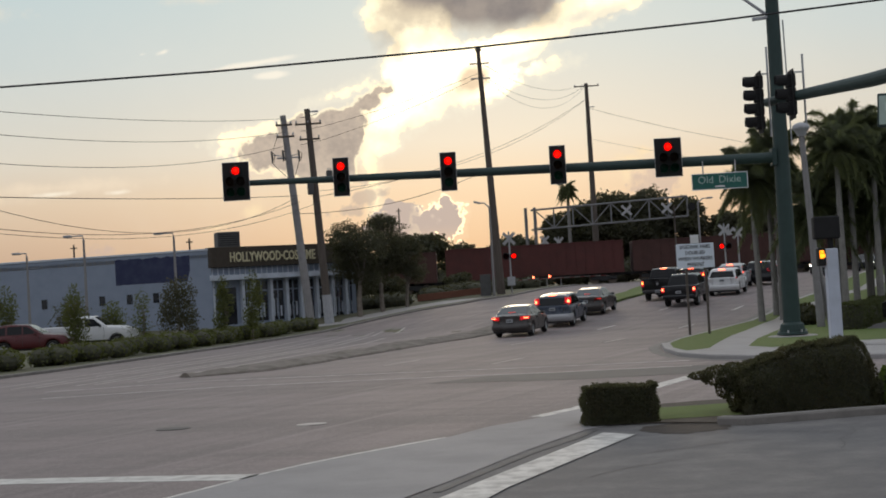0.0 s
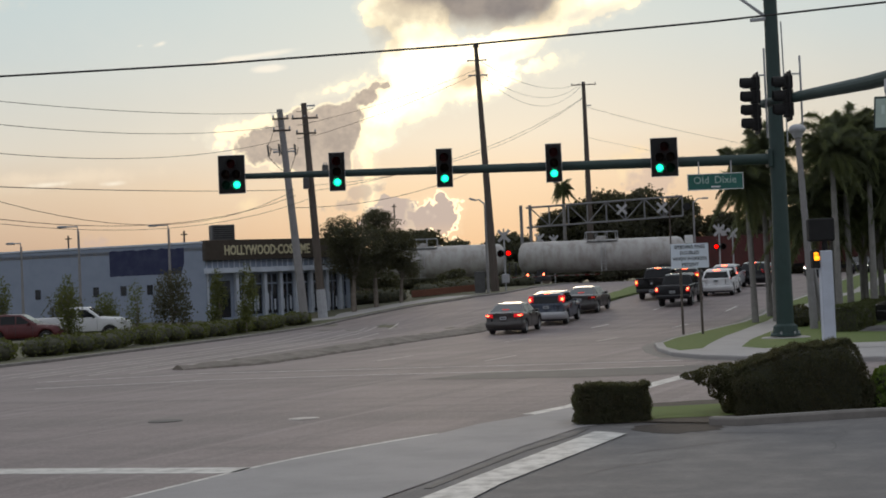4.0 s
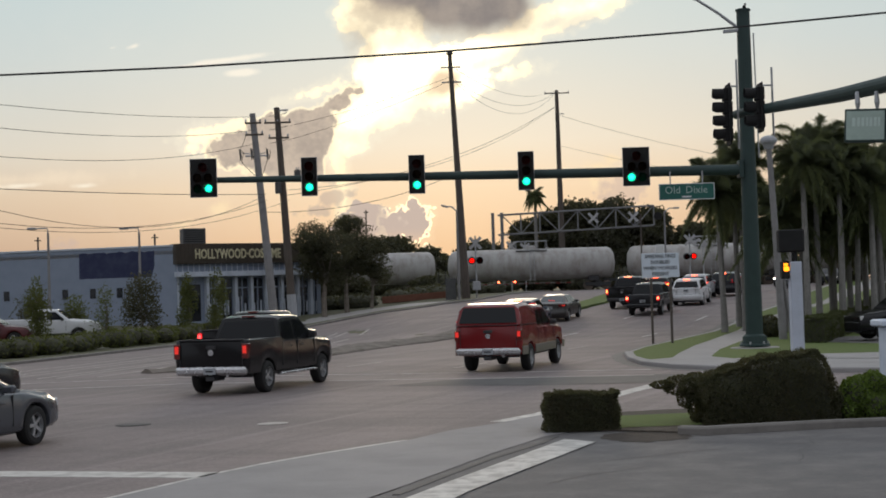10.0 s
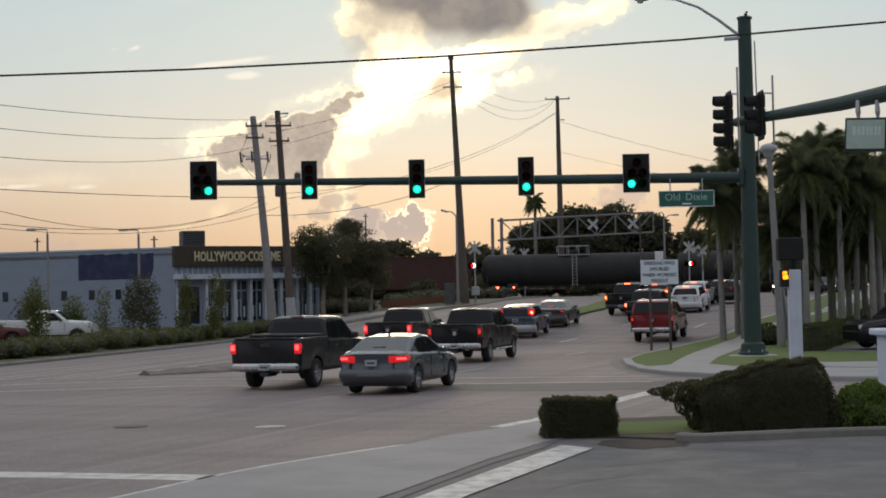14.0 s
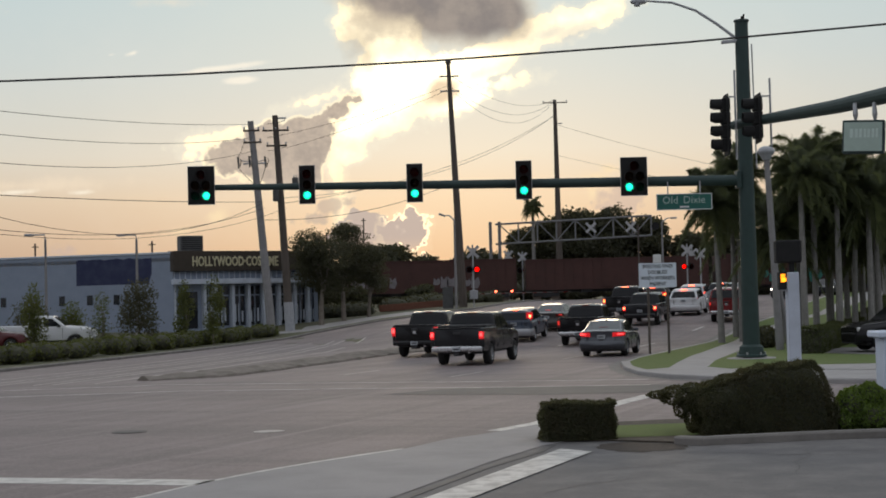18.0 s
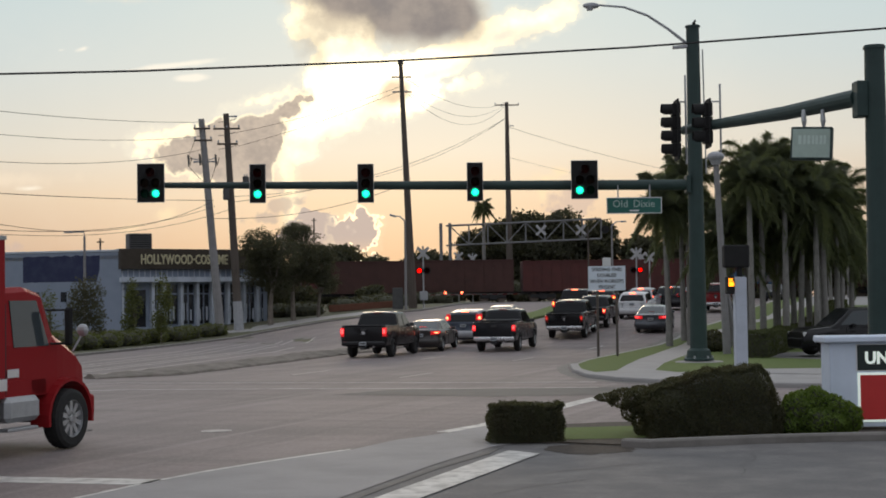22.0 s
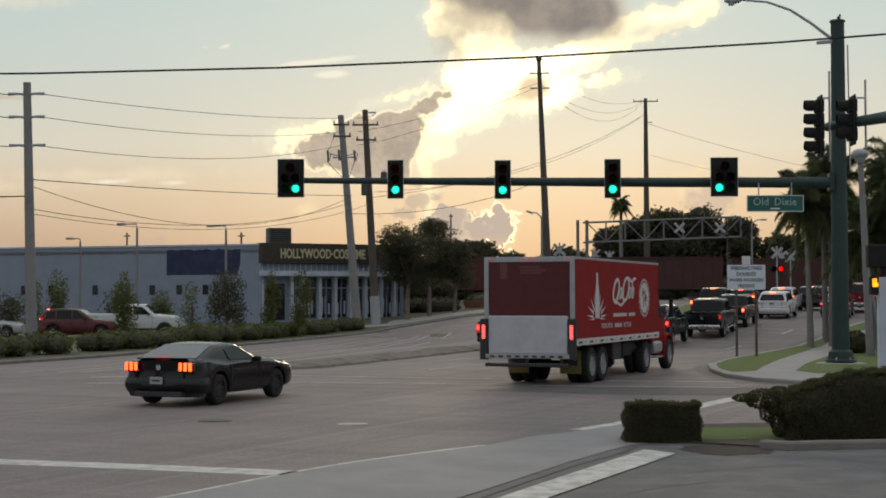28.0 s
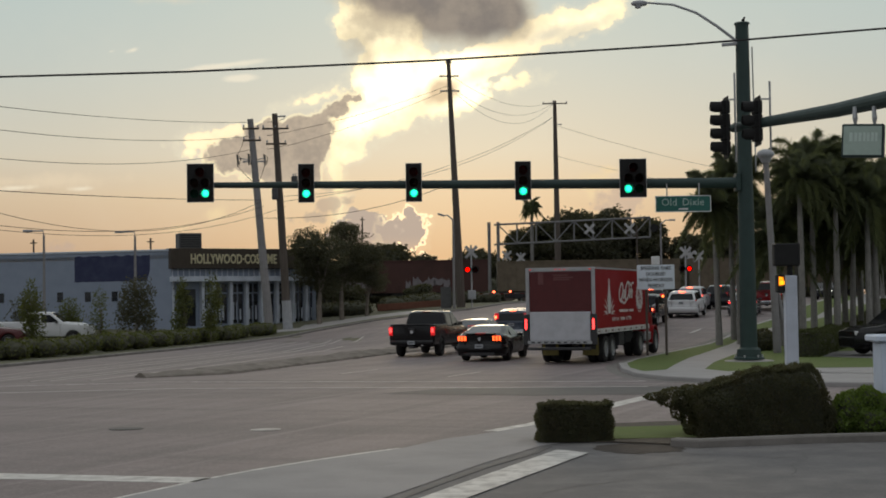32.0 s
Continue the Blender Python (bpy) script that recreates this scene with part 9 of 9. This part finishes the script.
# ---- price sign of the station ----
M["price_red"] = material("lit_red_sign_face", (0.36, 0.022, 0.02), 0.4, vary=0.15, scale=0.6, bump=0, glow=(0.8, 0.03, 0.03), power=0.06)
M["price_black"] = material("black_price_panel", (0.010, 0.020, 0.018), 0.35, vary=0.15, scale=0.5, bump=0)
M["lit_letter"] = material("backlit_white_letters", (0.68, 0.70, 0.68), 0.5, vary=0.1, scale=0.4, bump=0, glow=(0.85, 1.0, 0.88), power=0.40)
mono = thing("price_sign", pose(7.39, 25.7, 0.10), "bluish-white monument fuel price sign with black and red panels", "price sign")
bm = bmesh.new()
box(bm, 0.20, 3.2, -0.02, 0.5, 0.0, 1.46, 0.015)
body_ = part("cabinet", bm, M["mono_white"], mono)
bm = bmesh.new()
box(bm, 0.09, 3.3, -0.12, 0.6, 1.461, 1.58, 0.025)
part("cap", bm, M["mono_white"], mono)
bm = bmesh.new()
box(bm, 0.66, 3.12, -0.032, -0.0205, 0.965, 1.435, 0.004)
part("price_border", bm, M["sign_white"], body_)
bm = bmesh.new()
box(bm, 0.68, 3.1, -0.045, -0.0325, 0.98, 1.42, 0.006)
price = part("price_panel", bm, M["price_black"], body_)
for word, size, x in (("UNL", 0.285, 1.09), ("2", 0.45, 1.72), ("1", 0.45, 2.08)):
    text_mesh("lettering", word, size, M["lit_letter"], price, pose(x, -0.048, 1.185, 90, 0, 0), 0.003, bold=0.012)
bm = bmesh.new()
box(bm, 0.68, 3.1, -0.045, -0.021, 0.09, 0.94, 0.006)
part("panel_border", bm, M["lit_letter"], body_, "backlit white border")
bm = bmesh.new()
box(bm, 0.72, 3.06, -0.056, -0.046, 0.13, 0.90, 0.004)
redp = part("brand_panel", bm, M["price_red"], body_, "backlit red brand panel")
for k in range(11):
    bm = bmesh.new()
    z = 0.36 + k * 0.043
    u = (k - 5) / 5.5
    reach = 0.34 * math.sqrt(max(0.05, 1 - u * u))
    box(bm, 1.86 - reach - 0.16 - 0.03 * (k % 3), 1.86 + reach, -0.062, -0.057, z, z + 0.026)
    part("brand_stripe", bm, M["lit_letter"], redp, "plain white stripe")
for k in range(7):
    bm = bmesh.new()
    box(bm, 1.44 + k * 0.10, 1.51 + k * 0.10, -0.062, -0.057, 0.20, 0.28)
    part("brand_bar", bm, M["lit_letter"], redp, "white bar in place of lettering")

M["far_red"] = glow_mat("lit_far_red_lens", (1.0, 0.03, 0.05), 3.0)
# ---- far signal among the palms ----
far_signal = thing("traffic_signal", pose(27.9, 96, land(27.9, 96)), "far traffic signal showing red among the palms", "traffic signal")
bm = bmesh.new()
tube(bm, [(0, 0.25, 0), (0, 0.25, 5.4)], 0.09, 8)
part("pole", bm, M["galv"], far_signal)
bm = bmesh.new()
box(bm, -0.2, 0.2, -0.12, 0.165, 2.31, 3.41, 0.03)
part("housing", bm, M["black"], far_signal)
for k, z in enumerate((3.11, 2.79, 2.49)):
    bm = bmesh.new()
    tube(bm, [(0, -0.145, z), (0, -0.121, z)], 0.14, 14)
    part("lens", bm, M["far_red"] if k == 0 else M["plastic"], far_signal, "lit red lens" if k == 0 else "dark lens")

# ---- parked cars ----
P = "parked vehicles"
s = suv(paint="black_paint", roof=1.78, lamps=((0.60, 0.90, 0.98, 1.18, "lamp_red"),), third_mat="lamp_red", clear_sides=True, spokes=9,
        cab=((-0.84, 1.08), (-0.45, 1.66), (0.3, 1.78), (1.75, 1.72), (2.5, 1.08)), deck=((-0.88, 1.08), (2.45, 1.09), (3.25, 1.01), (3.6, 0.86)),
        panes=(((-0.42, 1.13), (-0.36, 1.58), (0.1, 1.64), (0.1, 1.12)), ((0.20, 1.12), (0.2, 1.65), (1.0, 1.66), (1.0, 1.12)), ((1.08, 1.12), (1.08, 1.65), (1.68, 1.62), (2.2, 1.13))))
vehicle(s, pose(18.35, 54.6, 0.17, 0, 0, 96), "black SUV parked behind the price sign", "car", P)
for k, (x, y) in enumerate(((21.2, 60.5), (22.9, 64.0), (24.7, 67.5))):
    s = suv(paint=("silver_paint", "white_paint", "white_paint")[k], lamps=((0.60, 0.90, 0.98, 1.18, "lamp_red"),), third_mat="lamp_red")
    vehicle(s, pose(x, y, 0.17, 0, 0, 96), "pale SUV parked in a row", "car", P)
s = pickup(paint="white_paint", lamps=((0.84, 0.99, 0.92, 1.26, "tail_soft"),))
vehicle(s, pose(-24.5, 86.0, land(-24.5, 86.0) + 0.14, 0, 0, -87), "white pickup parked before the shop", "pickup truck", P)
s = suv(paint="maroon_paint", roof=1.78, W=1.98)
vehicle(s, pose(-26.2, 82.5, land(-26.2, 82.5) + 0.14, 0, 0, -87), "dark red SUV parked before the shop", "car", P)
s = sedan(paint="silver_paint")
vehicle(s, pose(-32.3, 84.0, land(-32, 84) + 0.14, 0, 0, -84), "silver sedan parked before the shop", "car", P)
s = sedan(paint="char_paint")
vehicle(s, pose(-32.4, 80.0, land(-32, 80) + 0.14, 0, 0, -84), "dark sedan parked before the shop", "car", P)


# ---- what moves ----
PATHS = {}
PATHS["red_truck"] = ((0, -18.05, 3.39, 17.3), (1, -16.12, 7.18, 17.3), (2, -14.18, 10.97, 17.3), (3, -12.25, 14.77, 17.3), (4, -10.32, 18.56, 17.3), (5, -8.39, 22.36, 17.4), (6, -6.45, 26.16, 17.5), (7, -4.45, 30.14, 18), (8, -2.4, 34.57, 17.9), (9, -0.36, 39.1, 17.3), (10, 1.6, 44.06, 16.8), (11, 3.54, 49.76, 16.5), (12, 5.59, 56.34, 16.2), (13, 7.84, 63.81, 16), (14, 10.11, 71.02, 16), (15, 12.04, 76.15, 16), (16, 13.7, 79.81, 16), (17, 15.2, 83.11, 16), (18, 16.7, 86.74, 16), (19, 18.38, 90.74, 16), (20, 19.99, 94.87, 16), (21, 21.32, 98.48, 16), (22, 22.18, 100.89, 16), (23, 22.43, 101.61, 16), (24, 22.42, 101.59, 16), (25, 22.38, 101.48, 16), (26, 22.36, 101.44, 16), (27, 22.36, 101.43, 16), (28, 22.36, 101.44, 16), (29, 22.36, 101.44, 16), (30, 22.36, 101.44, 16), (31, 22.36, 101.44, 16), (32, 22.36, 101.44, 16))
PATHS["ram"] = ((0, -21.1, 7.38, 17.3), (1, -19.52, 10.39, 17.3), (2, -17.95, 13.41, 17.3), (3, -16.37, 16.43, 17.3), (4, -14.8, 19.45, 17.3), (5, -13.22, 22.46, 17.4), (6, -11.65, 25.48, 17.5), (7, -10.07, 28.5, 17.8), (8, -8.5, 31.53, 18.2), (9, -6.92, 34.54, 17.9), (10, -5.32, 37.59, 17.5), (11, -3.75, 41.02, 17), (12, -2.23, 44.88, 16.8), (13, -0.73, 49.12, 16.6), (14, 0.76, 53.73, 16.3), (15, 2.31, 58.61, 16.1), (16, 3.91, 63.48, 16), (17, 5.44, 68.04, 16), (18, 6.82, 72.04, 16), (19, 7.95, 75.21, 16), (20, 8.75, 77.29, 16), (21, 9.21, 78.33, 16), (22, 9.37, 78.68, 16), (23, 9.39, 78.7, 16), (24, 9.37, 78.66, 16), (25, 9.36, 78.64, 16), (26, 9.36, 78.64, 16), (27, 9.36, 78.64, 16), (28, 9.36, 78.64, 16), (29, 9.36, 78.64, 16), (30, 9.36, 78.64, 16), (31, 9.36, 78.64, 16), (32, 9.36, 78.64, 16))
PATHS["left_truck"] = ((0, -26.3, 0.08, 17.3), (1, -24.31, 5.05, 17.3), (2, -22.32, 10.03, 17.3), (3, -20.33, 15, 17.3), (4, -18.34, 19.98, 17.3), (5, -16.35, 24.96, 17.5), (6, -14.36, 29.93, 18.1), (7, -12.37, 34.91, 17.8), (8, -10.38, 39.88, 17.2), (9, -8.41, 44.78, 16.8), (10, -6.63, 49.03, 16.6), (11, -5.14, 52.31, 16.4), (12, -3.84, 55.38, 16.2), (13, -2.67, 58.77, 16.1), (14, -1.87, 61.07, 16), (15, -1.31, 62.46, 16), (16, -0.94, 63.27, 16), (17, -0.78, 63.63, 16), (18, -0.77, 63.68, 16), (19, -0.79, 63.66, 16), (20, -0.79, 63.65, 16), (21, -0.79, 63.65, 16), (22, -0.79, 63.65, 16), (23, -0.79, 63.65, 16), (24, -0.79, 63.65, 16), (25, -0.79, 63.65, 16), (26, -0.79, 63.65, 16), (27, -0.79, 63.65, 16), (28, -0.79, 63.65, 16), (29, -0.79, 63.65, 16), (30, -0.79, 63.65, 16), (31, -0.79, 63.65, 16), (32, -0.79, 63.65, 16))
PATHS["ford"] = ((0, -26.38, -13.29, 17.3), (1, -24.8, -9.42, 17.3), (2, -23.21, -5.55, 17.3), (3, -21.63, -1.69, 17.3), (4, -20.05, 2.18, 17.3), (5, -18.47, 6.05, 17.3), (6, -16.88, 9.91, 17.3), (7, -15.3, 13.78, 17.3), (8, -13.72, 17.65, 17.3), (9, -12.14, 21.52, 17.3), (10, -10.55, 25.38, 17.5), (11, -8.97, 29.26, 17.9), (12, -7.39, 33.12, 18), (13, -5.81, 36.93, 17.6), (14, -4.3, 40.42, 17.1), (15, -2.87, 43.85, 16.9), (16, -1.53, 47.39, 16.7), (17, -0.29, 51.14, 16.5), (18, 0.9, 54.74, 16.3), (19, 2.06, 58.53, 16.1), (20, 3.17, 62.17, 16), (21, 4.17, 65.52, 16), (22, 5, 68.56, 16), (23, 5.57, 70.54, 16), (24, 5.9, 71.63, 16), (25, 6.05, 72.1, 16), (26, 6.08, 72.2, 16), (27, 6.07, 72.17, 16), (28, 6.07, 72.14, 16), (29, 6.06, 72.14, 16), (30, 6.06, 72.14, 16), (31, 6.06, 72.14, 16), (32, 6.06, 72.14, 16))
PATHS["grey_sedan"] = ((0, -26.52, -9.22, 17.3), (1, -24.72, -6.01, 17.3), (2, -22.93, -2.81, 17.3), (3, -21.14, 0.39, 17.3), (4, -19.34, 3.59, 17.3), (5, -17.55, 6.79, 17.3), (6, -15.75, 9.99, 17.3), (7, -13.96, 13.19, 17.3), (8, -12.16, 16.39, 17.3), (9, -10.37, 19.6, 17.3), (10, -8.57, 22.8, 17.4), (11, -6.78, 26, 17.5), (12, -4.99, 29.29, 17.9), (13, -3.23, 33.11, 18), (14, -1.46, 37.34, 17.5), (15, 0.32, 41.77, 17), (16, 2.2, 46.73, 16.7), (17, 4.24, 52.5, 16.4), (18, 6.51, 59.34, 16), (19, 8.85, 66.87, 16), (20, 10.98, 73.36, 16), (21, 12.81, 77.99, 16), (22, 14.35, 81.46, 16), (23, 15.57, 84.63, 16), (24, 16.62, 87.6, 16), (25, 17.62, 90.32, 16), (26, 18.51, 92.61, 16), (27, 19.11, 94.09, 16), (28, 19.29, 94.52, 16), (29, 19.29, 94.51, 16), (30, 19.26, 94.44, 16), (31, 19.25, 94.41, 16), (32, 19.25, 94.41, 16))
PATHS["delivery"] = ((0, -40.01, -113.16, 21.3), (1, -38.63, -107.24, 21.3), (2, -37.25, -101.31, 21.3), (3, -35.86, -95.39, 21.3), (4, -34.48, -89.46, 21.3), (5, -33.09, -83.54, 21.3), (6, -31.71, -77.62, 21.3), (7, -30.33, -71.69, 21.3), (8, -28.94, -65.77, 21.3), (9, -27.56, -59.84, 21.3), (10, -26.18, -53.92, 21.3), (11, -24.79, -47.99, 21.3), (12, -23.41, -42.07, 21.3), (13, -22.03, -36.15, 21.3), (14, -20.64, -30.22, 21.3), (15, -19.26, -24.30, 21.3), (16, -17.88, -18.37, 21.3), (17, -16.49, -12.45, 21.3), (18, -15.11, -6.52, 21.3), (19, -13.73, -0.60, 21.3), (20, -12.34, 5.33, 21.3), (21, -10.96, 11.25, 21.3), (22, -9.58, 17.17, 21.3), (22.5, -8.80, 20.04, 21.3), (23, -7.91, 22.95, 22.1), (23.5, -6.99, 24.99, 21.9), (24, -5.98, 26.80, 21.5), (24.5, -4.93, 28.63, 20.7), (25, -3.96, 30.54, 19.9), (25.5, -3.07, 32.65, 19.7), (26, -2.22, 34.82, 19.6), (26.5, -1.44, 36.83, 19.6), (27, -0.70, 38.65, 19.5), (27.5, 0.03, 40.39, 19.4), (28, 0.74, 42.08, 19.3), (28.5, 1.41, 43.75, 19.3), (29, 2.04, 45.43, 19.3), (29.5, 2.61, 47.11, 19.4), (30, 3.12, 48.78, 19.5), (30.5, 3.61, 50.44, 19.6), (31, 4.09, 52.09, 19.8), (31.5, 4.59, 53.75, 19.9), (32, 5.04, 55.24, 20.1))
PATHS["coupe"] = ((0, -96.88, -183.2, 17.3), (1, -93.7, -175.47, 17.3), (2, -90.51, -167.73, 17.3), (3, -87.32, -160, 17.3), (4, -84.14, -152.27, 17.3), (5, -80.95, -144.54, 17.3), (6, -77.77, -136.81, 17.3), (7, -74.58, -129.08, 17.3), (8, -71.39, -121.35, 17.3), (9, -68.21, -113.62, 17.3), (10, -65.02, -105.89, 17.3), (11, -61.83, -98.16, 17.3), (12, -58.65, -90.43, 17.3), (13, -55.46, -82.7, 17.3), (14, -52.28, -74.97, 17.3), (15, -49.09, -67.24, 17.3), (16, -45.9, -59.51, 17.3), (17, -42.72, -51.77, 17.3), (18, -39.53, -44.04, 17.3), (19, -36.35, -36.31, 17.3), (20, -33.16, -28.58, 17.3), (21, -29.97, -20.85, 17.3), (22, -26.79, -13.12, 17.3), (22.5, -25.19, -9.26, 17.3), (23, -23.6, -5.39, 17.3), (23.5, -22.01, -1.53, 17.3), (24, -20.42, 2.34, 17.3), (24.5, -18.82, 6.2, 17.3), (25, -17.23, 10.07, 17.3), (25.5, -15.64, 13.94, 17.3), (26, -14.04, 17.8, 17.3), (26.5, -12.45, 21.67, 17.3), (27, -10.86, 25.53, 17.5), (27.5, -9.26, 29.41, 17.9), (28, -7.67, 33.27, 18), (28.5, -6.08, 37.13, 17.6), (29, -4.49, 40.99, 17), (29.5, -2.96, 44.61, 16.8), (30, -1.58, 48, 16.6), (30.5, -0.44, 51.16, 16.5), (31, 0.48, 53.93, 16.3), (31.5, 1.21, 56.13, 16.2), (32, 1.84, 58.05, 16.1))

def along(path, t):
    """Place and heading at t on a path, by a smooth curve through its rows."""
    ts = [r[0] for r in path]
    i = max(0, min(len(ts) - 2, sum(1 for v in ts if v <= t) - 1))
    a, b = path[i], path[i + 1]
    p, q = path[max(0, i - 1)], path[min(len(path) - 1, i + 2)]
    h = b[0] - a[0]
    k = (t - a[0]) / h
    out = []
    for j in (1, 2, 3):
        ma = (b[j] - p[j]) / (b[0] - p[0]) * h
        mb = (q[j] - a[j]) / (q[0] - a[0]) * h
        out.append((2 * k ** 3 - 3 * k * k + 1) * a[j] + (k ** 3 - 2 * k * k + k) * ma + (3 * k * k - 2 * k ** 3) * b[j] + (k ** 3 - k * k) * mb)
    return out


def drive(ob, wheels, path, wb, r, shown):
    rows, last = [], None
    for k in range(0, 321, 2):
        t = k / 10
        x, y, deg = along(path, t)
        m = stand(x, y, deg, wb)
        if last is None or (m.translation - last).length > 0.002 or k == 320:
            rows.append((t, m))
            last = m.translation
    walk(ob, rows)
    # wheels roll while the vehicle is in sight and moving
    turns, s, prev = [], 0.0, None
    for f in range(int(shown[0] * 30), int(shown[1] * 30) + 1):
        x, y, _ = along(path, f / 30)
        if prev:
            s += math.hypot(x - prev[0], y - prev[1])
        prev = (x, y)
        if not turns or s - turns[-1][1] > 0.2 * r or f == int(shown[1] * 30):
            turns.append((f / 30, s))
    for w in wheels:
        base = w.matrix_local.copy()
        way = 1 if abs(base.to_euler().z) > 1 else -1
        spin = [(0.0, base)] if turns[0][0] > 0.05 else []
        spin += [(t, base @ Matrix.Rotation(way * d / r, 4, "X")) for t, d in turns]
        if turns[-1][0] < 31.95:
            spin.append((32.0, spin[-1][1]))
        walk(w, spin)


def motions():
    drive(red_truck, red_wheels, PATHS["red_truck"], s_red["wb"], s_red["r"], (4.5, 22.5))
    drive(ram, ram_wheels, PATHS["ram"], s_ram["wb"], s_ram["r"], (6.0, 23.0))
    drive(left_truck, left_wheels, PATHS["left_truck"], s_left["wb"], s_left["r"], (6.5, 17.5))
    drive(ford, ford_wheels, PATHS["ford"], s_ford["wb"], s_ford["r"], (9.5, 25.5))
    drive(grey_sedan, grey_wheels, PATHS["grey_sedan"], s_bmw["wb"], s_bmw["r"], (9.0, 27.5))
    drive(delivery, delivery_wheels, PATHS["delivery"], 8.93, 0.5, (20.5, 32.0))
    drive(coupe, coupe_wheels, PATHS["coupe"], s_coupe["wb"], s_coupe["r"], (26.0, 32.0))
    for w, x0, v in MOVING_TRAIN:
        z = RAIL_Z
        walk(w, [(t, pose(x0 + v * t, TRACK_Y, z)) for t in (0.0, 0.1, *range(1, 32), 31.9, 32.0)])
    # the lamp inside each signal passes from the red lens to the green one
    for bulb, (xa, za), (xb, zb) in SIGNAL_BULBS:
        walk(bulb, [(0.0, pose(xa, 0, za)), (0.6, pose(xa, 0, za)), (0.7, pose(xa, 0, za)), (0.8, pose(xb, 0, zb)), (0.9, pose(xb, 0, zb)), (32.0, pose(xb, 0, zb))])
    # crossing lamps flash by turns
    for k, bulb in enumerate(FLASHERS):
        rows, n = [(0.0, pose(-0.30 if k % 2 else 0.30, 0, 0))], 0
        while n * 0.5875 - 0.05 < 31.3:
            x = 0.30 if (n + k) % 2 == 0 else -0.30
            t0 = n * 0.5875 - 0.05
            rows += [(t, pose(x, 0, 0)) for t in (t0, t0 + 0.52) if t > 0.05]
            n += 1
        walk(bulb, rows + [(32.0, rows[-1][1])])


motions()
